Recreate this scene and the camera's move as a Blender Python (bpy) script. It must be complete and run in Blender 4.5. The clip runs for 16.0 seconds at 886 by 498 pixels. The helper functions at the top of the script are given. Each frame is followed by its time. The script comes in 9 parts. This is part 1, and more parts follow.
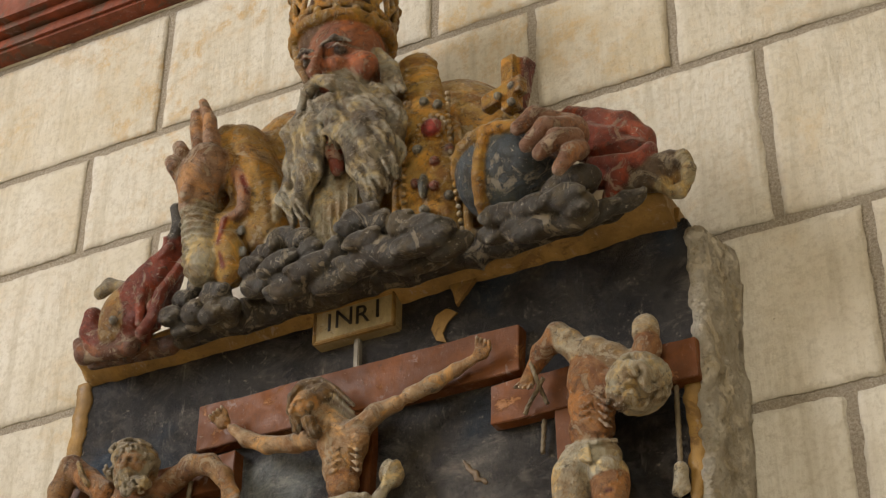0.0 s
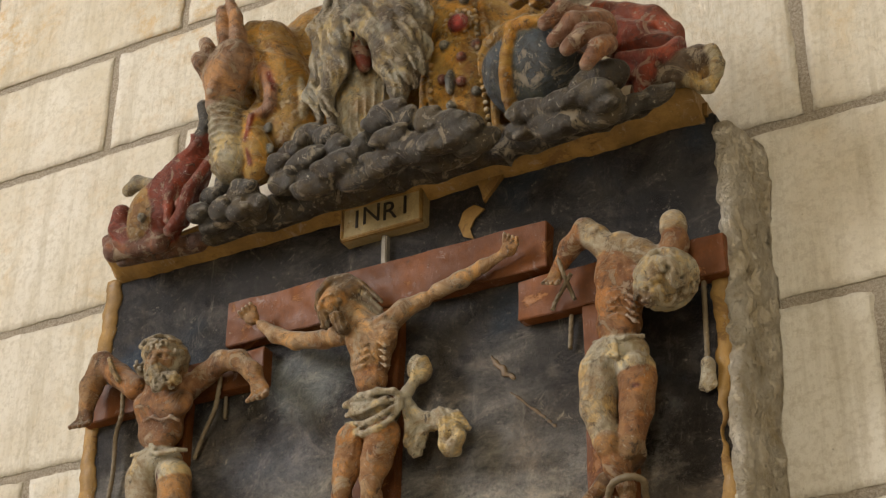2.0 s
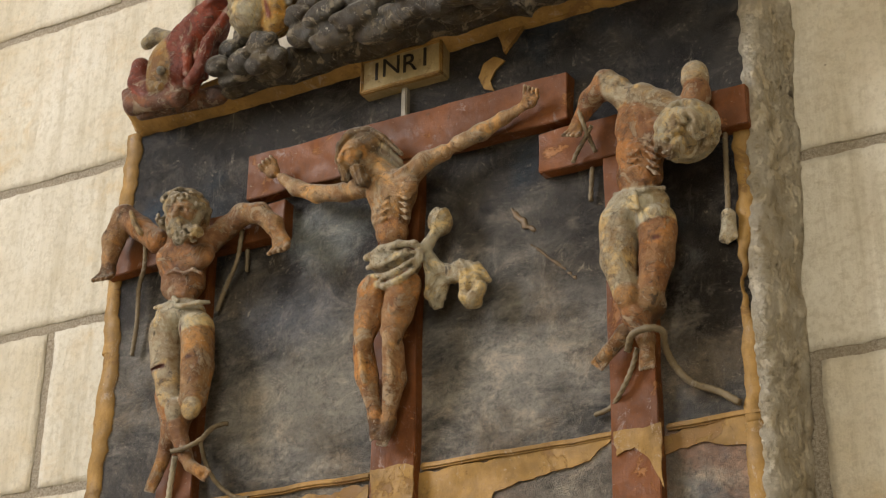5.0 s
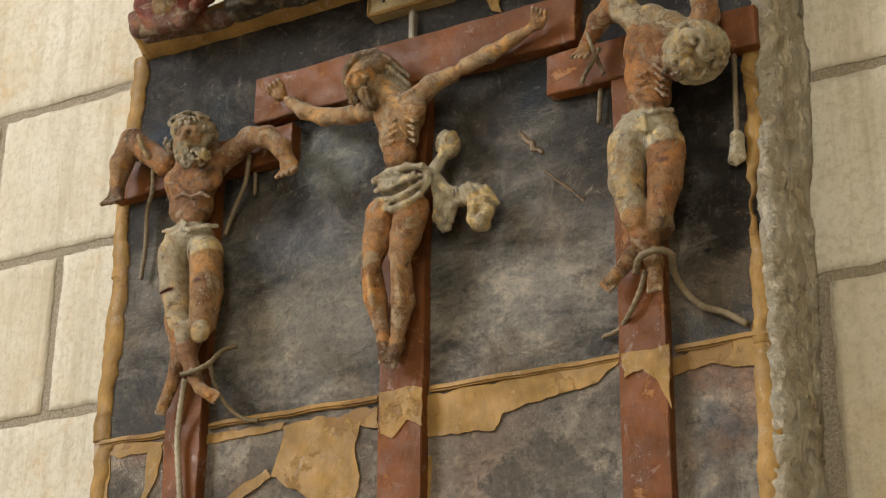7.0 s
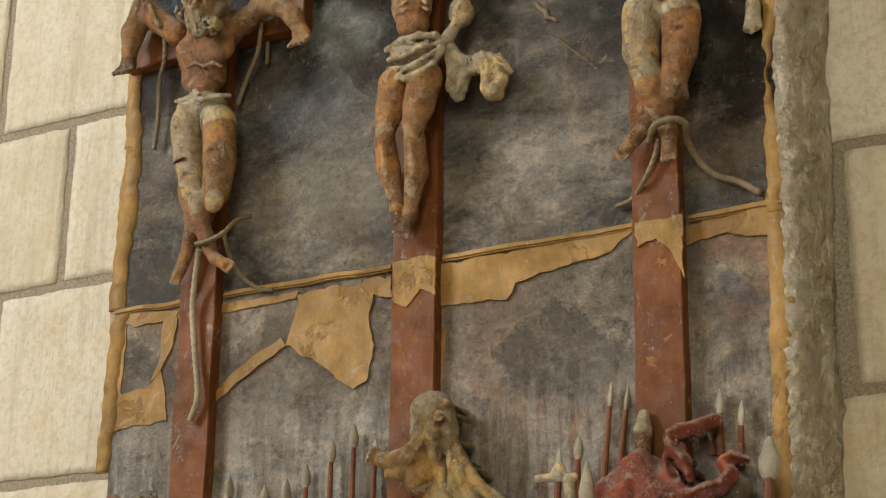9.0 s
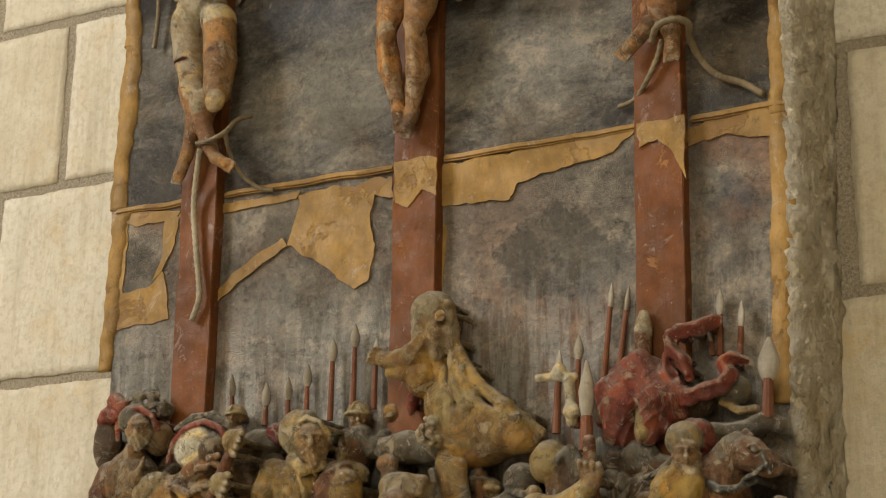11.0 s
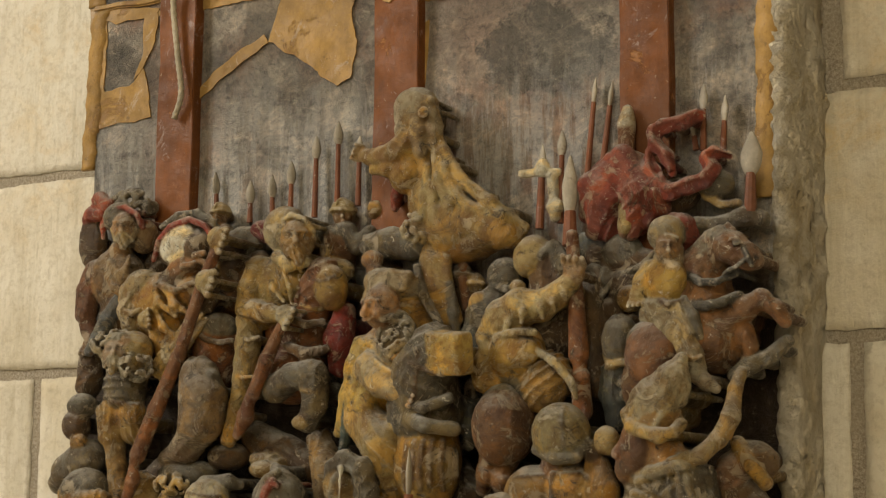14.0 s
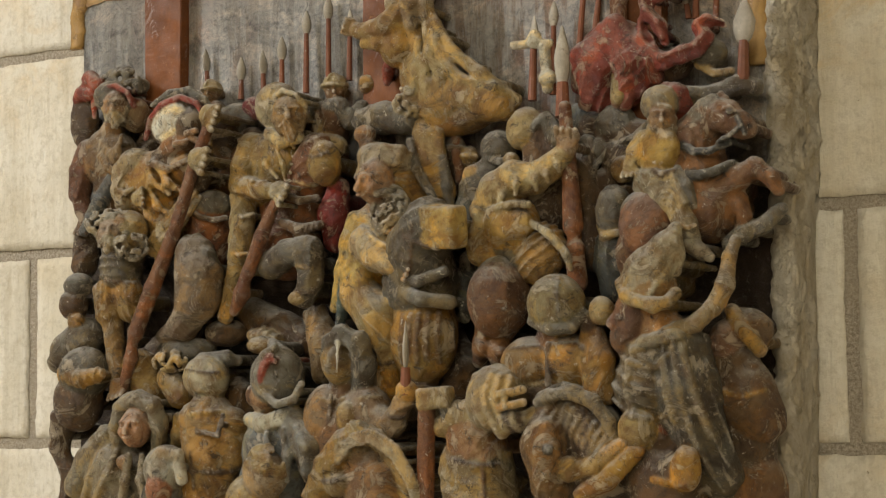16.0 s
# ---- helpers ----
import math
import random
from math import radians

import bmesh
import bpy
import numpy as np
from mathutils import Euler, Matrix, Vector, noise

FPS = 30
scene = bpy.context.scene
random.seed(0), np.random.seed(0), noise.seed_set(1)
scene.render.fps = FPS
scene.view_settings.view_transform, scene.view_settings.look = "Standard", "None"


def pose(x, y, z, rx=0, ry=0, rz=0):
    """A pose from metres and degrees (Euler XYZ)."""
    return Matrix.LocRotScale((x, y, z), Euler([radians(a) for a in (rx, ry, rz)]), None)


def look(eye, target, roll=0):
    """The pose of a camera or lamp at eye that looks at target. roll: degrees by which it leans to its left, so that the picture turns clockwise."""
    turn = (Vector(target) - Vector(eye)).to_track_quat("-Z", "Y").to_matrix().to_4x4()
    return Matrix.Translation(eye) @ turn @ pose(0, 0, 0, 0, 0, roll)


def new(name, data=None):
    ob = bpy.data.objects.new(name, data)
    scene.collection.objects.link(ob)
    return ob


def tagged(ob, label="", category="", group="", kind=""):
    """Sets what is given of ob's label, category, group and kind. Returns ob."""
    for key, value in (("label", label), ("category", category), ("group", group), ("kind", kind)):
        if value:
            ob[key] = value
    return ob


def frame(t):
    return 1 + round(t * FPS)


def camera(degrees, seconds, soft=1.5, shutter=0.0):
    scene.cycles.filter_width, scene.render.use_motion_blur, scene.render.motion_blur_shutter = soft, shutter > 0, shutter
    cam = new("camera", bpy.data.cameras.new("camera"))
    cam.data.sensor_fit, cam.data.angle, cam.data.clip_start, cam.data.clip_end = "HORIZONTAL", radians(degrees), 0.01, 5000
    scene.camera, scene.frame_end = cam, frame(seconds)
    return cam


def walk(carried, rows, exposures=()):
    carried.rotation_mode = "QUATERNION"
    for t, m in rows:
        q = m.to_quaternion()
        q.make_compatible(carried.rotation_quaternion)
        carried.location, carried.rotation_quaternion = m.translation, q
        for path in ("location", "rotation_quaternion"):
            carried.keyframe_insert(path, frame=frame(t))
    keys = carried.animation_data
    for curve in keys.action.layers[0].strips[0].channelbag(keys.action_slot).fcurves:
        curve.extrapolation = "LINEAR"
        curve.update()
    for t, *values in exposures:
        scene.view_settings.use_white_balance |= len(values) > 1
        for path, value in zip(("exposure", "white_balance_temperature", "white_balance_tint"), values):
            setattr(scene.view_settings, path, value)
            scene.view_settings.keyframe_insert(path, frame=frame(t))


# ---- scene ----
cam = camera(28.39, 16.0, soft=1.2)
EYE = (1.44, -2.4, 1.6)
ROWS = [
    (0.0, 123.885, -0.29, 27.409),
    (0.5, 122.945, -0.356, 27.625),
    (1.0, 121.961, -0.471, 28.021),
    (1.5, 121.322, -0.616, 28.129),
    (2.0, 120.488, -0.629, 28.252),
    (2.5, 119.808, -0.365, 28.245),
    (3.0, 119.114, -0.289, 28.234),
    (3.5, 118.404, -0.53, 28.36),
    (4.0, 117.717, -0.673, 28.518),
    (4.5, 116.863, -0.789, 28.703),
    (5.0, 115.66, -0.802, 28.915),
    (5.2, 115.188, -0.861, 29.008),
    (7.3, 112.694, -0.811, 29.321),
    (7.5, 112.309, -0.886, 29.412),
    (8.0, 111.122, -1.054, 29.598),
    (8.5, 109.949, -0.982, 29.729),
    (9.0, 108.864, -0.846, 29.659),
    (9.2, 108.543, -0.677, 29.629),
    (11.3, 104.955, -1.018, 29.569),
    (11.5, 104.464, -0.972, 29.501),
    (12.0, 103.146, -0.514, 29.368),
    (12.5, 102.232, -0.206, 29.395),
    (13.0, 101.259, -0.415, 29.504),
    (13.5, 100.201, -0.529, 29.326),
    (14.0, 98.961, -0.49, 29.214),
    (14.5, 97.757, -0.405, 29.354),
    (15.0, 96.592, -0.179, 29.352),
    (15.5, 95.96, 0.309, 29.174),
    (16.0, 94.831, 0.515, 29.13),
]
walk(cam, [(t, pose(*EYE, rx, ry, rz)) for t, rx, ry, rz in ROWS],
     exposures=((0.0, -0.95, 6650, 14), (2.0, -0.86, 6650, 14), (4.5, -0.74, 6600, 13), (9.0, -0.80, 6850, 10), (12.5, -0.92, 7450, 10), (14.0, -0.86, 7550, 10), (15.0, -0.80, 7400, 10), (16.0, -0.64, 6600, 10)))

# ---- light: a window inferred at the left, a fill lamp added behind the viewer ----
world = bpy.data.worlds.new("daylight")
scene.world = world
world.use_nodes = True
sky = world.node_tree.nodes.new("ShaderNodeTexSky")
sky.sky_type, sky.sun_disc, sky.sun_elevation, sky.sun_rotation = "NISHITA", False, radians(40), radians(250)
world.node_tree.links.new(sky.outputs[0], world.node_tree.nodes["Background"].inputs[0])
world.node_tree.nodes["Background"].inputs[1].default_value = 0.1


def unseen_light(place, target, wide, high, watts, colour):
    lamp = bpy.data.lights.new("unseen_light", "AREA")
    lamp.shape, lamp.size, lamp.size_y, lamp.energy, lamp.color = "RECTANGLE", wide, high, watts, colour
    ob = new("unseen_light", lamp)
    ob.matrix_world = look(place, target)
    return ob


unseen_light((-4.9, -4.6, 5.8), (0, -0.2, 2.6), 2.0, 3.2, 780, (0.96, 0.965, 0.97))
# Fill lamp with no known source, added to brighten the right side.
unseen_light((1.9, -6.9, 4.8), (0.2, 0, 2.4), 2.0, 3.4, 250, (1.0, 0.955, 0.80))


# ---- materials ----
class Nodes:
    """Short hand for building one node material."""

    def __init__(self, name, rough=0.8):
        self.m = bpy.data.materials.new(name)
        self.m.use_nodes = True
        self.t = self.m.node_tree
        self.b = self.t.nodes["Principled BSDF"]
        self.b.inputs["Roughness"].default_value = rough
        self.b.inputs["Specular IOR Level"].default_value = 0.3
        self.at = self.node("ShaderNodeTexCoord").outputs["Object"]

    def node(self, kind, **sets):
        n = self.t.nodes.new(kind)
        for k, v in sets.items():
            n.inputs[k.replace("_", " ")].default_value = v
        return n

    def link(self, a, b):
        self.t.links.new(a, b)

    def place(self, scale=(1, 1, 1), source=None, shift=(0, 0, 0)):
        n = self.node("ShaderNodeMapping", Scale=scale, Location=shift)
        self.link(source or self.at, n.inputs[0])
        return n.outputs[0]

    def world(self):
        return self.node("ShaderNodeNewGeometry").outputs["Position"]

    def noise(self, scale, detail=4, rough=0.55, source=None, bend=0.0):
        n = self.node("ShaderNodeTexNoise", Scale=scale, Detail=detail, Roughness=rough, Distortion=bend)
        self.link(source or self.at, n.inputs["Vector"])
        return n.outputs[0]

    def ramp(self, fac, lo, hi, a=0.0, b=1.0):
        n = self.node("ShaderNodeMapRange")
        n.clamp = True
        for i, v in zip((1, 2, 3, 4), (lo, hi, a, b)):
            n.inputs[i].default_value = v
        self.link(fac, n.inputs[0])
        return n.outputs[0]

    def sum(self, a, b, op="MULTIPLY"):
        n = self.node("ShaderNodeMath")
        n.operation = op
        for i, v in enumerate((a, b)):
            if isinstance(v, (int, float)):
                n.inputs[i].default_value = v
            else:
                self.link(v, n.inputs[i])
        return n.outputs[0]

    def mix(self, fac, a, b, how="MIX"):
        n = self.node("ShaderNodeMix")
        n.data_type, n.blend_type = "RGBA", how
        for i, v in ((0, fac), (6, a), (7, b)):
            if isinstance(v, (int, float)):
                n.inputs[i].default_value = v
            elif isinstance(v, tuple):
                n.inputs[i].default_value = (*v, 1)
            else:
                self.link(v, n.inputs[i])
        return n.outputs[2]

    def bump(self, height, strength=0.3, distance=0.004, below=None):
        n = self.node("ShaderNodeBump", Strength=strength, Distance=distance)
        self.link(height, n.inputs["Height"])
        if below is not None:
            self.link(below, n.inputs["Normal"])
        return n.outputs[0]

    def done(self, colour, normal=None, rough=None):
        if isinstance(colour, tuple):
            self.b.inputs["Base Color"].default_value = (*colour, 1)
        else:
            self.link(colour, self.b.inputs["Base Color"])
        if normal is not None:
            self.link(normal, self.b.inputs["Normal"])
        if rough is not None:
            self.link(rough, self.b.inputs["Roughness"])
        return self.m


def limestone():
    n = Nodes("dressed_limestone", 0.85)
    w = n.world()
    rnd = n.node("ShaderNodeObjectInfo").outputs["Random"]
    base = n.mix(n.ramp(rnd, 0, 1, 0.0, 0.9), (0.64, 0.60, 0.505), (0.55, 0.475, 0.335))
    base = n.mix(n.ramp(n.noise(5.0, 6, 0.7, w), 0.42, 0.60, 0, 0.8), base, (0.69, 0.65, 0.55))
    high = n.node("ShaderNodeSeparateXYZ")
    n.link(w, high.inputs[0])
    damp = n.ramp(high.outputs[2], 3.3, 4.3, 0.1, 1.0)
    stain = n.sum(n.ramp(n.noise(3.0, 4, 0.65, n.place((1, 1, 1), w, (2, 0, 3))), 0.44, 0.56), n.ramp(n.noise(22, 6, 0.75, w), 0.46, 0.60))
    base = n.mix(n.sum(n.sum(stain, damp), 0.8), base, (0.52, 0.31, 0.085))
    rust = n.sum(n.ramp(n.noise(1.7, 4, 0.6, n.place((1, 1, 1), w, (5, 0, 1))), 0.52, 0.66), n.ramp(n.noise(12, 6, 0.7, w, 0.8), 0.48, 0.66))
    base = n.mix(n.sum(rust, 0.75), base, (0.55, 0.36, 0.13))
    wash = n.ramp(n.noise(2.6, 5, 0.6, n.place((1, 1, 0.5), w, (1, 0, 6))), 0.45, 0.65, 0, 0.5)
    base = n.mix(wash, base, (0.72, 0.69, 0.62))
    streak = n.noise(9, 5, 0.65, n.place((3.0, 3.0, 0.22), w))
    base = n.mix(n.ramp(streak, 0.50, 0.66, 0, 0.42), base, (0.40, 0.35, 0.25))
    grain = n.noise(80, 5, 0.75, w)
    base = n.mix(n.ramp(grain, 0.46, 0.64, 0, 0.4), base, (0.36, 0.30, 0.20))
    pits = n.ramp(n.noise(60, 5, 0.7, w), 0.70, 0.75)
    base = n.mix(n.sum(pits, 0.6), base, (0.30, 0.23, 0.13))
    tool = n.noise(48, 4, 0.7, n.place((1.0, 1.0, 0.16), w))
    bm = n.bump(tool, 0.8, 0.005)
    bm = n.bump(n.noise(9, 6, 0.65, w), 0.5, 0.012, bm)
    bm = n.bump(grain, 0.6, 0.005, bm)
    bm = n.bump(n.sum(pits, -1.0), 0.9, 0.005, bm)
    return n.done(base, bm)


def mortar():
    n = Nodes("grey_lime_mortar", 0.95)
    w = n.world()
    c = n.mix(n.ramp(n.noise(190, 4, 0.8, w), 0.36, 0.64), (0.27, 0.22, 0.16), (0.62, 0.55, 0.44))
    c = n.mix(n.ramp(n.noise(9, 4, 0.6, w), 0.42, 0.6, 0, 0.5), c, (0.42, 0.36, 0.27))
    return n.done(c, n.bump(n.noise(190, 4, 0.8, w), 1.0, 0.008))


def plaster(name, a, b, grain=90):
    n = Nodes(name, 0.9)
    w = n.world()
    c = n.mix(n.ramp(n.noise(16, 6, 0.7, w), 0.40, 0.60), a, b)
    c = n.mix(n.ramp(n.noise(75, 5, 0.75, w), 0.52, 0.62, 0, 0.7), c, (0.55, 0.48, 0.34))
    c = n.mix(n.ramp(n.noise(52, 5, 0.75, w), 0.58, 0.68, 0, 0.5), c, (0.22, 0.17, 0.10))
    crust = n.noise(34, 9, 0.8, n.place((1, 1, 0.7), w), 0.6)
    c = n.mix(n.ramp(crust, 0.52, 0.56, 0, 0.5), c, (0.64, 0.59, 0.49))
    c = n.mix(n.ramp(n.noise(7, 5, 0.7, n.place((1, 1, 1), w, (3, 1, 4))), 0.54, 0.66, 0, 0.45), c, (0.38, 0.28, 0.14))
    bm = n.bump(n.noise(grain, 6, 0.75, w), 0.9, 0.008)
    bm = n.bump(n.ramp(crust, 0.46, 0.58), 0.8, 0.008, bm)
    return n.done(c, n.bump(n.noise(22, 5, 0.65, w), 0.8, 0.014, bm))


def painted(name, colour, worn, chips=0.60, gloss=0.55):
    """Old paint on stone, rubbed and chipped."""
    n = Nodes(name, gloss)
    w = n.world()
    c = n.mix(n.ramp(n.noise(10, 6, 0.7, w), 0.40, 0.60), colour, tuple(v * 0.62 for v in colour))
    c = n.mix(n.ramp(n.noise(60, 5, 0.75, n.place((1, 1, 0.35), w)), 0.46, 0.62, 0, 0.4), c, tuple(v * 0.5 for v in colour))
    flake = n.noise(11, 9, 0.72, w, 0.6)
    c = n.mix(n.ramp(flake, chips, chips + 0.03, 0, 0.9), c, worn)
    grime = n.noise(6, 7, 0.72, n.place((1, 1, 1), w, (2, 5, 1)))
    c = n.mix(n.ramp(grime, 0.50, 0.64, 0, 0.55), c, tuple(v * 0.42 + 0.01 for v in colour))
    scuff = n.noise(26, 9, 0.8, n.place((1, 1, 0.6), w, (1, 3, 8)), 0.7)
    c = n.mix(n.ramp(scuff, 0.585, 0.62, 0, 0.55), c, tuple(v * 0.5 + 0.22 for v in colour))
    c = n.mix(n.ramp(n.noise(110, 5, 0.75, w), 0.66, 0.70, 0, 0.7), c, (0.55, 0.48, 0.35))
    c = n.mix(n.ramp(n.noise(75, 5, 0.75, w), 0.60, 0.70, 0, 0.5), c, (0.06, 0.035, 0.02))
    bm = n.bump(n.ramp(flake, chips, chips + 0.03, 1, 0), 0.5, 0.002)
    return n.done(c, n.bump(n.noise(110, 5, 0.75, w), 0.45, 0.003, bm), n.ramp(n.noise(30, 4, 0.6, w), 0.35, 0.65, gloss - 0.15, gloss + 0.2))


def polychrome():
    """Carved stone with its worn paint; the paint's own colours come with the carving."""
    n = Nodes("worn_polychrome", 0.5)
    n.b.inputs["Specular IOR Level"].default_value = 0.5
    w = n.world()
    a = n.node("ShaderNodeAttribute")
    a.attribute_name = "paint"
    own = n.mix(1.0, a.outputs["Color"], (1.12, 1.18, 1.16), "MULTIPLY")
    c = n.mix(n.ramp(n.noise(22, 8, 0.75, w, 0.8), 0.42, 0.60, 0, 0.9), own, n.mix(1.0, own, (0.50, 0.33, 0.16), "MULTIPLY"))
    c = n.mix(n.ramp(n.noise(15, 7, 0.75, n.place((1, 1, 1), w, (4, 2, 1)), 0.6), 0.50, 0.60, 0, 0.7), c, n.mix(1.0, own, (1.7, 1.35, 0.75), "MULTIPLY"))
    bare = n.noise(20, 10, 0.76, w, 1.2)
    c = n.mix(n.ramp(bare, 0.555, 0.575, 0, 0.8), c, n.mix(0.6, own, (0.55, 0.45, 0.31)))
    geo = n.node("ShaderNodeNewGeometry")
    # Rubbed ridges, paled beyond wear to put edge highlights into the colour.
    rub_and_highlight = n.sum(n.ramp(geo.outputs["Pointiness"], 0.522, 0.585, 0, 1), n.ramp(n.noise(48, 6, 0.75, w), 0.42, 0.56, 0.05, 1))
    c = n.mix(n.sum(rub_and_highlight, 0.85), c, n.mix(0.8, own, (0.70, 0.63, 0.51)))
    # Dust on up-facing sides, brightened so it also paints in light from above.
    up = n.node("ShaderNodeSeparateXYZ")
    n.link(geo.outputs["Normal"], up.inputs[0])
    dust_and_toplight = n.sum(n.ramp(up.outputs[2], 0.3, 0.9, 0, 0.7), n.ramp(n.noise(36, 7, 0.75, w, 0.6), 0.40, 0.54, 0.12, 1))
    c = n.mix(dust_and_toplight, c, (0.45, 0.43, 0.385))
    c = n.mix(n.ramp(n.noise(85, 8, 0.8, w, 0.5), 0.605, 0.64, 0, 0.8), c, (0.64, 0.58, 0.46))
    c = n.mix(n.ramp(n.noise(55, 8, 0.8, n.place((1, 1, 1), w, (7, 1, 2)), 0.8), 0.56, 0.63, 0, 0.8), c, (0.030, 0.019, 0.011))
    bm = n.bump(n.ramp(bare, 0.54, 0.59), 0.8, 0.003)
    bm = n.bump(n.noise(60, 7, 0.75, w, 0.8), 0.9, 0.010, bm)
    bm = n.bump(n.noise(190, 5, 0.75, w), 0.5, 0.003, bm)
    return n.done(c, bm, n.ramp(n.noise(50, 5, 0.7, w), 0.38, 0.62, 0.36, 0.75))


def painted_sky():
    """The slab's painted ground: near-black sky above, grey cloud bank lower, grey and rose below the ledge, brown
    behind the crowd that also stands in for shade in deep hollows.
    """
    n = Nodes("painted_sky", 0.62)
    w = n.world()
    xyz = n.node("ShaderNodeSeparateXYZ")
    n.link(w, xyz.inputs[0])
    z = n.sum(xyz.outputs[2], n.ramp(n.noise(3.6, 6, 0.65, w), 0.25, 0.75, -0.24, 0.24), "ADD")
    high = n.mix(n.ramp(n.noise(8, 7, 0.75, w), 0.42, 0.60), (0.018, 0.017, 0.019), (0.058, 0.054, 0.052))
    high = n.mix(n.ramp(n.noise(4, 3, 0.5, n.place((1, 1, 1), w, (3, 0, 7))), 0.54, 0.64, 0, 0.7), high, (0.022, 0.040, 0.065))
    high = n.mix(n.ramp(n.noise(5, 5, 0.65, n.place((1, 1, 1), w, (6, 0, 2))), 0.56, 0.66, 0, 0.5), high, (0.075, 0.06, 0.034))
    bank = n.mix(n.ramp(n.noise(5.5, 7, 0.75, n.place((0.6, 1, 1.6), w)), 0.42, 0.62), (0.085, 0.083, 0.083), (0.37, 0.355, 0.33))
    bank = n.mix(n.ramp(n.noise(7, 5, 0.7, n.place((1, 1, 1), w, (8, 0, 4))), 0.5, 0.62, 0, 0.55), bank, (0.16, 0.125, 0.085))
    c = n.mix(n.ramp(z, 2.62, 2.92, 1, 0), high, bank)
    low = n.mix(n.ramp(n.noise(8, 7, 0.75, w), 0.42, 0.60), (0.17, 0.155, 0.14), (0.40, 0.365, 0.32))
    low = n.mix(n.ramp(n.noise(5, 6, 0.7, n.place((1, 1, 1), w, (5, 0, 1))), 0.48, 0.60, 0, 0.7), low, (0.29, 0.165, 0.115))
    low = n.mix(n.ramp(n.noise(5.5, 5, 0.65, n.place((1, 1, 1), w, (1, 0, 9))), 0.54, 0.64, 0, 0.7), low, (0.11, 0.135, 0.165))
    low = n.mix(n.ramp(n.noise(3.5, 5, 0.6, n.place((1, 1, 1), w, (9, 0, 5))), 0.52, 0.545, 0, 0.65), low, (0.105, 0.095, 0.082))
    c = n.mix(n.ramp(xyz.outputs[2], 2.475, 2.485, 1, 0), c, low)
    rag = n.noise(9, 7, 0.75, w)

    def colour_spot(c, at, rx, rz, colour, soft=0.5, most=0.85):
        """A passage of one given colour, with a broken edge."""
        m = n.node("ShaderNodeMapping", Location=(-at[0] / rx, 0, -at[2] / rz), Scale=(1 / rx, 0, 1 / rz))
        n.link(w, m.inputs[0])
        ln = n.node("ShaderNodeVectorMath")
        ln.operation = "LENGTH"
        n.link(m.outputs[0], ln.inputs[0])
        d = n.sum(ln.outputs["Value"], n.ramp(rag, 0.3, 0.7, -0.7, 0.7), "ADD")
        return n.mix(n.ramp(d, 1 - soft, 1 + soft * 0.4, most, 0), c, colour)

    c = colour_spot(c, (-0.076, -0.112, 2.943), 0.075, 0.07, (0.25, 0.275, 0.28))
    # near-black brown patch to the right of the bowed figure
    c = colour_spot(c, (0.640, -0.112, 2.743), 0.10, 0.19, (0.016, 0.012, 0.010), 0.35, 0.95)
    c = colour_spot(c, (0.611, -0.112, 2.566), 0.09, 0.05, (0.17, 0.14, 0.105))
    c = colour_spot(c, (-0.442, -0.112, 3.061), 0.07, 0.05, (0.03, 0.055, 0.095))
    c = colour_spot(c, (0.273, -0.112, 2.629), 0.13, 0.06, (0.40, 0.39, 0.36), 0.9)
    c = colour_spot(c, (-0.088, -0.112, 2.644), 0.17, 0.09, (0.31, 0.30, 0.27), 0.7)
    c = colour_spot(c, (-0.141, -0.112, 2.799), 0.10, 0.06, (0.13, 0.14, 0.165), 0.7)
    c = colour_spot(c, (0.205, -0.112, 2.351), 0.10, 0.11, (0.38, 0.28, 0.23), 0.8, 0.75)
    c = colour_spot(c, (0.330, -0.112, 2.309), 0.11, 0.07, (0.115, 0.108, 0.098), 0.12, 0.85)
    c = colour_spot(c, (-0.204, -0.112, 2.279), 0.10, 0.09, (0.25, 0.24, 0.22), 0.8, 0.7)
    c = colour_spot(c, (-0.027, -0.112, 2.242), 0.02, 0.05, (0.5, 0.47, 0.42), 0.9, 0.8)
    c = colour_spot(c, (-0.126, -0.112, 2.168), 0.17, 0.10, (0.40, 0.385, 0.36), 0.9, 0.85)
    c = colour_spot(c, (-0.452, -0.112, 2.218), 0.07, 0.10, (0.36, 0.345, 0.32), 0.9, 0.8)
    c = colour_spot(c, (0.261, -0.112, 2.140), 0.11, 0.08, (0.27, 0.235, 0.19), 0.9, 0.7)
    c = colour_spot(c, (-0.020, -0.112, 2.231), 0.012, 0.035, (0.62, 0.60, 0.55), 0.9, 0.9)
    streak = n.noise(30, 6, 0.75, n.place((1, 1, 0.12), w))
    c = n.mix(n.sum(n.ramp(streak, 0.47, 0.57, 0, 0.75), n.ramp(xyz.outputs[2], 2.14, 2.34, 1, 0)), c, (0.52, 0.53, 0.53))
    # Near-black brown below the crowd line: brown paint plus painted-in shade of the hollows.
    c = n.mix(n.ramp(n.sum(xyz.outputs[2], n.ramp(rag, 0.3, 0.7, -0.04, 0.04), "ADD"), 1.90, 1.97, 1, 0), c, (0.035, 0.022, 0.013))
    drip = n.noise(40, 5, 0.75, n.place((1, 1, 0.22), w))
    c = n.mix(n.ramp(drip, 0.60, 0.72, 0, 0.4), c, (0.40, 0.38, 0.34))
    c = n.mix(n.ramp(n.noise(110, 8, 0.82, w), 0.58, 0.68, 0, 0.6), c, (0.45, 0.41, 0.35))
    c = n.mix(n.ramp(n.noise(40, 8, 0.8, w), 0.53, 0.66, 0, 0.6), c, (0.022, 0.019, 0.019))
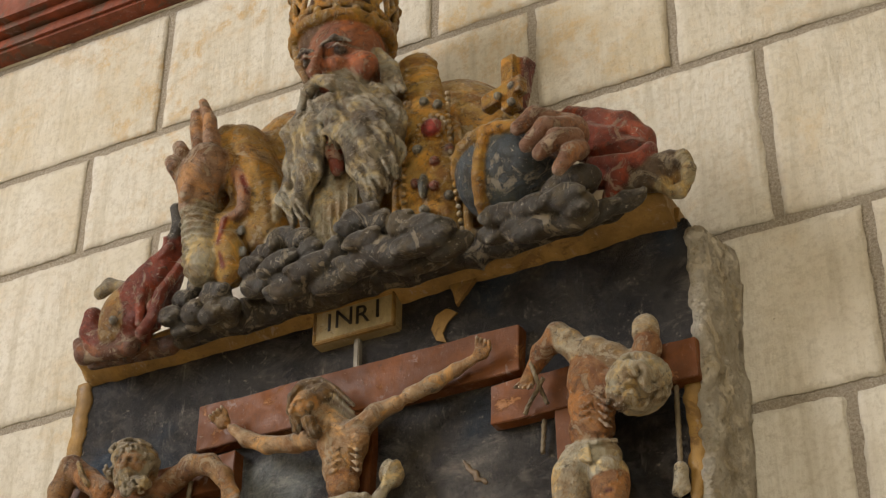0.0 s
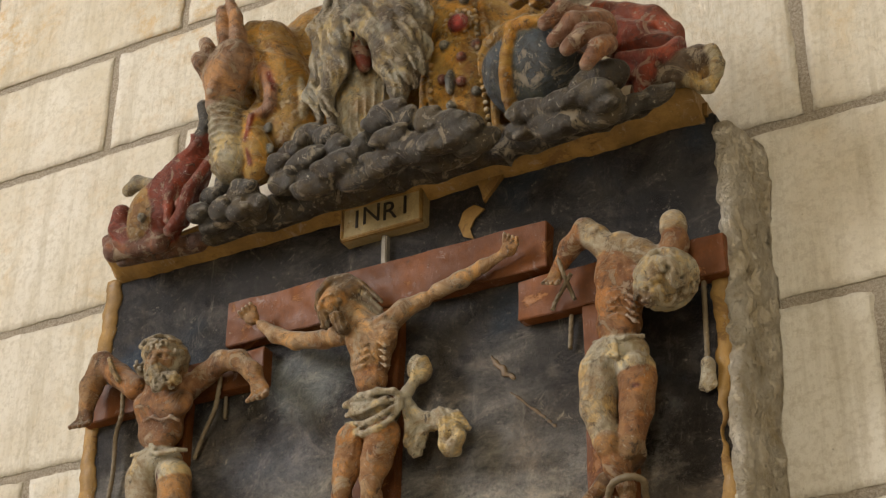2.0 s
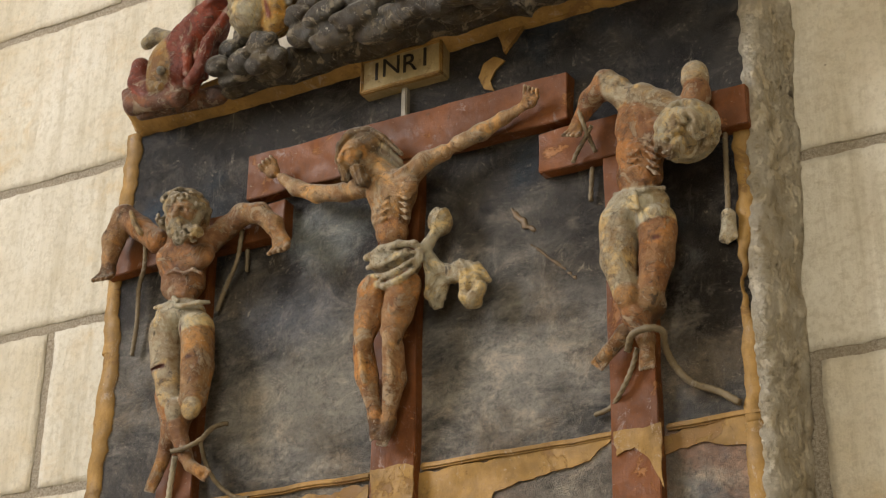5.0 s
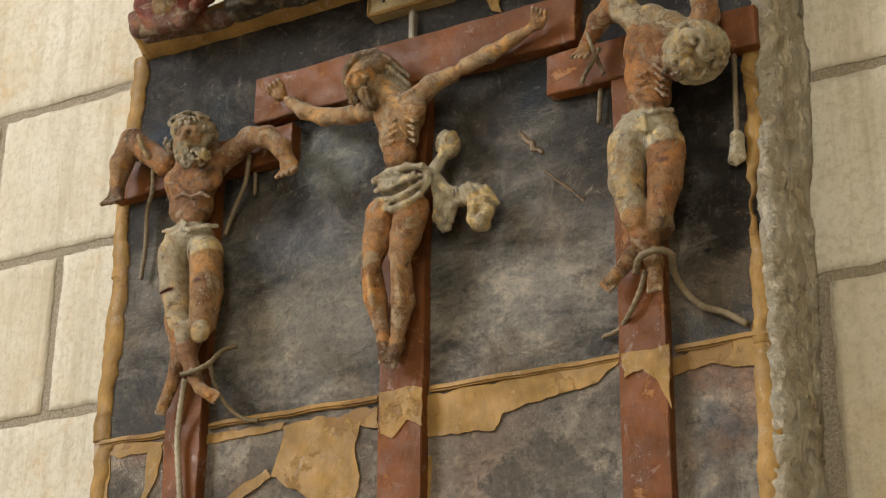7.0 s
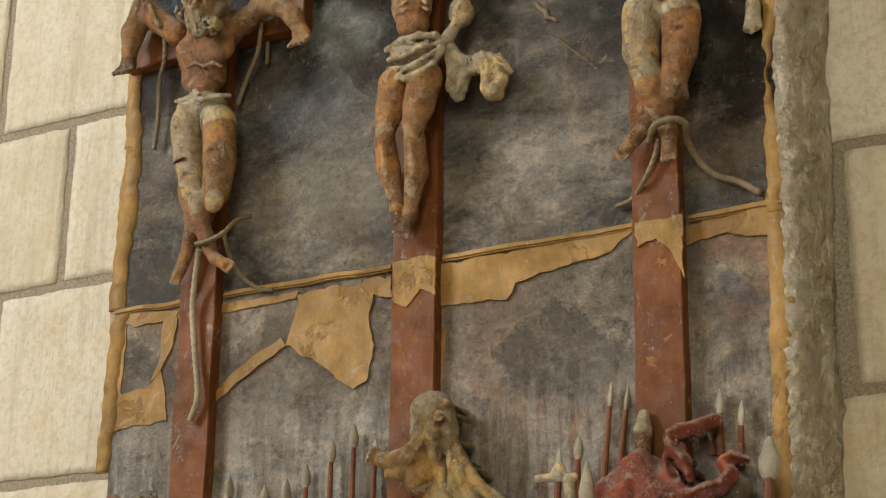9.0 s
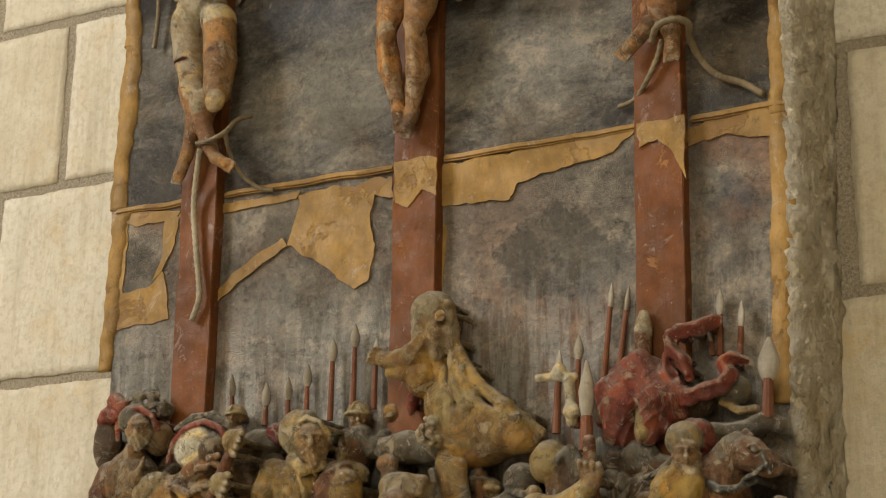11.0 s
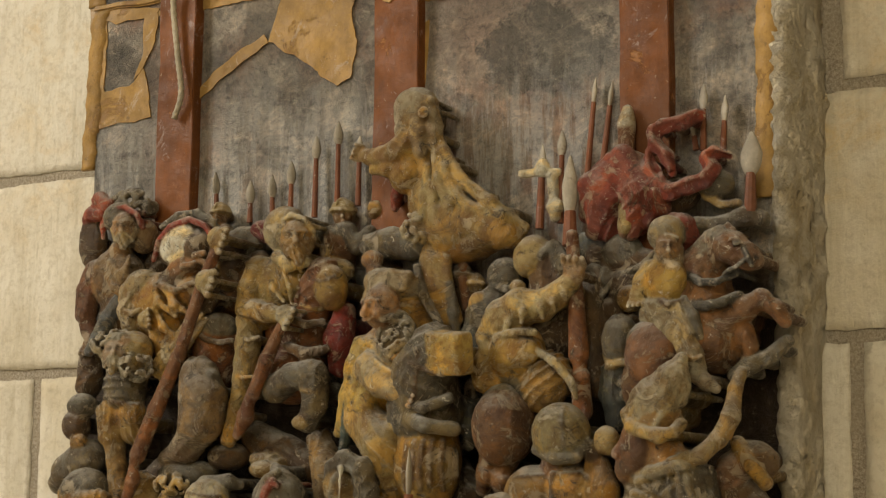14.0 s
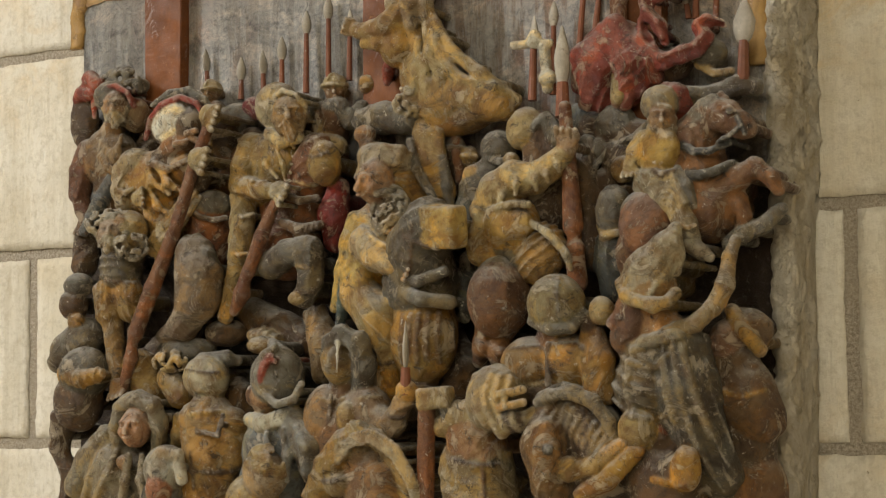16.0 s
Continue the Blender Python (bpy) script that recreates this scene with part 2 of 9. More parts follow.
    scum = n.noise(13, 11, 0.82, n.place((0.8, 1, 1.2), w, (5, 2, 9)), 0.9)
    c = n.mix(n.ramp(scum, 0.50, 0.60, 0, 0.55), c, n.mix(0.25, n.mix(1.0, c, (2.3, 2.1, 1.9), "MULTIPLY"), (0.34, 0.32, 0.29)))
    c = n.mix(n.ramp(scum, 0.34, 0.46, 0.35, 0), c, n.mix(1.0, c, (0.5, 0.45, 0.42), "MULTIPLY"))
    loss = n.ramp(n.noise(19, 9, 0.8, n.place((1, 1, 1), w, (9, 4, 2)), 1.1), 0.615, 0.635)
    c = n.mix(n.sum(loss, 0.7), c, (0.40, 0.36, 0.29))
    grit = n.noise(70, 9, 0.85, n.place((1, 1, 1), w, (2, 8, 3)), 1.5)
    c = n.mix(n.ramp(grit, 0.40, 0.62, 0, 0.45), c, n.mix(1.0, c, (2.1, 1.95, 1.7), "MULTIPLY"))
    c = n.mix(n.ramp(grit, 0.36, 0.48, 0.5, 0), c, n.mix(1.0, c, (0.45, 0.42, 0.40), "MULTIPLY"))
    bm = n.bump(n.noise(26, 7, 0.78, w), 0.9, 0.014)
    bm = n.bump(scum, 0.8, 0.02, bm)
    bm = n.bump(loss, 0.5, 0.002, bm)
    return n.done(c, n.bump(grit, 0.9, 0.008, bm), n.ramp(n.noise(16, 4, 0.6, w), 0.35, 0.65, 0.38, 0.8))


LIMESTONE, MORTAR, SKY, POLY = limestone(), mortar(), painted_sky(), polychrome()
OCHRE = painted("ochre_paint", (0.40, 0.235, 0.07), (0.22, 0.12, 0.04), 0.57)
REDWOOD = painted("red_brown_paint", (0.20, 0.066, 0.016), (0.34, 0.15, 0.05))
FILLET = plaster("grey_mortar_fillet", (0.50, 0.42, 0.29), (0.66, 0.60, 0.49), 120)
BEAMRED = painted("old_red_beam_paint", (0.26, 0.068, 0.03), (0.13, 0.07, 0.045), 0.52)
TITLE = painted("parchment_paint", (0.46, 0.35, 0.17), (0.30, 0.20, 0.09))
INK = painted("black_lettering", (0.03, 0.022, 0.015), (0.2, 0.15, 0.08))
SHAFT = painted("red_brown_shaft", (0.21, 0.075, 0.035), (0.12, 0.06, 0.03))
STEEL = painted("white_grey_blade", (0.42, 0.37, 0.29), (0.2, 0.15, 0.1))
PALECORD = painted("whitish_rope_paint", (0.46, 0.40, 0.29), (0.30, 0.23, 0.14))
SCAR = painted("tan_scratch", (0.20, 0.14, 0.085), (0.3, 0.22, 0.14))
CORD = painted("pale_rope_paint", (0.25, 0.195, 0.12), (0.15, 0.105, 0.06))

# ---- building helpers ----


def mesh_object(name, bm, material, parent=None, label=""):
    me = bpy.data.meshes.new(name)
    bm.to_mesh(me)
    bm.free()
    me.materials.append(material)
    ob = new(name, me)
    if parent is not None:
        ob.parent = parent
        if label:
            ob["label"] = label
    return ob


def part(name, bm, material, parent, label=""):
    return mesh_object(name, bm, material, parent, label)


def slab_bm(lo, hi, bevel=0.0, rag=0.0, cuts=0, seed=0):
    """A box from corner to corner, bevelled, with ragged faces where asked."""
    bm = bmesh.new()
    bmesh.ops.create_cube(bm, size=1)
    c, s = (Vector(lo) + Vector(hi)) / 2, Vector(hi) - Vector(lo)
    for v in bm.verts:
        v.co = Vector((v.co.x * s.x, v.co.y * s.y, v.co.z * s.z)) + c
    if bevel:
        bmesh.ops.bevel(bm, geom=bm.edges[:], offset=bevel, segments=2, affect="EDGES")
    if cuts:
        bmesh.ops.subdivide_edges(bm, edges=[e for e in bm.edges if e.calc_length() > 0.05], cuts=cuts, use_grid_fill=True)
    if rag:
        for v in bm.verts:
            v.co += noise.noise_vector(v.co * 14 + Vector((seed, 0, 0))) * rag
    return bm


def unit(v):
    v = np.array(v, float)
    return v / (np.linalg.norm(v) + 1e-12)


class Clay:
    """A carving: soft unions of rounded forms in a field, turned into one skin."""

    def __init__(self, voxel=0.004, k=0.008, seed=0):
        self.h, self.k, self.forms = voxel, k, []
        self.seed, self.carve, self.dice = seed, 0.0, random.Random(seed)

    def _add(self, fn, lo, hi, col, k, fold, cut=False):
        self.forms.append((fn, np.array(lo, float), np.array(hi, float), np.array(col, float), self.k if k is None else k, fold, cut))
        return self

    def ball(self, c, r, col=(0.3, 0.3, 0.3), turn=(0, 0, 0), k=None, fold=None, cut=False):
        r = (r, r, r) if isinstance(r, (int, float)) else r
        c, r = np.array(c, float), np.array(r, float)
        m = np.array(Euler([radians(a) for a in turn]).to_matrix())

        def fn(p):
            q = (p - c) @ m
            a = np.sqrt(((q / r) ** 2).sum(-1)) + 1e-9
            b = np.sqrt(((q / r ** 2) ** 2).sum(-1)) + 1e-9
            return a * (a - 1) / b
        reach = np.abs(m) @ r
        return self._add(fn, c - reach, c + reach, col, k, fold, cut)

    def limb(self, a, b, ra, rb, col=(0.3, 0.3, 0.3), k=None, fold=None, flat=1.0, cut=False):
        """A rounded cone from a to b; flat below 1 squeezes it front to back."""
        a, b = np.array(a, float), np.array(b, float)
        s = np.array([1, 1 / flat, 1])
        ab = (b - a) * s
        n = ab @ ab + 1e-12
        if self.carve and fold is None and not cut and min(ra, rb) > 0.0115:
            along = unit(b - a)
            across = unit(np.cross(along, (0, 1, 0.05)))
            way = along * self.dice.choice((0.55, 0.25, 0.1)) + across * self.dice.uniform(0.7, 1.0)
            fold = (self.carve * self.dice.uniform(0.5, 1.2), self.dice.uniform(0.014, 0.024), tuple(way), 1.6)

        def fn(p):
            q = (p - a) * s
            t = np.clip((q @ ab) / n, 0, 1)
            e = q - t[..., None] * ab
            return (np.sqrt((e * e).sum(-1)) - (ra + (rb - ra) * t)) * min(1.0, flat * 1.15)
        r = max(ra, rb)
        return self._add(fn, np.minimum(a, b) - r, np.maximum(a, b) + r, col, k, fold, cut)

    def chain(self, pts, rs, col=(0.3, 0.3, 0.3), **more):
        rs = [rs] * len(pts) if isinstance(rs, (int, float)) else rs
        for p, q, a, b in zip(pts[:-1], pts[1:], rs[:-1], rs[1:]):
            self.limb(p, q, a, b, col, **more)
        return self

    def box(self, c, half, col=(0.3, 0.3, 0.3), turn=(0, 0, 0), soft=0.004, k=None, fold=None, cut=False):
        c, half = np.array(c, float), np.array(half, float)
        m = np.array(Euler([radians(a) for a in turn]).to_matrix())

        def fn(p):
            q = np.abs((p - c) @ m) - half + soft
            return np.sqrt((np.maximum(q, 0) ** 2).sum(-1)) + np.minimum(q.max(-1), 0) - soft
        reach = np.abs(m) @ half
        return self._add(fn, c - reach, c + reach, col, k, fold, cut)

    def curls(self, c, r, n, size, col, seed=1, front=True):
        """Locks of hair or tufts of cloud, scattered over an ellipsoid."""
        rnd = random.Random(seed)
        r = (r, r, r) if isinstance(r, (int, float)) else r
        for i in range(n):
            v = Vector((rnd.gauss(0, 1), -abs(rnd.gauss(0, 1)) if front else rnd.gauss(0, 1), rnd.gauss(0, 1))).normalized()
            p = Vector(c) + Vector((v.x * r[0], v.y * r[1], v.z * r[2]))
            t1 = v.cross(Vector((0.3, 0.2, 1))).normalized()
            t2 = v.cross(t1)
            a0, turn, big = rnd.uniform(0, 6.28), rnd.choice((-0.75, 0.75)), size * rnd.uniform(0.75, 1.25)
            arc = [p + (t1 * math.cos(a0 + turn * j) + t2 * math.sin(a0 + turn * j)) * big * (0.95 - 0.11 * j) + v * big * 0.06 * j for j in range(6)]
            self.chain(arc, [big * (0.36 - 0.03 * j) for j in range(6)], col, k=big * 0.35)
        return self

    def front(self, p):
        """The depth of the foremost surface over a spot, or None beside the carving."""
        y = np.arange(-0.36, -0.11, 0.002)
        line = np.stack([np.full_like(y, p[0]), y, np.full_like(y, p[2])], -1)
        best = np.full(len(y), 1.0)
        for fn, lo, hi, _, _, _, cut in self.forms:
            if not cut and lo[0] <= p[0] <= hi[0] and lo[2] <= p[2] <= hi[2]:
                best = np.minimum(best, fn(line))
        hit = np.nonzero(best <= 0)[0]
        return float(y[hit[0]]) if len(hit) else None

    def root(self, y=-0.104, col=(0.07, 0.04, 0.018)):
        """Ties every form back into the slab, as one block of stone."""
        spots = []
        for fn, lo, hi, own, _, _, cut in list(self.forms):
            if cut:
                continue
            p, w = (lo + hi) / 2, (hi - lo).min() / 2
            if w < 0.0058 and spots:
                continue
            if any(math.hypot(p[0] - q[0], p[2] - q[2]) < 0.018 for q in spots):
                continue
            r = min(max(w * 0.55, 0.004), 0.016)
            # Roots wear a darkened copy of the form's paint, as shade behind it.
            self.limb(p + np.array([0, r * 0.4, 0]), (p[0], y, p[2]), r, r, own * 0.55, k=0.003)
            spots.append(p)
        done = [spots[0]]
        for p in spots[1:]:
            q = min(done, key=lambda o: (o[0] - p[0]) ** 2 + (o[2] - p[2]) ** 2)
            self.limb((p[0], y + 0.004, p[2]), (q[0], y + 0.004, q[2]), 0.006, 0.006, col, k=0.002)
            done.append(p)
        return self

    def skin(self, name, rough=0.0004, material=None):
        h = self.h
        add = [f for f in self.forms if not f[6]]
        lo = np.min([f[1] for f in add], 0) - 3 * h - 0.006
        hi = np.max([f[2] for f in add], 0) + 3 * h + 0.006
        n = np.ceil((hi - lo) / h).astype(int) + 1
        field = np.full(n, 1.0, np.float32)
        near = np.full(n, 1.0, np.float32)
        paint = np.zeros((*n, 3), np.float32)
        for fn, a, b, col, k, fold, cut in self.forms:
            pad = 2.5 * h + k + (fold[0] if fold else 0)
            i0 = np.clip(np.floor((a - pad - lo) / h).astype(int), 0, n - 1)
            i1 = np.clip(np.ceil((b + pad - lo) / h).astype(int) + 1, 1, n)
            if (i1 <= i0).any():
                continue
            g = np.stack(np.meshgrid(*[lo[j] + h * np.arange(i0[j], i1[j]) for j in range(3)], indexing="ij"), -1)
            d = fn(g)
            if fold:
                amp, per, way, loose = fold if len(fold) == 4 else (*fold, 0.7)
                w = unit(way)
                side = g[..., 0] * 31 + g[..., 2] * 23
                bend = 1.6 * np.sin(side * 0.9 + self.seed) + 0.9 * np.sin(g[..., 2] * 47 - g[..., 0] * 29 + self.seed)
                swell = 0.6 + 0.4 * np.sin(g[..., 0] * 37 - g[..., 2] * 33 + 2 * self.seed)
                d = d - amp * swell * (0.95 - 1.9 * np.abs(np.sin(g @ w * (3.1416 / per) + loose * 0.5 * bend)) ** 0.8)
            sl = tuple(slice(i0[j], i1[j]) for j in range(3))
            cur = field[sl]
            if cut:
                e = np.maximum(k - np.abs(cur + d), 0) / k
                field[sl] = np.maximum(cur, -d) + e * e * k * 0.25
                hit = (-d > cur - 0.002) & (np.abs(d) < 2 * h)
                paint[sl][hit] = col
                continue
            e = np.maximum(k - np.abs(cur - d), 0) / k
            field[sl] = np.minimum(cur, d) - e * e * k * 0.25
            hit = d < near[sl]
            near[sl][hit] = d[hit]
            paint[sl][hit] = col
        if rough:
            ax = [lo[j] + h * np.arange(n[j]) for j in range(3)]
            x, y, z = np.meshgrid(*ax, indexing="ij", sparse=True)
            s = self.seed
            field += rough * (np.sin(x * 211 + s + 2 * np.sin(z * 83)) * np.sin(z * 187 + 2 * np.sin(x * 97 + y * 71)) + 0.7 * np.sin(x * 71 + z * 57 + s) * np.sin(y * 93 - z * 47) + 0.8 * np.sin(x * 463 + 3 * np.sin(z * 131 + y * 57)) * np.sin(z * 419 + 3 * np.sin(x * 151 - y * 83) + s) * np.sin(y * 389 + 2 * np.sin(x * 113)))
        v, tri, c = thin_backs(*skin_of(field, paint), (-0.132 - lo[1]) / h)
        me = bpy.data.meshes.new(name)
        me.vertices.add(len(v))
        me.vertices.foreach_set("co", (lo + v * h).astype(np.float32).ravel())
        me.loops.add(len(tri) * 3)
        me.loops.foreach_set("vertex_index", tri.astype(np.int32).ravel())
        me.polygons.add(len(tri))
        me.polygons.foreach_set("loop_start", np.arange(0, len(tri) * 3, 3, dtype=np.int32))
        me.polygons.foreach_set("use_smooth", np.ones(len(tri), bool))
        at = me.color_attributes.new("paint", "FLOAT_COLOR", "POINT")
        at.data.foreach_set("color", np.c_[c, np.ones(len(c))].astype(np.float32).ravel())
        me.update(calc_edges=True)
        me.validate()
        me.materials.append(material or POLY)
        return new(name, me)


def skin_of(f, paint):
    """Surface nets: one vertex in each cell that the surface crosses, one quad about each crossed edge."""
    n = np.array(f.shape)
    inside = f < 0
    cells = n - 1
    corner = [(i, j, k) for i in (0, 1) for j in (0, 1) for k in (0, 1)]
    cut = lambda a, o: a[o[0]:o[0] + cells[0], o[1]:o[1] + cells[1], o[2]:o[2] + cells[2]]
    count = sum(cut(inside, o).astype(np.int8) for o in corner)
    idx = np.argwhere((count > 0) & (count < 8))
    number = np.full(cells, -1, np.int64)
    number[tuple(idx.T)] = np.arange(len(idx))
    total, hits, col = np.zeros((len(idx), 3)), np.zeros(len(idx)), np.zeros((len(idx), 3))
    for o in corner:
        col += paint[tuple((idx + o).T)] / 8
        for ax in range(3):
            if o[ax]:
                continue
            p = np.array(o)
            r = p.copy()
            r[ax] = 1
            a, b = f[tuple((idx + p).T)], f[tuple((idx + r).T)]
            m = (a < 0) != (b < 0)
            t = np.where(m, a / np.where(a == b, 1, a - b), 0)
            pt = np.tile(p.astype(float), (len(idx), 1))
            pt[:, ax] += t
            total[m] += pt[m]
            hits += m
    verts = idx + total / np.maximum(hits, 1)[:, None]
    quads = []
    for ax in range(3):
        b, c = (ax + 1) % 3, (ax + 2) % 3
        s0, s1 = [slice(None)] * 3, [slice(None)] * 3
        s0[ax], s1[ax] = slice(0, n[ax] - 1), slice(1, n[ax])
        m = inside[tuple(s0)] != inside[tuple(s1)]
        e = np.argwhere(m)
        e = e[(e[:, b] > 0) & (e[:, c] > 0) & (e[:, b] < n[b] - 1) & (e[:, c] < n[c] - 1)]
        flip = inside[tuple(e.T)]
        ub, uc = np.eye(3, dtype=int)[b], np.eye(3, dtype=int)[c]
        q = np.stack([number[tuple((e - ub * i - uc * j).T)] for i, j in ((1, 1), (0, 1), (0, 0), (1, 0))], 1)
        q[~flip] = q[~flip][:, ::-1]
        quads.append(q)
    q = np.concatenate(quads)
    return verts, q[(q >= 0).all(1)], col


def thin_backs(v, q, c, deep, step=3.0):
    """Merges the vertices of faces turned to the wall, or buried close to it, into a coarser net."""
    tri = np.concatenate([q[:, :3], q[:, [0, 2, 3]]])
    mid = v[tri, 1].mean(1)
    nor = np.cross(v[tri[:, 1]] - v[tri[:, 0]], v[tri[:, 2]] - v[tri[:, 0]])
    size = np.linalg.norm(nor, axis=1)
    front = (nor[:, 1] < -0.3 * size) | ((nor[:, 1] < 0.15 * size) & (mid < deep))
    keep = np.zeros(len(v), bool)
    keep[tri[front].ravel()] = True
    cell = np.floor(v / step).astype(np.int64)
    key = (cell[:, 0] * 4096 + cell[:, 1]) * 4096 + cell[:, 2]
    key[keep] = -1 - np.arange(keep.sum())
    _, first, back = np.unique(key, return_index=True, return_inverse=True)
    back = back.ravel()
    count = np.bincount(back)
    v2 = np.stack([np.bincount(back, v[:, i]) / count for i in range(3)], 1)
    tri = back[tri]
    ok = (tri[:, 0] != tri[:, 1]) & (tri[:, 1] != tri[:, 2]) & (tri[:, 0] != tri[:, 2])
    return v2, tri[ok], c[first]


# paints of the carvings
FLESH = (0.32, 0.18, 0.08)
LINEN, HAIR, BEARD, DARKHAIR = (0.46, 0.40, 0.30), (0.27, 0.22, 0.15), (0.29, 0.255, 0.195), (0.15, 0.095, 0.045)
GOLD, REDCLOTH, CLOUD, GREYBLUE = (0.34, 0.18, 0.025), (0.18, 0.030, 0.010), (0.060, 0.052, 0.044), (0.085, 0.088, 0.085)
BROWN, OLIVE, IRON, TAN = (0.14, 0.070, 0.025), (0.25, 0.15, 0.038), (0.14, 0.12, 0.092), (0.36, 0.22, 0.07)

# ---- the church wall and the space round it ----


def stone(name, x0, x1, z0, z1, wall, seed):
    """A dressed block: uneven arrises, a slightly wavy face, sides that run back into the mortar."""
    g, n, m = 0.0092, max(4, int((x1 - x0) / 0.016)), max(4, int((z1 - z0) / 0.016))
    face = random.Random(seed).uniform(-0.0048, -0.0036)
    bm = bmesh.new()
    grid = []
    for i in range(n + 1):
        col = []
        for j in range(m + 1):
            x, z = x0 + g + (x1 - x0 - 2 * g) * i / n, z0 + g + (z1 - z0 - 2 * g) * j / m
            edge = i in (0, n) or j in (0, m)
            q = Vector((x * 22, seed * 3.1, z * 22))
            jit = noise.noise_vector(q * 0.6) * (0.0030 if edge else 0.001) + noise.noise_vector(q * 4.3) * (0.0034 if edge else 0)
            y = face + noise.noise(Vector((x * 5, seed, z * 5))) * 0.003 + noise.noise(q * 1.7) * 0.0012 + (0.0016 if edge else 0)
            col.append(bm.verts.new((x + jit.x, y, z + jit.z)))
        grid.append(col)
    for i in range(n):
        for j in range(m):
            bm.faces.new((grid[i][j], grid[i + 1][j], grid[i + 1][j + 1], grid[i][j + 1])).smooth = True
    rim = [grid[i][0] for i in range(n)] + [grid[n][j] for j in range(m)] + [grid[i][m] for i in range(n, 0, -1)] + [grid[0][j] for j in range(m, 0, -1)]
    back = [bm.verts.new((v.co.x, 0.15, v.co.z)) for v in rim]
    for k in range(len(rim)):
        k2 = (k + 1) % len(rim)
        bm.faces.new((rim[k2], rim[k], back[k], back[k2])).smooth = False
    part(name, bm, LIMESTONE, wall)


def rope_bm(pts, radius, twist=0.013, sides=15):
    """A twisted cord swept along a smooth path."""
    bm = bmesh.new()
    path = []
    pts = [Vector(p) for p in pts]
    ext = [pts[0] * 2 - pts[1]] + pts + [pts[-1] * 2 - pts[-2]]
    for i in range(1, len(ext) - 2):
        p0, p1, p2, p3 = ext[i - 1:i + 3]
        steps = max(3, int((p2 - p1).length / (radius * 0.55)))
        for s in range(steps):
            t = s / steps
            path.append(0.5 * ((2 * p1) + (p2 - p0) * t + (2 * p0 - 5 * p1 + 4 * p2 - p3) * t * t + (3 * p1 - p0 - 3 * p2 + p3) * t ** 3))
    path.append(pts[-1])
    rings, run = [], 0.0
    for i, p in enumerate(path):
        way = (path[min(i + 1, len(path) - 1)] - path[max(i - 1, 0)]).normalized()
        side = way.cross(Vector((0, 1, 0.01))).normalized()
        up = side.cross(way)
        if i:
            run += (p - path[i - 1]).length
        ring = []
        for s in range(sides):
            a = 6.2832 * s / sides
            r = radius * (0.46 + 0.40 * abs(math.sin(a * 1.5 + run / twist * 3.1416)))
            ring.append(bm.verts.new(p + side * r * math.cos(a) + up * r * math.sin(a)))
        rings.append(ring)
    for a, b in zip(rings[:-1], rings[1:]):
        for s in range(sides):
            bm.faces.new((a[s], a[(s + 1) % sides], b[(s + 1) % sides], b[s])).smooth = True
    bm.faces.new(rings[0][::-1])
    bm.faces.new(rings[-1])
    return bm


def thing(name, label, category, place=(0, 0, 0), group="", kind=""):
    ob = new(name)
    ob.location = place
    ob.empty_display_size = 0.1
    return tagged(ob, label, category, group, kind)


# Unseen room added round the viewer to close off the open sky.
floor = tagged(mesh_object("floor", slab_bm((-5, -7, -0.2), (5, 0.3, 0)), LIMESTONE), "pale worn limestone church floor", "floor", kind="structure")
tagged(mesh_object("ceiling", slab_bm((-5.3, -7.3, 8.0), (5.3, 0.5, 8.3)), LIMESTONE), "plain pale stone church ceiling", "ceiling", kind="structure")
tagged(mesh_object("wall_east", slab_bm((5, -7.3, -0.2), (5.3, 0.5, 8)), LIMESTONE), "plain pale limestone church wall", "wall", kind="structure")
# The south opening is made up to go with the fill lamp.
for nm, boxes in (("wall_west", [((-5.3, -7.3, -0.2), (-5, -5.7, 8)), ((-5.3, -3.5, -0.2), (-5, 0.5, 8)), ((-5.3, -5.7, -0.2), (-5, -3.5, 4.0)), ((-5.3, -5.7, 7.6), (-5, -3.5, 8))]),
                  ("wall_south", [((-5, -7.3, -0.2), (0.8, -7, 8)), ((3.0, -7.3, -0.2), (5, -7, 8)), ((0.8, -7.3, -0.2), (3.0, -7, 3.0)), ((0.8, -7.3, 6.6), (3.0, -7, 8))])):
    bm = bmesh.new()
    for lo, hi in boxes:
        part_bm = slab_bm(lo, hi)
        tmp = bpy.data.meshes.new("tmp")
        part_bm.to_mesh(tmp)
        part_bm.free()
        bm.from_mesh(tmp)
        bpy.data.meshes.remove(tmp)
    tagged(mesh_object(nm, bm, LIMESTONE), "unseen pale limestone church wall with a tall opening", "wall", kind="structure")

wall_north = tagged(mesh_object("wall_north", slab_bm((-5, -0.0004, -0.2), (5, 0.5, 8)), MORTAR), "cream limestone block wall with wide grey mortar joints", "wall", kind="structure")

# red-painted string course above
bm = slab_bm((-2.4, -0.10, 4.345), (1.6, 0.02, 4.50), 0.02, 0.006, 8, 4)
beam = tagged(mesh_object("painted_beam", bm, BEAMRED), "weathered red-painted wooden beam fixed along the wall", "beam")
bm = slab_bm((-2.4, -0.055, 4.305), (1.6, 0.02, 4.347), 0.008, 0.004, 8, 9)
part("lower_moulding", bm, BEAMRED, beam)

# ---- the relief: slab, rims, ledge, painted patches ----
relief = thing("crucifixion_relief", "painted stone relief slab with dark sky and crumbling ochre rim", "relief", (0.08, -0.05, 1.2))


def rel(name, bm, material, label=""):
    bmesh.ops.translate(bm, vec=(-0.08, 0.05, -1.2), verts=bm.verts[:])
    return part(name, bm, material, relief, label)


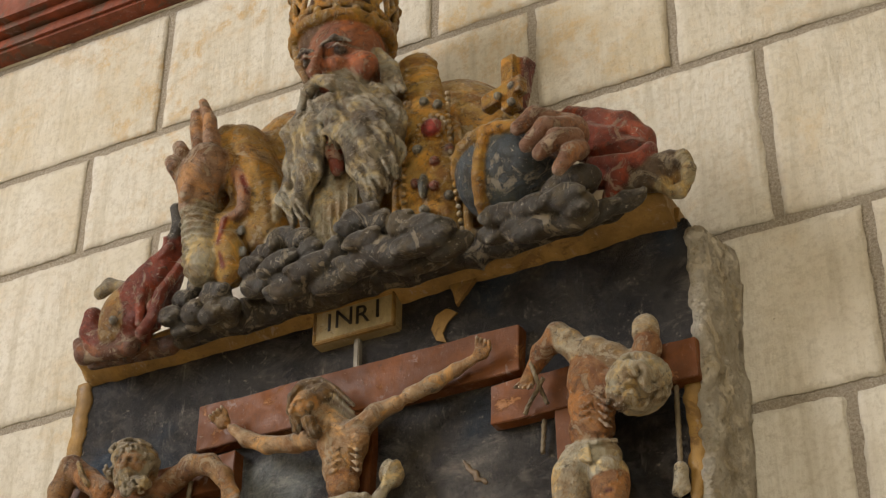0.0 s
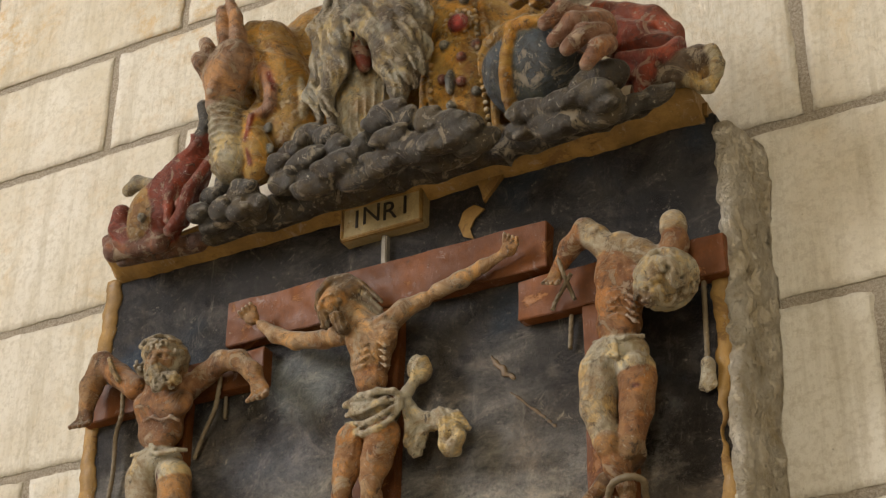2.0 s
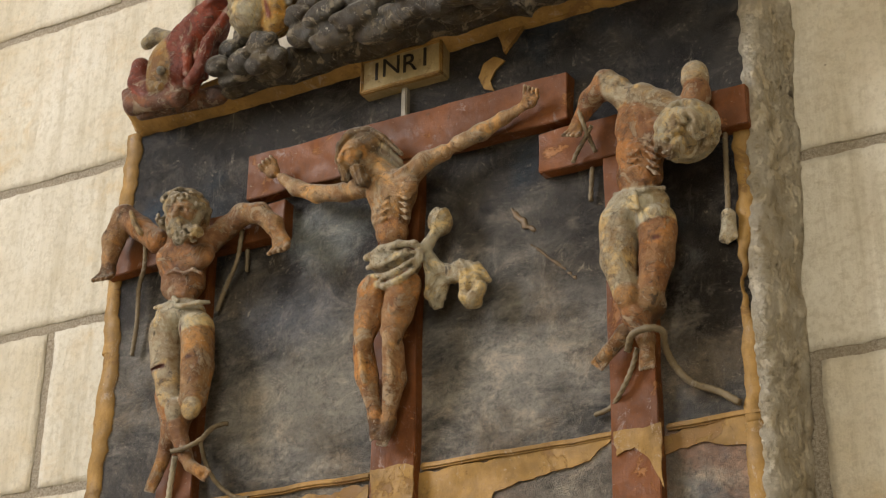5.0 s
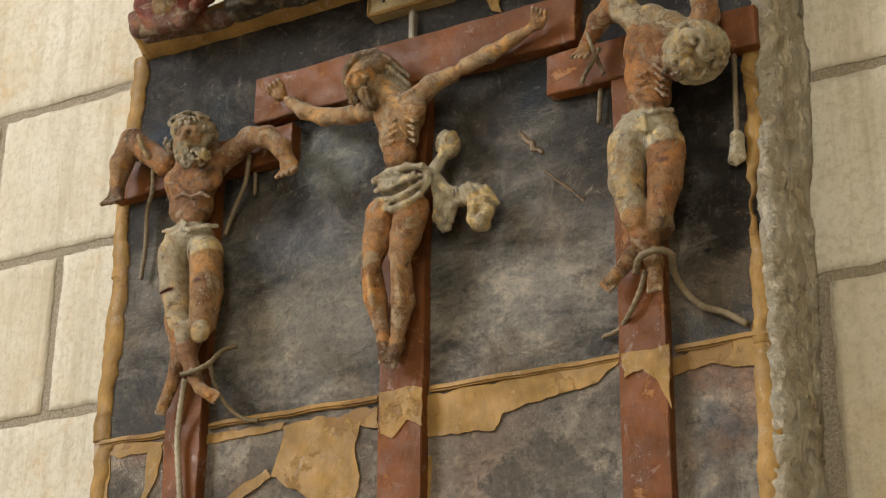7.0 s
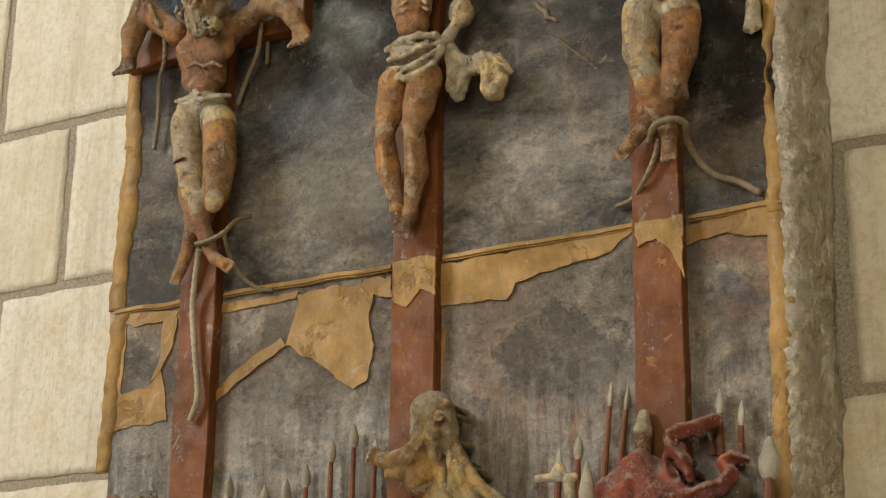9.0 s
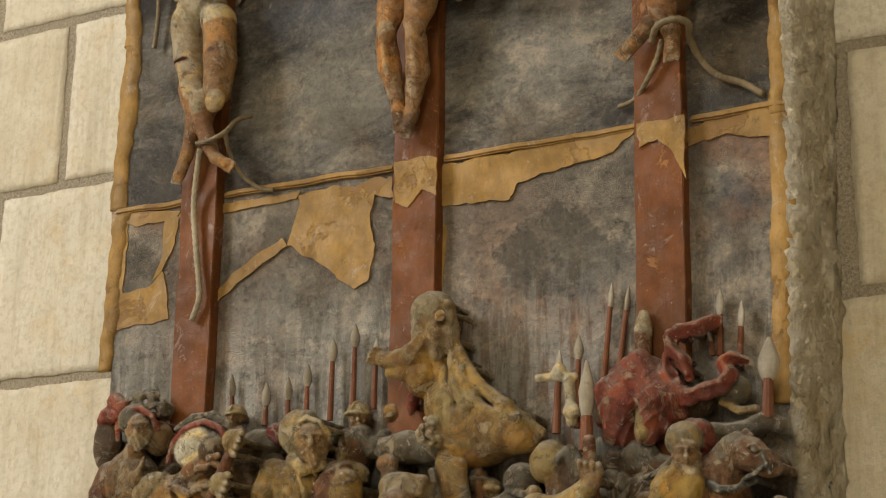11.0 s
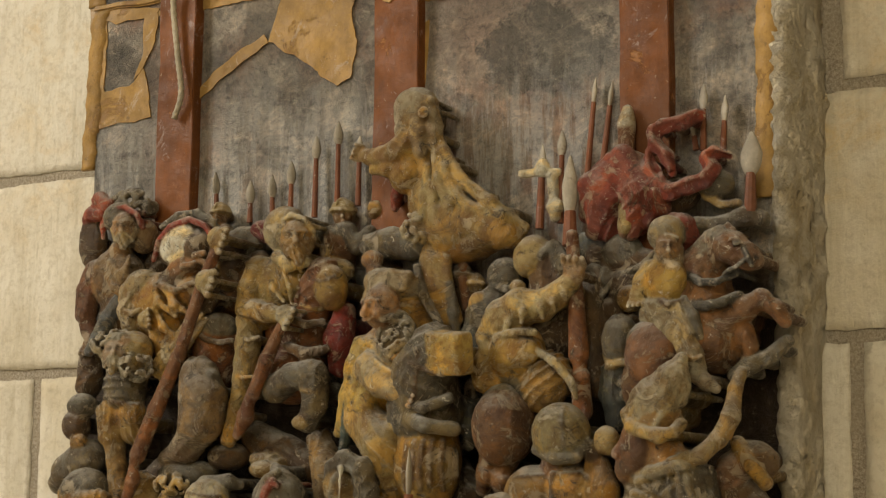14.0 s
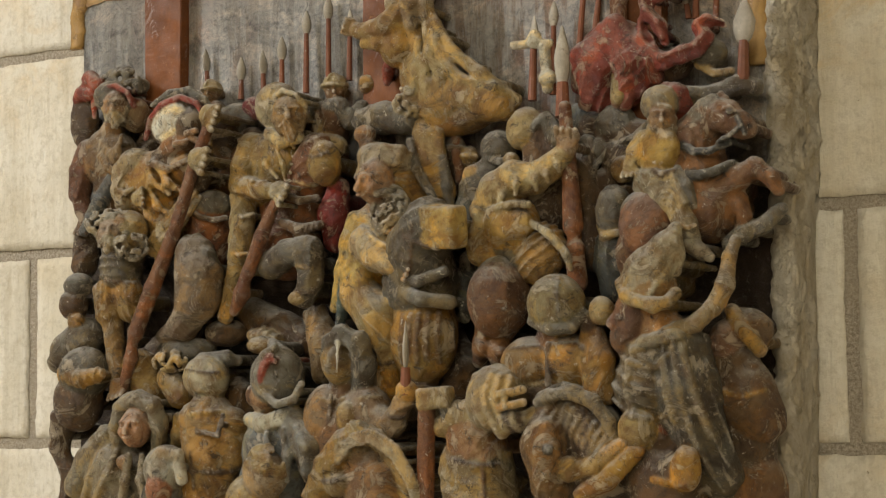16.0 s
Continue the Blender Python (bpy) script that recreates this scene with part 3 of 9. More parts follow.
rel("slab", slab_bm((-0.535, -0.112, 1.25), (0.697, 0.02, 3.262), 0.004, 0.002, 14, 3), SKY, "dark painted ground of sky and clouds, with painted shade behind the crowd")


def rel_clay(clay, name, material, label="", rough=0.0016):
    ob = clay.skin(name, rough, material)
    ob.parent = relief
    ob.matrix_parent_inverse = Matrix.Translation((-0.08, 0.05, -1.2))
    if label:
        ob["label"] = label
    return ob


def fillet():
    """Broad trowelled mortar that slopes from the slab's edge to the wall."""
    c = Clay(0.0055, 0.02, 11)
    rnd = random.Random(12)
    z = 1.25
    while z < 3.25:
        lean = max(0.0, z - 2.4) * 0.022
        w = 0.690 + (z - 1.67) * 0.024 + 0.014 * noise.noise(Vector((0, 0, z * 4.3))) + 0.008 * noise.noise(Vector((3, 0, z * 17)))
        c.limb((0.690 + lean, -0.104, z), (w - 0.006, -0.008, z), 0.0145 + 0.003 * noise.noise(Vector((7, 0, z * 23))) + 0.003 * noise.noise(Vector((2, 5, z * 71))), 0.020, FLESH)
        z += 0.02
    return c


rel_clay(fillet(), "mortar_fillet", FILLET, "rough pale mortar along the edge", 0.0026)

# cornice and middle ledge


def cornice():
    """A moulding that leans out over the slab, with a broken lower edge."""
    bm = bmesh.new()
    rows = []
    for i in range(126):
        x = -0.512 + 1.192 * i / 125
        low = 3.243 + 0.008 * noise.noise(Vector((x * 9, 4, 0))) + 0.004 * noise.noise(Vector((x * 41, 1, 0)))
        out = 0.168 + 0.006 * noise.noise(Vector((x * 13, 7, 0))) + 0.003 * noise.noise(Vector((x * 57, 3, 0)))
        rows.append([bm.verts.new((x, -y, z)) for y, z in ((0.0, low), (0.106, low), (0.121, low + 0.002), (0.142, low + 0.014), (0.158, 3.268), (out, 3.274), (out + 0.002, 3.286), (out - 0.008, 3.292), (0.0, 3.292))])
    for a, b in zip(rows[:-1], rows[1:]):
        for j in range(9):
            bm.faces.new((a[j], a[(j + 1) % 9], b[(j + 1) % 9], b[j])).smooth = True
    bm.faces.new(rows[0])
    bm.faces.new(rows[-1])
    bmesh.ops.recalc_face_normals(bm, faces=bm.faces[:])
    return bm


rel("cornice", cornice(), OCHRE, "ochre painted cornice with a broken edge")
for x0, x1, s in ((-0.545, -0.385, 22), (-0.305, 0.035, 23), (0.125, 0.455, 24), (0.54, 0.69, 25)):
    rel("ledge", slab_bm((x0, -0.121, 2.479), (x1, -0.105, 2.490), 0.003, 0.004, 9, s), OCHRE, "thin ochre ledge")


def patch(points, seed, material=OCHRE, y=-0.1135, thick=0.0022, rag=0.010):
    """A flake of paint with a ragged edge, lying on the slab."""
    bm = bmesh.new()
    pts = [Vector((p[0], 0, p[2])) for p in points]
    ring = []
    for a, b in zip(pts, pts[1:] + pts[:1]):
        n = max(2, int((b - a).length / 0.005))
        for i in range(n):
            p = a.lerp(b, i / n)
            j = noise.noise_vector(p * 30 + Vector((seed, 0, 0))) * rag * 0.8 + noise.noise_vector(p * 110 + Vector((0, seed, 0))) * rag * 0.35
            ring.append(bm.verts.new((p.x + j.x, y, p.z + j.z)))
    f = bm.faces.new(ring)
    if f.normal.y > 0:
        f.normal_flip()
    up = bmesh.ops.extrude_face_region(bm, geom=[f])
    bmesh.ops.translate(bm, vec=(0, -thick, 0), verts=[v for v in up["geom"] if isinstance(v, bmesh.types.BMVert)])
    bmesh.ops.recalc_face_normals(bm, faces=bm.faces[:])
    bmesh.ops.triangulate(bm, faces=[f for f in bm.faces if len(f.verts) > 4])
    return rel("ochre_patch", bm, material, "bare ochre ground layer")


patch([(-0.152, -0.112, 2.464), (0.031, -0.112, 2.470), (0.031, -0.112, 2.434), (-0.001, -0.112, 2.442), (-0.013, -0.112, 2.410), (-0.004, -0.112, 2.362), (-0.011, -0.112, 2.299), (-0.038, -0.112, 2.292), (-0.087, -0.112, 2.326), (-0.132, -0.112, 2.354), (-0.175, -0.112, 2.377), (-0.160, -0.112, 2.417), (-0.153, -0.112, 2.440)], 1)
patch([(-0.402, -0.112, 2.466), (-0.151, -0.112, 2.469), (-0.157, -0.112, 2.457), (-0.249, -0.112, 2.454), (-0.331, -0.112, 2.450), (-0.396, -0.112, 2.451)], 2, rag=0.005)
patch([(-0.337, -0.112, 2.299), (-0.322, -0.112, 2.285), (-0.267, -0.112, 2.327), (-0.222, -0.112, 2.355), (-0.173, -0.112, 2.377), (-0.180, -0.112, 2.393), (-0.234, -0.112, 2.370), (-0.285, -0.112, 2.339)], 3, rag=0.005)
patch([(-0.553, -0.112, 2.476), (-0.516, -0.112, 2.460), (-0.515, -0.112, 2.390), (-0.518, -0.112, 2.335), (-0.460, -0.112, 2.341), (-0.434, -0.112, 2.366), (-0.420, -0.112, 2.328), (-0.414, -0.112, 2.280), (-0.541, -0.112, 2.270)], 4, y=-0.1125, rag=0.006)
patch([(-0.556, -0.112, 2.489), (-0.402, -0.112, 2.469), (-0.409, -0.112, 2.454), (-0.497, -0.112, 2.455), (-0.553, -0.112, 2.471)], 7, y=-0.1128, rag=0.004)
patch([(-0.434, -0.112, 2.459), (-0.403, -0.112, 2.460), (-0.408, -0.112, 2.412), (-0.434, -0.112, 2.364), (-0.453, -0.112, 2.346), (-0.435, -0.112, 2.390)], 8, y=-0.1131, rag=0.004)
patch([(0.115, -0.112, 2.455), (0.125, -0.112, 2.454), (0.130, -0.112, 2.353), (0.121, -0.112, 2.268), (0.115, -0.112, 2.268)], 9, y=-0.110, rag=0.003)
patch([(0.117, -0.112, 2.479), (0.454, -0.112, 2.482), (0.411, -0.112, 2.453), (0.341, -0.112, 2.436), (0.254, -0.112, 2.426), (0.239, -0.112, 2.401), (0.119, -0.112, 2.408)], 5)
patch([(0.531, -0.112, 2.474), (0.679, -0.112, 2.493), (0.679, -0.112, 2.441), (0.596, -0.112, 2.448), (0.532, -0.112, 2.443)], 6)


def band(z0, z1, x0, x1, wide, seed, thick=0.007, y=-0.110, lost=0.0):
    """An upright strip of ochre plaster with two ragged edges."""
    bm = bmesh.new()
    n = int((z1 - z0) / 0.005)
    rows = []
    for i in range(n + 1):
        t = i / n
        z = z0 + (z1 - z0) * t
        x = x0 + (x1 - x0) * t
        a = noise.noise(Vector((seed, 0, z * 7))) * 0.010 + noise.fractal(Vector((seed, 5, z * 30)), 0.7, 2.3, 5) * 0.0045
        b = noise.noise(Vector((seed, 9, z * 8))) * 0.012 + noise.fractal(Vector((seed, 3, z * 34)), 0.7, 2.3, 5) * 0.005
        w = max(0.006, wide * (1 - lost * max(0, noise.noise(Vector((seed, 7, z * 5))))) + b)
        rows.append([bm.verts.new((x + a, y + 0.004, z)), bm.verts.new((x + a + 0.004, y - thick, z)), bm.verts.new((x + a + w * 0.5, y - thick * (1.15 + 0.5 * noise.noise(Vector((seed, 2, z * 40)))), z)), bm.verts.new((x + a + w - 0.003, y - thick * 0.9, z)), bm.verts.new((x + a + w, y + 0.004, z))])
    for r, q in zip(rows[:-1], rows[1:]):
        for i in range(4):
            bm.faces.new((r[i], r[i + 1], q[i + 1], q[i])).smooth = True
        bm.faces.new((r[4], r[0], q[0], q[4]))
    bm.faces.new(rows[0])
    bm.faces.new(rows[-1][::-1])
    bmesh.ops.recalc_face_normals(bm, faces=bm.faces[:])
    return rel("rim_strip", bm, OCHRE, "ragged ochre edge of the slab")


band(2.80, 3.255, -0.556, -0.548, 0.036, 1)
band(2.49, 2.82, -0.560, -0.554, 0.040, 2)
band(2.20, 2.48, -0.562, -0.552, 0.034, 3)
band(2.47, 3.02, 0.658, 0.674, 0.030, 4, 0.008, lost=0.6)
band(2.05, 2.47, 0.648, 0.658, 0.038, 5, 0.008, lost=0.3)
patch([(0.231, -0.112, 3.197), (0.253, -0.112, 3.205), (0.275, -0.112, 3.191), (0.257, -0.112, 3.179), (0.246, -0.112, 3.159), (0.254, -0.112, 3.134), (0.235, -0.112, 3.145), (0.224, -0.112, 3.171)], 17, thick=0.003, rag=0.004)
patch([(-0.534, -0.112, 3.277), (-0.261, -0.112, 3.285), (0.295, -0.112, 3.274), (0.546, -0.112, 3.266), (0.567, -0.112, 3.282), (0.689, -0.112, 3.279), (0.687, -0.112, 3.254), (0.566, -0.112, 3.260), (0.540, -0.112, 3.245), (0.317, -0.112, 3.248), (0.273, -0.112, 3.203), (0.256, -0.112, 3.260), (-0.014, -0.112, 3.266), (-0.272, -0.112, 3.270), (-0.524, -0.112, 3.256)], 16, thick=0.008, rag=0.006)
# ---- crosses ----


def cross(label, x0, x1, top, beam_lo, beam_hi, bx0, bx1, foot, y=-0.112, thick=0.026):
    c = thing("wooden_cross", label, "cross", ((x0 + x1) / 2, y, foot), "three crosses")
    o = Vector(c.location)
    for nm, lo, hi, s in (("upright", (x0, y - thick + 0.004, foot), (x1, y + 0.01, top), 1), ("crossbeam", (bx0, y - thick, beam_lo), (bx1, y + 0.012, beam_hi), 2)):
        bm = slab_bm(lo, hi, 0.0015, 0.0035, 14, s)
        bmesh.ops.translate(bm, vec=-o, verts=bm.verts[:])
        part(nm, bm, REDWOOD, c)
    return c


cross("tall red-brown painted cross behind the central figure", 0.041, 0.121, 3.10, 3.033, 3.121, -0.236, 0.400, 2.02)
cross("red-brown painted cross behind the figure with bowed head", 0.458, 0.535, 3.0, 2.945, 3.017, 0.345, 0.703, 1.95)
cross("red-brown painted cross behind the bearded figure", -0.383, -0.309, 3.0, 2.945, 3.015, -0.545, -0.148, 1.95)

c = Clay(0.003, 0.003, 17)
c.chain([(0.286, -0.112, 2.903), (0.308, -0.113, 2.871), (0.325, -0.112, 2.857)], [0.003, 0.005, 0.003], LINEN, flat=0.6).chain([(0.317, -0.112, 2.834), (0.357, -0.112, 2.797), (0.395, -0.111, 2.758)], [0.0025, 0.0035, 0.002], LINEN, flat=0.6)
rel_clay(c, "paint_scar", SCAR, "pale scratch across the painted sky")
patch([(0.042, -0.136, 2.488), (0.121, -0.136, 2.483), (0.123, -0.136, 2.420), (0.096, -0.136, 2.431), (0.071, -0.136, 2.408), (0.046, -0.136, 2.416)], 21, y=-0.1335, thick=0.003, rag=0.006)
patch([(0.466, -0.136, 2.481), (0.540, -0.136, 2.482), (0.537, -0.136, 2.383), (0.521, -0.136, 2.433), (0.495, -0.136, 2.456), (0.468, -0.136, 2.441)], 22, y=-0.1335, thick=0.003, rag=0.006)
title = thing("title_plaque", "small cream plaque lettered INRI on a short stem", "plaque", (0.045, -0.13, 3.165))


def title_part(name, bm, material, label=""):
    bmesh.ops.translate(bm, vec=-Vector(title.location), verts=bm.verts[:])
    return part(name, bm, material, title, label)


A, B = (-0.003, -0.130, 3.186), (0.163, -0.130, 3.256)
title_part("board", slab_bm((A[0], -0.137, A[2]), (B[0], -0.108, B[2]), 0.003, 0.001, 3, 2), TITLE)
for lo, hi in (((A[0], -0.141, A[2]), (B[0], -0.130, A[2] + 0.007)), ((A[0], -0.141, B[2] - 0.006), (B[0], -0.130, B[2])), ((A[0], -0.141, A[2]), (A[0] + 0.006, -0.130, B[2])), ((B[0] - 0.006, -0.141, A[2]), (B[0], -0.130, B[2]))):
    title_part("border", slab_bm(lo, hi, 0.002), OCHRE)
title_part("stem", slab_bm(((A[0] + B[0]) / 2 - 0.006, -0.125, 3.10), ((A[0] + B[0]) / 2 + 0.005, -0.108, A[2] + 0.004), 0.002), STEEL)
for i, ch in enumerate("INRI"):
    cu = bpy.data.curves.new("letter", "FONT")
    cu.body, cu.size, cu.extrude, cu.align_x = ch, 0.052, 0.0012, "CENTER"
    lt = new("letter", cu)
    lt.matrix_world = pose(A[0] + (B[0] - A[0]) * (0.20, 0.38, 0.60, 0.79)[i], -0.1375, A[2] + 0.022 + 0.003 * (i % 2), 90, 0, 0)
    dg = bpy.context.evaluated_depsgraph_get()
    me = bpy.data.meshes.new_from_object(lt.evaluated_get(dg))
    me.transform(Matrix.Translation(-Vector(title.location)) @ lt.matrix_world)
    bpy.data.objects.remove(lt)
    me.materials.clear()
    me.materials.append(INK)
    ob = new("letter", me)
    ob.parent = title

# ---- the three crucified figures ----


def toes(c, p, way, size, col):
    """A foot with a ball, heel and toes."""
    p, way = Vector(p), Vector(way).normalized()
    side = way.cross(Vector((0, 1, 0))).normalized()
    c.limb(p, p + way * size * 2.2, size * 0.8, size * 0.75, col)
    for i in (-1, -0.3, 0.35, 1):
        c.limb(p + way * size * 2.3 + side * size * 0.55 * i, p + way * size * 3.3 + side * size * 0.62 * i, size * 0.3, size * 0.22, col, k=0.002)


def fingers(c, p, way, size, col, n=4, curl=0.6):
    """A hand: palm and curled fingers."""
    p, way = Vector(p), Vector(way).normalized()
    side = way.cross(Vector((0, 1, 0))).normalized()
    c.ball(p, (size, size * 0.75, size), col)
    for i in range(n):
        s = side * size * 0.62 * (i - (n - 1) / 2)
        a = p + way * size * 0.8 + s + Vector((0, -size * 0.4, 0))
        b = a + way * size * (1.1 - curl) + Vector((0, -size * curl, 0))
        c.limb(p + s * 0.6, a, size * 0.34, size * 0.32, col, k=0.002)
        c.limb(a, b, size * 0.31, size * 0.25, col, k=0.002)


def face(c, p, r, skin, hair, beard=None, tip=0.0, seed=1, lean=0.0, hairy=True):
    """A plain carved head facing out of the wall: skull, brow, nose, hair and beard."""
    p = Vector(p)
    c.ball(p, (r * 0.82, r * 0.9, r * 1.05), skin)
    out = Vector((lean, -1, tip)).normalized()
    side = Vector((1, lean, 0)).normalized()
    up = Vector((-lean * 0.2, tip, 1)).normalized()
    c.limb(p + out * r * 0.88 + up * r * 0.25, p + out * r * 1.08 - up * r * 0.18, r * 0.10, r * 0.17, skin, k=r * 0.12)
    for s in (-1, 1):
        c.limb(p + out * r * 0.80 + up * r * 0.34 + side * s * r * 0.14, p + out * r * 0.66 + up * r * 0.34 + side * s * r * 0.55, r * 0.10, r * 0.09, skin, k=r * 0.1)
        # Sockets are cut in darkened skin colour, standing in for shade in the hollow.
        c.ball(p + out * r * 0.90 + up * r * 0.14 + side * s * r * 0.33, (r * 0.18, r * 0.14, r * 0.10), tuple(v * 0.35 for v in skin), k=r * 0.08, cut=True)
        c.ball(p + out * r * 0.72 + up * r * 0.14 + side * s * r * 0.33, r * 0.13, skin, k=r * 0.04)
        c.ball(p + out * r * 0.62 - up * r * 0.20 + side * s * r * 0.42, r * 0.24, skin, k=r * 0.2)
    c.limb(p + out * r * 0.92 - up * r * 0.46 - side * r * 0.2, p + out * r * 0.92 - up * r * 0.46 + side * r * 0.2, r * 0.09, r * 0.09, beard or skin, k=r * 0.06)
    if hairy:
        c.ball(p + up * r * 0.32 - out * r * 0.22, (r * 0.98, r * 0.95, r * 0.92), hair, k=r * 0.08)
        c.curls(p + up * r * 0.38 - out * r * 0.12, (r * 0.92, r * 0.92, r * 0.85), 60, r * 0.22, hair, seed, False)
    if beard:
        c.limb(p + out * r * 0.62 - up * r * 0.62, p + out * r * 0.75 - up * r * 1.25, r * 0.46, r * 0.26, beard, k=r * 0.12, fold=(r * 0.07, r * 0.26, (1, 0, 0.25)))
        for s in (-1, 1):
            c.limb(p + out * r * 0.98 - up * r * 0.34 + side * s * r * 0.05, p + out * r * 0.78 - up * r * 0.62 + side * s * r * 0.48, r * 0.13, r * 0.09, beard, k=r * 0.05)
            c.limb(p + side * s * r * 0.75 - up * r * 0.1 + out * r * 0.25, p + side * s * r * 0.45 - up * r * 0.8 + out * r * 0.5, r * 0.2, r * 0.25, beard, k=r * 0.1)


def left_crucified():
    c = Clay(0.0021, 0.010, 1)
    sk, pale, seamed = (0.27, 0.135, 0.06), (0.40, 0.32, 0.22), (0.10, 0.03, 0.02)
    face(c, (-0.312, -0.205, 2.983), 0.040, FLESH, HAIR, HAIR, -0.1, 3, 0.15)
    c.curls((-0.338, -0.190, 3.009), (0.043, 0.036, 0.040), 46, 0.0105, HAIR, 31, False)
    c.curls((-0.290, -0.225, 2.936), (0.024, 0.016, 0.016), 20, 0.008, HAIR, 32)
    c.limb((-0.344, -0.180, 2.969), (-0.350, -0.166, 2.949), 0.022, 0.028, sk)
    c.ball((-0.362, -0.180, 2.929), (0.030, 0.018, 0.023), sk, (0, 12, 0), k=0.007).ball((-0.294, -0.180, 2.916), (0.029, 0.018, 0.023), sk, (0, -12, 0), k=0.007)
    c.ball((-0.344, -0.162, 2.921), (0.050, 0.033, 0.046), sk).ball((-0.343, -0.160, 2.880), (0.044, 0.031, 0.036), sk)
    c.ball((-0.333, -0.172, 2.855), (0.028, 0.021, 0.024), sk, k=0.006)
    for a, b, d in (((-0.357, -0.190, 2.890), (-0.336, -0.194, 2.893), (-0.318, -0.193, 2.883)), ((-0.316, -0.193, 2.883), (-0.298, -0.194, 2.886), (-0.284, -0.188, 2.878))):
        c.chain([a, b, d], 0.0030, sk, k=0.005)
    c.ball((-0.311, -0.199, 2.836), 0.0035, seamed, k=0.002, cut=True)
    c.ball((-0.342, -0.162, 2.820), (0.049, 0.034, 0.028), LINEN, k=0.006)
    c.ball((-0.367, -0.164, 2.796), (0.031, 0.032, 0.030), LINEN, k=0.006).ball((-0.302, -0.165, 2.786), (0.031, 0.032, 0.030), LINEN, k=0.006)
    c.chain([(-0.396, -0.168, 2.842), (-0.352, -0.188, 2.831), (-0.312, -0.196, 2.818), (-0.284, -0.188, 2.822), (-0.278, -0.168, 2.829)], [0.0035, 0.0045, 0.0045, 0.0045, 0.0035], LINEN, k=0.002)
    c.chain([(-0.327, -0.196, 2.821), (-0.335, -0.194, 2.839), (-0.323, -0.196, 2.831)], 0.0035, LINEN, k=0.002)
    c.chain([(-0.314, -0.192, 2.784), (-0.320, -0.188, 2.766), (-0.326, -0.182, 2.748)], 0.003, seamed, k=0.002, cut=True)
    # arms hooked over the beam
    c.chain([(-0.405, -0.166, 2.976), (-0.445, -0.166, 3.010), (-0.482, -0.170, 3.042)], [0.023, 0.021, 0.021], sk)
    c.chain([(-0.487, -0.170, 3.043), (-0.502, -0.174, 2.996), (-0.507, -0.174, 2.957)], [0.021, 0.020, 0.015], FLESH)
    c.chain([(-0.453, -0.190, 3.035), (-0.441, -0.194, 3.010), (-0.426, -0.190, 2.986)], 0.0048, (0.25, 0.195, 0.12), k=0.002)
    fingers(c, (-0.507, -0.174, 2.934), (-0.1, 0, -1), 0.017, BROWN)
    c.chain([(-0.286, -0.166, 2.949), (-0.253, -0.166, 2.969), (-0.215, -0.170, 2.983)], [0.022, 0.019, 0.018], sk)
    c.chain([(-0.222, -0.170, 2.989), (-0.176, -0.174, 2.976), (-0.143, -0.178, 2.945), (-0.129, -0.178, 2.918)], [0.017, 0.018, 0.016, 0.013], FLESH)
    fingers(c, (-0.124, -0.178, 2.904), (0.1, 0, -1), 0.017, FLESH)
    # legs
    c.chain([(-0.370, -0.162, 2.781), (-0.356, -0.168, 2.722), (-0.341, -0.166, 2.663)], [0.030, 0.028, 0.022], pale, k=0.006)
    c.ball((-0.324, -0.180, 2.635), (0.017, 0.014, 0.020), pale, k=0.006)
    c.chain([(-0.361, -0.160, 2.671), (-0.343, -0.158, 2.611), (-0.358, -0.155, 2.563)], [0.019, 0.017, 0.012], sk)
    toes(c, (-0.363, -0.155, 2.548), (-0.35, -0.1, -1), 0.014, FLESH)
    c.chain([(-0.298, -0.165, 2.768), (-0.286, -0.174, 2.707), (-0.288, -0.176, 2.650)], [0.030, 0.028, 0.024], FLESH, k=0.006)
    c.ball((-0.279, -0.192, 2.625), (0.018, 0.014, 0.020), pale, k=0.006)
    c.chain([(-0.291, -0.204, 2.719), (-0.272, -0.207, 2.717), (-0.255, -0.202, 2.715)], 0.0028, seamed, k=0.0015, cut=True)
    c.chain([(-0.378, -0.186, 2.712), (-0.361, -0.192, 2.713), (-0.345, -0.195, 2.713)], 0.0028, seamed, k=0.0015, cut=True)
    c.chain([(-0.306, -0.160, 2.651), (-0.323, -0.168, 2.604), (-0.300, -0.168, 2.550)], [0.019, 0.016, 0.013], sk)
    toes(c, (-0.290, -0.168, 2.533), (0.9, -0.1, -0.55), 0.014, FLESH)
    return tagged(c.skin("crucified_figure"), "carved bearded thief with white loincloth, arms hooked over a cross", "statue", "three crucified figures")


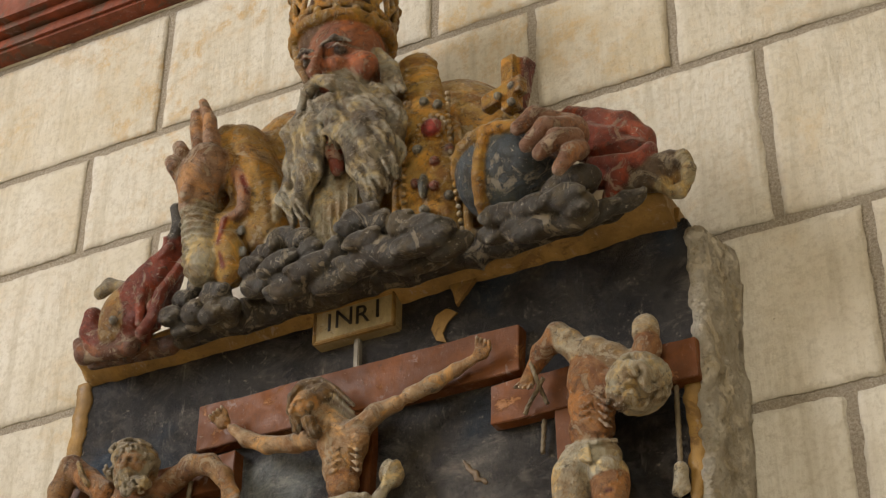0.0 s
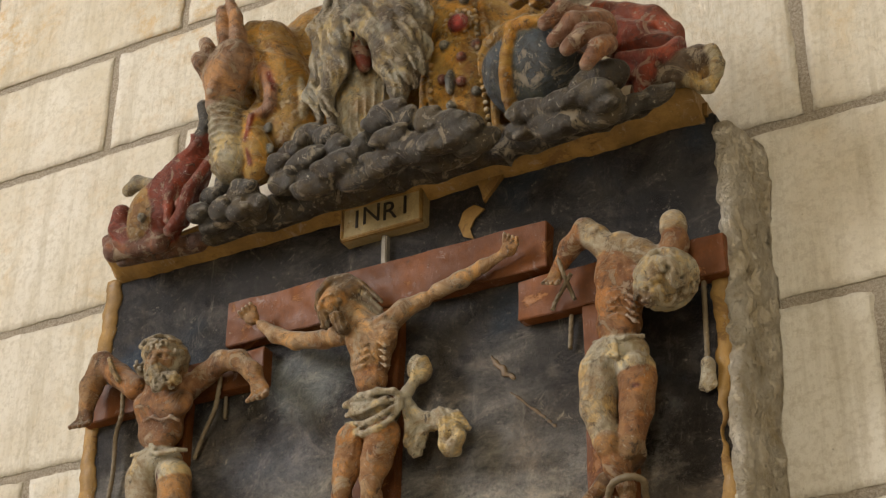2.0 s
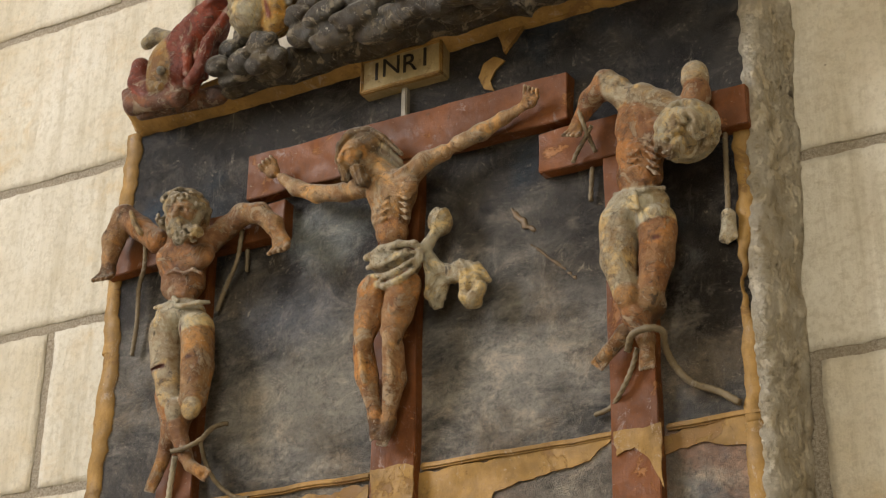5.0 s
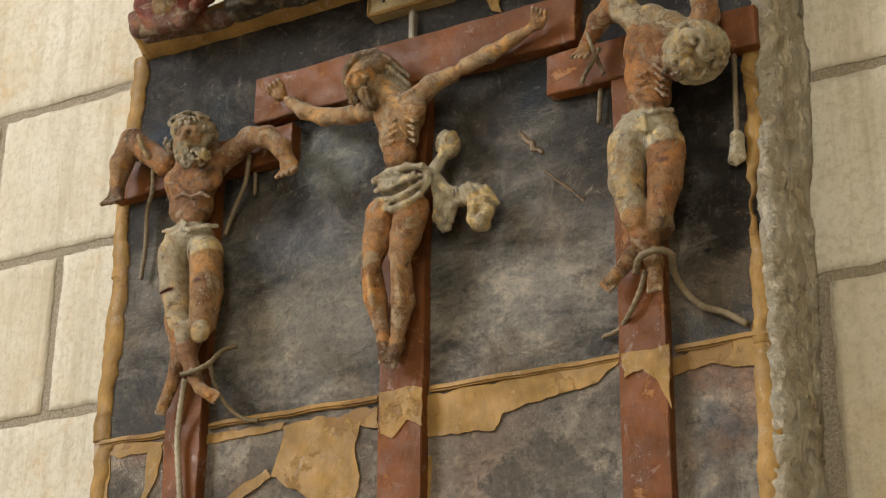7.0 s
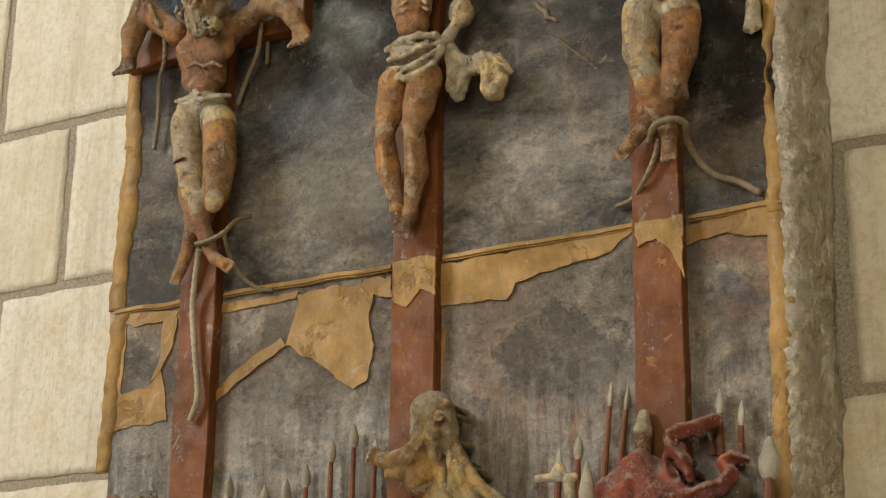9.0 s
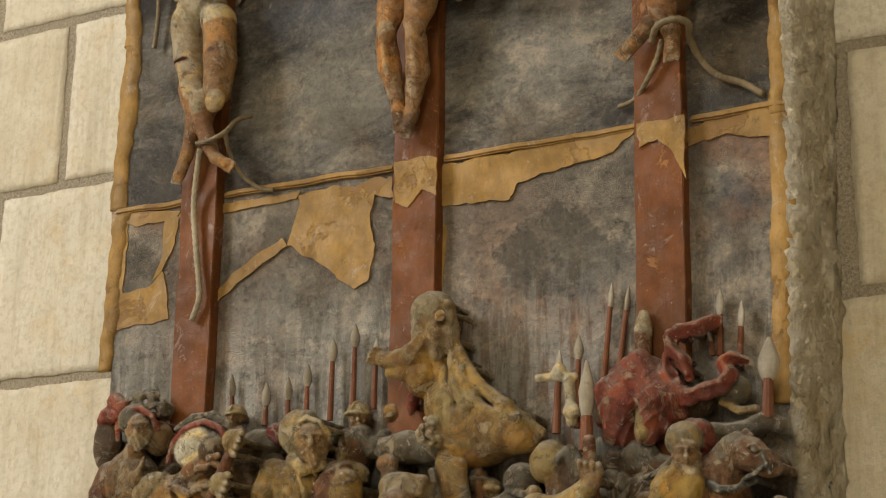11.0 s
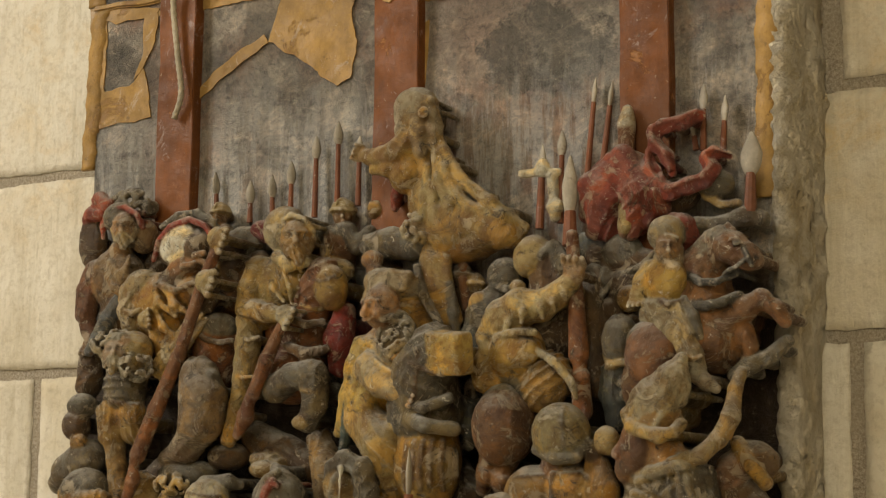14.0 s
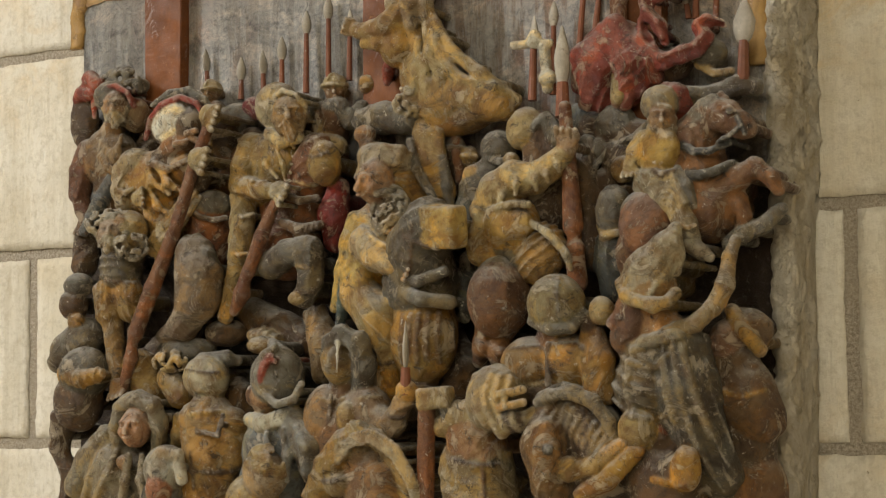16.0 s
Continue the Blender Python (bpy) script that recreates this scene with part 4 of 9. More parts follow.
def middle_crucified():
    c = Clay(0.0021, 0.010, 2)
    sk, warm, dark = (0.44, 0.28, 0.155), (0.36, 0.19, 0.085), (0.17, 0.085, 0.04)
    face(c, (0.029, -0.196, 3.025), 0.030, FLESH, DARKHAIR, DARKHAIR, -0.35, 5, -0.45, False)
    c.ball((0.036, -0.180, 3.059), (0.046, 0.030, 0.027), DARKHAIR, (0, 18, 0), k=0.004)
    for u in range(5):
        c.chain([(-0.005, -0.196, 3.026), (0.003, -0.206, 3.050), (0.027, -0.210, 3.066), (0.057, -0.204, 3.068), (0.083, -0.194, 3.051), (0.109, -0.176, 3.021)][0 if u < 3 else 1:], [0.006, 0.0062, 0.0066, 0.0066, 0.006, 0.0045][0 if u < 3 else 1:], (DARKHAIR, HAIR)[u % 2], k=0.002, fold=(0.0012, 0.011, (1, 0, 0.9 - 0.5 * u), 0.4)) if u == 0 else c.chain([Vector(p) + Vector((0.003 * u, 0.006 * u, -0.010 * u)) for p in ((0.009, -0.204, 3.041), (0.027, -0.206, 3.060), (0.057, -0.200, 3.061), (0.081, -0.190, 3.045), (0.101, -0.174, 3.021))], [0.0045, 0.0052, 0.0052, 0.005, 0.0038], (DARKHAIR, HAIR)[u % 2], k=0.002)
    c.chain([(-0.003, -0.195, 3.032), (0.004, -0.195, 3.011), (0.018, -0.198, 2.996)], [0.007, 0.007, 0.004], DARKHAIR, k=0.003)
    c.chain([(0.045, -0.212, 2.987), (0.053, -0.206, 2.970), (0.058, -0.198, 2.965)], [0.013, 0.012, 0.006], DARKHAIR, k=0.004, fold=(0.0015, 0.008, (1, 0, 0.2)))
    c.limb((0.053, -0.176, 3.013), (0.074, -0.168, 2.988), 0.019, 0.022, sk)
    c.ball((0.074, -0.181, 2.958), (0.027, 0.016, 0.022), sk, (0, 10, 0), k=0.007).ball((0.120, -0.181, 2.953), (0.025, 0.016, 0.022), sk, (0, -10, 0), k=0.007)
    c.ball((0.087, -0.164, 2.956), (0.045, 0.032, 0.040), sk).ball((0.083, -0.161, 2.918), (0.035, 0.029, 0.038), sk)
    c.ball((0.089, -0.166, 2.883), (0.029, 0.023, 0.028), warm, k=0.007)
    for i in range(4):
        d = Vector((0.001 * i, 0, -0.0125 * i))
        c.chain([Vector(p) + d for p in ((0.061, -0.182, 2.937), (0.078, -0.190, 2.934), (0.093, -0.193, 2.937))], [0.0014, 0.002, 0.0014], sk, k=0.007).chain([Vector(p) + d for p in ((0.131, -0.180, 2.930), (0.126, -0.189, 2.927), (0.115, -0.193, 2.934))], [0.0014, 0.002, 0.0014], sk, k=0.007)
    c.ball((0.104, -0.191, 2.867), 0.003, dark, k=0.002, cut=True)
    c.chain([(0.074, -0.188, 2.987), (0.099, -0.190, 2.973), (0.120, -0.186, 2.983)], 0.0035, sk, k=0.005)
    # knotted cloth round the hips
    c.ball((0.094, -0.160, 2.828), (0.046, 0.036, 0.030), LINEN, (0, 10, 0), k=0.004, fold=(0.003, 0.015, (0.4, 0, 1), 0.6))
    for pts, r in ((((0.047, -0.176, 2.840), (0.083, -0.192, 2.842), (0.120, -0.196, 2.842), (0.144, -0.188, 2.840), (0.155, -0.176, 2.831)), 0.0072), (((0.051, -0.178, 2.820), (0.093, -0.196, 2.812), (0.128, -0.199, 2.819), (0.153, -0.184, 2.826)), 0.0046),
                   (((0.054, -0.178, 2.805), (0.099, -0.198, 2.789), (0.136, -0.200, 2.799), (0.155, -0.182, 2.820)), 0.0044), (((0.052, -0.174, 2.795), (0.094, -0.196, 2.771), (0.122, -0.200, 2.774), (0.145, -0.194, 2.788), (0.155, -0.180, 2.813)), 0.0058),
                   (((0.061, -0.184, 2.825), (0.103, -0.199, 2.820), (0.135, -0.197, 2.828)), 0.003), (((0.083, -0.193, 2.784), (0.119, -0.200, 2.790), (0.146, -0.190, 2.809)), 0.003)):
        c.chain(pts, r * 0.8, LINEN, k=0.006)
    # arms along the beam
    c.chain([(0.033, -0.166, 2.981), (-0.009, -0.164, 2.982), (-0.068, -0.162, 2.994)], [0.019, 0.0155, 0.0145], sk)
    c.chain([(-0.068, -0.162, 2.994), (-0.111, -0.160, 3.016), (-0.143, -0.160, 3.044)], [0.0145, 0.0135, 0.0095], sk)
    fingers(c, (-0.164, -0.162, 3.062), (-0.4, 0, 0.8), 0.014, FLESH)
    c.chain([(0.117, -0.166, 2.980), (0.146, -0.164, 3.002), (0.182, -0.160, 3.013)], [0.020, 0.0155, 0.014], sk)
    c.chain([(0.207, -0.158, 3.024), (0.251, -0.158, 3.035), (0.293, -0.158, 3.050), (0.322, -0.158, 3.060)], [0.0135, 0.0135, 0.010, 0.0085], sk)
    fingers(c, (0.342, -0.160, 3.069), (0.5, 0, 0.85), 0.014, FLESH)
    # fluttering end of the cloth
    c.ball((0.172, -0.150, 2.890), (0.021, 0.020, 0.026), LINEN, k=0.003, fold=(0.0028, 0.016, (1, 0, -0.4), 1.0))
    c.chain([(0.164, -0.156, 2.866), (0.158, -0.164, 2.848), (0.152, -0.172, 2.833)], [0.010, 0.010, 0.010], LINEN, k=0.003)
    for u, pts in enumerate((((0.153, -0.166, 2.834), (0.169, -0.160, 2.806), (0.192, -0.152, 2.795), (0.214, -0.154, 2.799), (0.239, -0.150, 2.792), (0.260, -0.144, 2.768)), ((0.152, -0.160, 2.826), (0.172, -0.156, 2.795), (0.196, -0.150, 2.785), (0.222, -0.156, 2.781), (0.242, -0.152, 2.770), (0.252, -0.144, 2.759)), ((0.210, -0.150, 2.798), (0.228, -0.160, 2.764), (0.222, -0.156, 2.745), (0.225, -0.146, 2.736)), ((0.237, -0.158, 2.769), (0.248, -0.154, 2.752), (0.238, -0.158, 2.737), (0.237, -0.146, 2.734)), ((0.154, -0.156, 2.817), (0.163, -0.156, 2.785), (0.157, -0.152, 2.763), (0.164, -0.144, 2.748)), ((0.168, -0.150, 2.798), (0.179, -0.154, 2.767), (0.173, -0.150, 2.755)))):
        c.chain(pts, [0.0095, 0.0115, 0.011, 0.0115, 0.010, 0.005][:len(pts)], LINEN, k=0.0038, fold=(0.0016, 0.010, (1, 0, 0.6 - 0.3 * u), 1.0))
    # legs
    c.chain([(0.057, -0.166, 2.781), (0.055, -0.174, 2.735), (0.050, -0.178, 2.704)], [0.027, 0.0235, 0.019], warm, k=0.006)
    c.chain([(0.116, -0.168, 2.778), (0.110, -0.177, 2.727), (0.103, -0.180, 2.696)], [0.029, 0.025, 0.0195], warm, k=0.006)
    c.ball((0.055, -0.188, 2.688), (0.016, 0.013, 0.019), sk, k=0.006).ball((0.109, -0.191, 2.679), (0.016, 0.013, 0.019), sk, k=0.006)
    c.chain([(0.047, -0.176, 2.681), (0.048, -0.164, 2.636), (0.062, -0.156, 2.569)], [0.0175, 0.0185, 0.011], warm, k=0.006)
    c.chain([(0.104, -0.178, 2.669), (0.102, -0.166, 2.621), (0.086, -0.156, 2.561)], [0.018, 0.019, 0.011], warm, k=0.006)
    c.chain([(0.051, -0.192, 2.664), (0.054, -0.180, 2.619)], 0.004, sk, k=0.007).chain([(0.107, -0.194, 2.653), (0.106, -0.182, 2.610)], 0.004, sk, k=0.007)
    toes(c, (0.058, -0.152, 2.565), (0.25, -0.3, -1), 0.0125, BROWN)
    toes(c, (0.087, -0.152, 2.552), (-0.2, -0.3, -1), 0.0125, BROWN)
    return tagged(c.skin("crucified_figure"), "carved central figure with outstretched arms and cream fluttering loincloth", "statue", "three crucified figures")


def right_crucified():
    c = Clay(0.0021, 0.010, 3)
    sk, pale, seamed = (0.30, 0.145, 0.06), (0.40, 0.32, 0.22), (0.10, 0.03, 0.02)
    c.ball((0.627, -0.200, 2.918), (0.044, 0.038, 0.040), HAIR)
    c.curls((0.627, -0.200, 2.918), (0.044, 0.039, 0.041), 110, 0.0125, (0.36, 0.30, 0.21), 4, False)
    c.ball((0.594, -0.210, 2.900), (0.016, 0.014, 0.020), FLESH).curls((0.600, -0.212, 2.887), (0.018, 0.014, 0.014), 14, 0.008, DARKHAIR, 41)
    c.chain([(0.519, -0.168, 3.018), (0.545, -0.172, 3.013), (0.577, -0.172, 2.993), (0.609, -0.172, 2.967)], [0.020, 0.022, 0.021, 0.021], pale)
    c.chain([(0.530, -0.184, 3.002), (0.560, -0.188, 2.990), (0.582, -0.186, 2.973)], 0.005, pale, k=0.006)
    c.ball((0.530, -0.181, 2.955), (0.028, 0.017, 0.024), sk, (0, 8, 0), k=0.007).ball((0.565, -0.181, 2.941), (0.026, 0.017, 0.024), sk, (0, -8, 0), k=0.007)
    c.ball((0.539, -0.163, 2.972), (0.043, 0.032, 0.046), sk).ball((0.535, -0.161, 2.924), (0.041, 0.031, 0.040), sk).ball((0.531, -0.160, 2.882), (0.038, 0.029, 0.034), sk)
    c.ball((0.536, -0.172, 2.868), (0.026, 0.021, 0.024), sk, k=0.006)
    for i in range(4):
        d = Vector((0, 0, -0.0135 * i))
        c.chain([Vector(p) + d for p in ((0.513, -0.180, 2.925), (0.529, -0.190, 2.920), (0.542, -0.193, 2.923))], [0.0014, 0.0022, 0.0014], sk, k=0.007).chain([Vector(p) + d for p in ((0.572, -0.178, 2.907), (0.567, -0.189, 2.907), (0.556, -0.193, 2.918))], [0.0014, 0.0022, 0.0014], sk, k=0.007)
    c.ball((0.526, -0.160, 2.830), (0.052, 0.034, 0.032), LINEN, k=0.006).ball((0.498, -0.164, 2.809), (0.033, 0.032, 0.028), LINEN, k=0.006).ball((0.556, -0.164, 2.798), (0.031, 0.032, 0.026), LINEN, k=0.006)
    c.chain([(0.493, -0.170, 2.855), (0.522, -0.190, 2.841), (0.552, -0.194, 2.838), (0.574, -0.172, 2.846)], 0.0040, LINEN, k=0.002)
    c.chain([(0.526, -0.196, 2.833), (0.536, -0.199, 2.818), (0.526, -0.197, 2.813), (0.540, -0.199, 2.809), (0.536, -0.196, 2.837)], 0.0042, LINEN, k=0.0015)
    c.chain([(0.473, -0.176, 2.806), (0.502, -0.194, 2.801), (0.523, -0.196, 2.788), (0.540, -0.190, 2.773)], 0.0025, seamed, k=0.0015, cut=True).chain([(0.548, -0.192, 2.776), (0.568, -0.195, 2.785), (0.586, -0.180, 2.784)], 0.0025, seamed, k=0.0015, cut=True)
    # arm bent back over the beam
    c.chain([(0.524, -0.168, 3.014), (0.502, -0.168, 3.041), (0.483, -0.168, 3.061)], [0.021, 0.021, 0.019], pale)
    c.chain([(0.483, -0.168, 3.061), (0.455, -0.170, 3.034), (0.435, -0.170, 3.002)], [0.019, 0.016, 0.0115], sk)
    fingers(c, (0.428, -0.170, 2.987), (-0.3, 0, -1), 0.013, FLESH)
    # arm raised, broken off above the wrist
    c.chain([(0.624, -0.170, 2.970), (0.634, -0.168, 2.995), (0.632, -0.166, 3.025)], [0.021, 0.0205, 0.019], sk)
    c.chain([(0.632, -0.166, 3.025), (0.632, -0.166, 3.035)], [0.0225, 0.0215], pale, k=0.002)
    # legs
    c.chain([(0.496, -0.164, 2.792), (0.496, -0.172, 2.742), (0.507, -0.176, 2.688)], [0.032, 0.028, 0.021], pale, k=0.006)
    c.ball((0.514, -0.190, 2.672), (0.017, 0.013, 0.019), FLESH, k=0.006)
    c.chain([(0.510, -0.176, 2.675), (0.522, -0.172, 2.641), (0.532, -0.165, 2.608)], [0.0185, 0.0185, 0.013], sk)
    c.chain([(0.514, -0.190, 2.668), (0.524, -0.186, 2.635)], 0.004, FLESH, k=0.007)
    toes(c, (0.535, -0.165, 2.604), (0.05, -0.25, -1), 0.015, FLESH)
    c.chain([(0.559, -0.164, 2.780), (0.557, -0.170, 2.730), (0.547, -0.172, 2.678)], [0.030, 0.026, 0.020], sk, k=0.006)
    c.ball((0.548, -0.184, 2.664), (0.016, 0.012, 0.018), FLESH, k=0.006)
    c.chain([(0.540, -0.166, 2.665), (0.544, -0.158, 2.661), (0.523, -0.150, 2.639), (0.492, -0.150, 2.630)], [0.018, 0.017, 0.014, 0.014], BROWN)
    c.chain([(0.564, -0.196, 2.755), (0.578, -0.194, 2.757), (0.585, -0.186, 2.750)], 0.0022, seamed, k=0.0015, cut=True)
    toes(c, (0.484, -0.155, 2.617), (-0.75, -0.1, -0.8), 0.015, FLESH)
    return tagged(c.skin("crucified_figure"), "carved thief with bowed curly head, grey loincloth and crossed legs", "statue", "three crucified figures")


left_crucified(), middle_crucified(), right_crucified()


def rope(label, pts, r=0.0055, material=CORD):
    base = Vector(pts[0])
    bm = rope_bm([Vector(p) - base for p in pts], r)
    ob = mesh_object("rope", bm, material)
    ob.location = base
    return tagged(ob, label, "rope", "carved ropes")


rope("pale carved rope hanging straight from the crossbeam", [(0.662, -0.128, 2.941), (0.660, -0.126, 2.887), (0.659, -0.126, 2.829), (0.658, -0.126, 2.800)], 0.0055)
c = Clay(0.0032, 0.004, 9)
for i, p in enumerate(((0.646, -0.122, 2.764), (0.655, -0.122, 2.759), (0.665, -0.122, 2.766))):
    c.limb((0.659, -0.126, 2.798), p, 0.010, 0.006, LINEN)
c.ball((0.658, -0.126, 2.800), 0.011, LINEN)
tagged(c.skin("rope_knot"), "frayed knot at the end of a carved rope", "rope", "carved ropes")
rope("pale carved rope looped round the bound ankles", [(0.503, -0.165, 2.594), (0.521, -0.190, 2.606), (0.549, -0.200, 2.608), (0.567, -0.185, 2.605), (0.559, -0.155, 2.591), (0.563, -0.125, 2.570), (0.587, -0.122, 2.542), (0.625, -0.122, 2.523), (0.656, -0.120, 2.501)], 0.0072)
rope("thin carved rope trailing from bound ankles to the ledge", [(0.514, -0.155, 2.600), (0.501, -0.146, 2.574), (0.481, -0.142, 2.541), (0.455, -0.125, 2.525), (0.428, -0.122, 2.519)], 0.0051)
rope("carved rope tying a wrist to the crossbeam", [(0.439, -0.180, 3.014), (0.449, -0.182, 2.982), (0.448, -0.155, 2.967), (0.452, -0.148, 2.951)], 0.0047)
rope("carved rope tying a wrist to the crossbeam", [(0.460, -0.180, 2.981), (0.441, -0.165, 2.969), (0.421, -0.150, 2.958), (0.412, -0.148, 2.942)], 0.0047)
rope("short rope end hanging under the crossbeam", [(0.435, -0.124, 2.939), (0.432, -0.122, 2.910), (0.429, -0.120, 2.881)], 0.0051)
rope("carved rope hanging from an elbow", [(-0.434, -0.165, 2.978), (-0.444, -0.150, 2.941), (-0.464, -0.135, 2.907), (-0.467, -0.128, 2.843), (-0.474, -0.125, 2.780)], 0.0055)
rope("carved rope hanging from an elbow", [(-0.230, -0.150, 2.967), (-0.244, -0.140, 2.914), (-0.273, -0.128, 2.875), (-0.294, -0.122, 2.833)], 0.0055)
rope("short rope end hanging under the crossbeam", [(-0.235, -0.124, 2.940), (-0.235, -0.122, 2.914), (-0.236, -0.120, 2.898)], 0.0051)
rope("carved rope wound round crossed ankles", [(-0.322, -0.180, 2.560), (-0.289, -0.188, 2.558), (-0.264, -0.180, 2.571), (-0.261, -0.150, 2.602), (-0.247, -0.130, 2.614)], 0.0055)
rope("carved rope falling from the ankles to the ledge", [(-0.264, -0.180, 2.571), (-0.272, -0.150, 2.541), (-0.264, -0.126, 2.512), (-0.230, -0.122, 2.485), (-0.201, -0.120, 2.478)], 0.0051)
rope("long pale rope hanging down the cross shaft", [(-0.314, -0.180, 2.549), (-0.339, -0.155, 2.499), (-0.345, -0.148, 2.452), (-0.335, -0.146, 2.372), (-0.325, -0.146, 2.303), (-0.341, -0.142, 2.263)], 0.0066, PALECORD)

# ---- the crowned half-figure on the cornice ----


def half_figure():
    c = Clay(0.0031, 0.010, 4)
    cope, trim = (0.33, 0.19, 0.045), (0.38, 0.22, 0.05)
    # body under the cope
    c.ball((0.064, -0.100, 3.538), (0.20, 0.10, 0.24), cope)
    c.ball((-0.115, -0.100, 3.597), (0.10, 0.09, 0.17), cope, (0, 20, 0)).ball((0.278, -0.100, 3.545), (0.13, 0.09, 0.17), cope, (0, -25, 0))
    # white alb in folds
    c.ball((0.077, -0.200, 3.432), (0.075, 0.045, 0.16), LINEN, fold=(0.006, 0.016, (1, 0, 0.05), 0.25))
    # broad embroidered band
    c.chain([(0.213, -0.170, 3.706), (0.249, -0.200, 3.538), (0.267, -0.210, 3.400), (0.269, -0.200, 3.310)], [0.045, 0.052, 0.056, 0.052], trim, k=0.006, flat=0.55, fold=(0.0015, 0.03, (0, 0, 1)))
    c.chain([(0.189, -0.185, 3.704), (0.213, -0.215, 3.541), (0.210, -0.225, 3.410), (0.204, -0.215, 3.333)], 0.007, GOLD, k=0.003)
    c.chain([(0.293, -0.175, 3.618), (0.320, -0.200, 3.488), (0.340, -0.210, 3.376), (0.339, -0.200, 3.288)], 0.008, GOLD, k=0.003)
    c.ball((0.285, -0.240, 3.504), (0.020, 0.012, 0.018), (0.28, 0.035, 0.03), k=0.002)
    for i in range(12):
        a = i * 0.5236
        c.ball(Vector((0.281, -0.232, 3.511)) + Vector((math.cos(a) * 0.026, 0, math.sin(a) * 0.024)), 0.0055, GOLD, k=0.002)
    c.ball((0.273, -0.245, 3.376), (0.008, 0.010, 0.026), GREYBLUE, k=0.002)
    for p, col in (((0.258, -0.240, 3.464), GREYBLUE), ((0.314, -0.225, 3.458), REDCLOTH), ((0.292, -0.240, 3.428), REDCLOTH), ((0.258, -0.245, 3.387), REDCLOTH), ((0.292, -0.240, 3.375), REDCLOTH), ((0.273, -0.240, 3.329), GREYBLUE), ((0.262, -0.225, 3.581), GREYBLUE), ((0.288, -0.220, 3.569), GREYBLUE), ((0.314, -0.225, 3.357), GREYBLUE)):
        c.ball(p, 0.009, col, k=0.002)
    # head
    sk = (0.28, 0.10, 0.045)
    c.ball((0.093, -0.225, 3.752), (0.072, 0.075, 0.100), sk)
    c.ball((0.098, -0.240, 3.637), (0.060, 0.058, 0.055), BEARD)
    for p, lid, brow in (((0.051, -0.298, 3.704), ((0.034, -0.294, 3.712), (0.053, -0.304, 3.708), (0.067, -0.303, 3.702)), ((0.029, -0.292, 3.724), (0.047, -0.304, 3.721), (0.068, -0.306, 3.714))),
                         ((0.118, -0.298, 3.709), ((0.100, -0.302, 3.710), (0.120, -0.303, 3.714), (0.138, -0.296, 3.706)), ((0.091, -0.306, 3.722), (0.115, -0.304, 3.730), (0.142, -0.292, 3.721)))):
        # Sockets and lids take darker skin tones as painted shade under the brow.
        c.ball(p, (0.014, 0.009, 0.008), (0.16, 0.06, 0.03), k=0.008, cut=True)
        c.ball(Vector(p) + Vector((0, 0.011, 0)), (0.012, 0.010, 0.0075), (0.075, 0.045, 0.03), k=0.001)
        c.ball(Vector(p) + Vector((-0.001, 0.002, 0.001)), (0.0058, 0.004, 0.0058), (0.012, 0.008, 0.006), k=0.001)
        c.chain(lid, [0.002, 0.0032, 0.002], tuple(v * 0.6 for v in sk), k=0.004)
        c.chain(brow, [0.0035, 0.0062, 0.0035], (0.035, 0.02, 0.012), k=0.004)
    c.limb((0.082, -0.300, 3.716), (0.082, -0.322, 3.646), 0.007, 0.0115, sk, k=0.010).ball((0.087, -0.312, 3.651), 0.009, sk, k=0.006)
    c.ball((0.151, -0.262, 3.678), (0.032, 0.026, 0.030), (0.36, 0.115, 0.05), k=0.02).ball((0.107, -0.290, 3.676), (0.022, 0.016, 0.018), (0.34, 0.12, 0.055), k=0.014)
    c.chain([(0.001, -0.262, 3.782), (0.018, -0.268, 3.724), (0.045, -0.276, 3.664)], [0.008, 0.009, 0.007], (0.22, 0.13, 0.045), k=0.004)
    # moustache, beard in long wavy locks
    for pts, r in ((((0.097, -0.318, 3.624), (0.131, -0.322, 3.603), (0.164, -0.305, 3.588), (0.199, -0.275, 3.560)), (0.011, 0.015, 0.015, 0.008)),
                   (((0.090, -0.314, 3.629), (0.067, -0.308, 3.617), (0.043, -0.292, 3.593)), (0.011, 0.013, 0.008))):
        c.chain(pts, r, BEARD, k=0.006, fold=(0.003, 0.010, (0.5, 0, 1), 0.3))
    c.limb((0.093, -0.298, 3.622), (0.114, -0.298, 3.614), 0.009, 0.009, (0.25, 0.07, 0.04), k=0.002)
    rnd = random.Random(8)
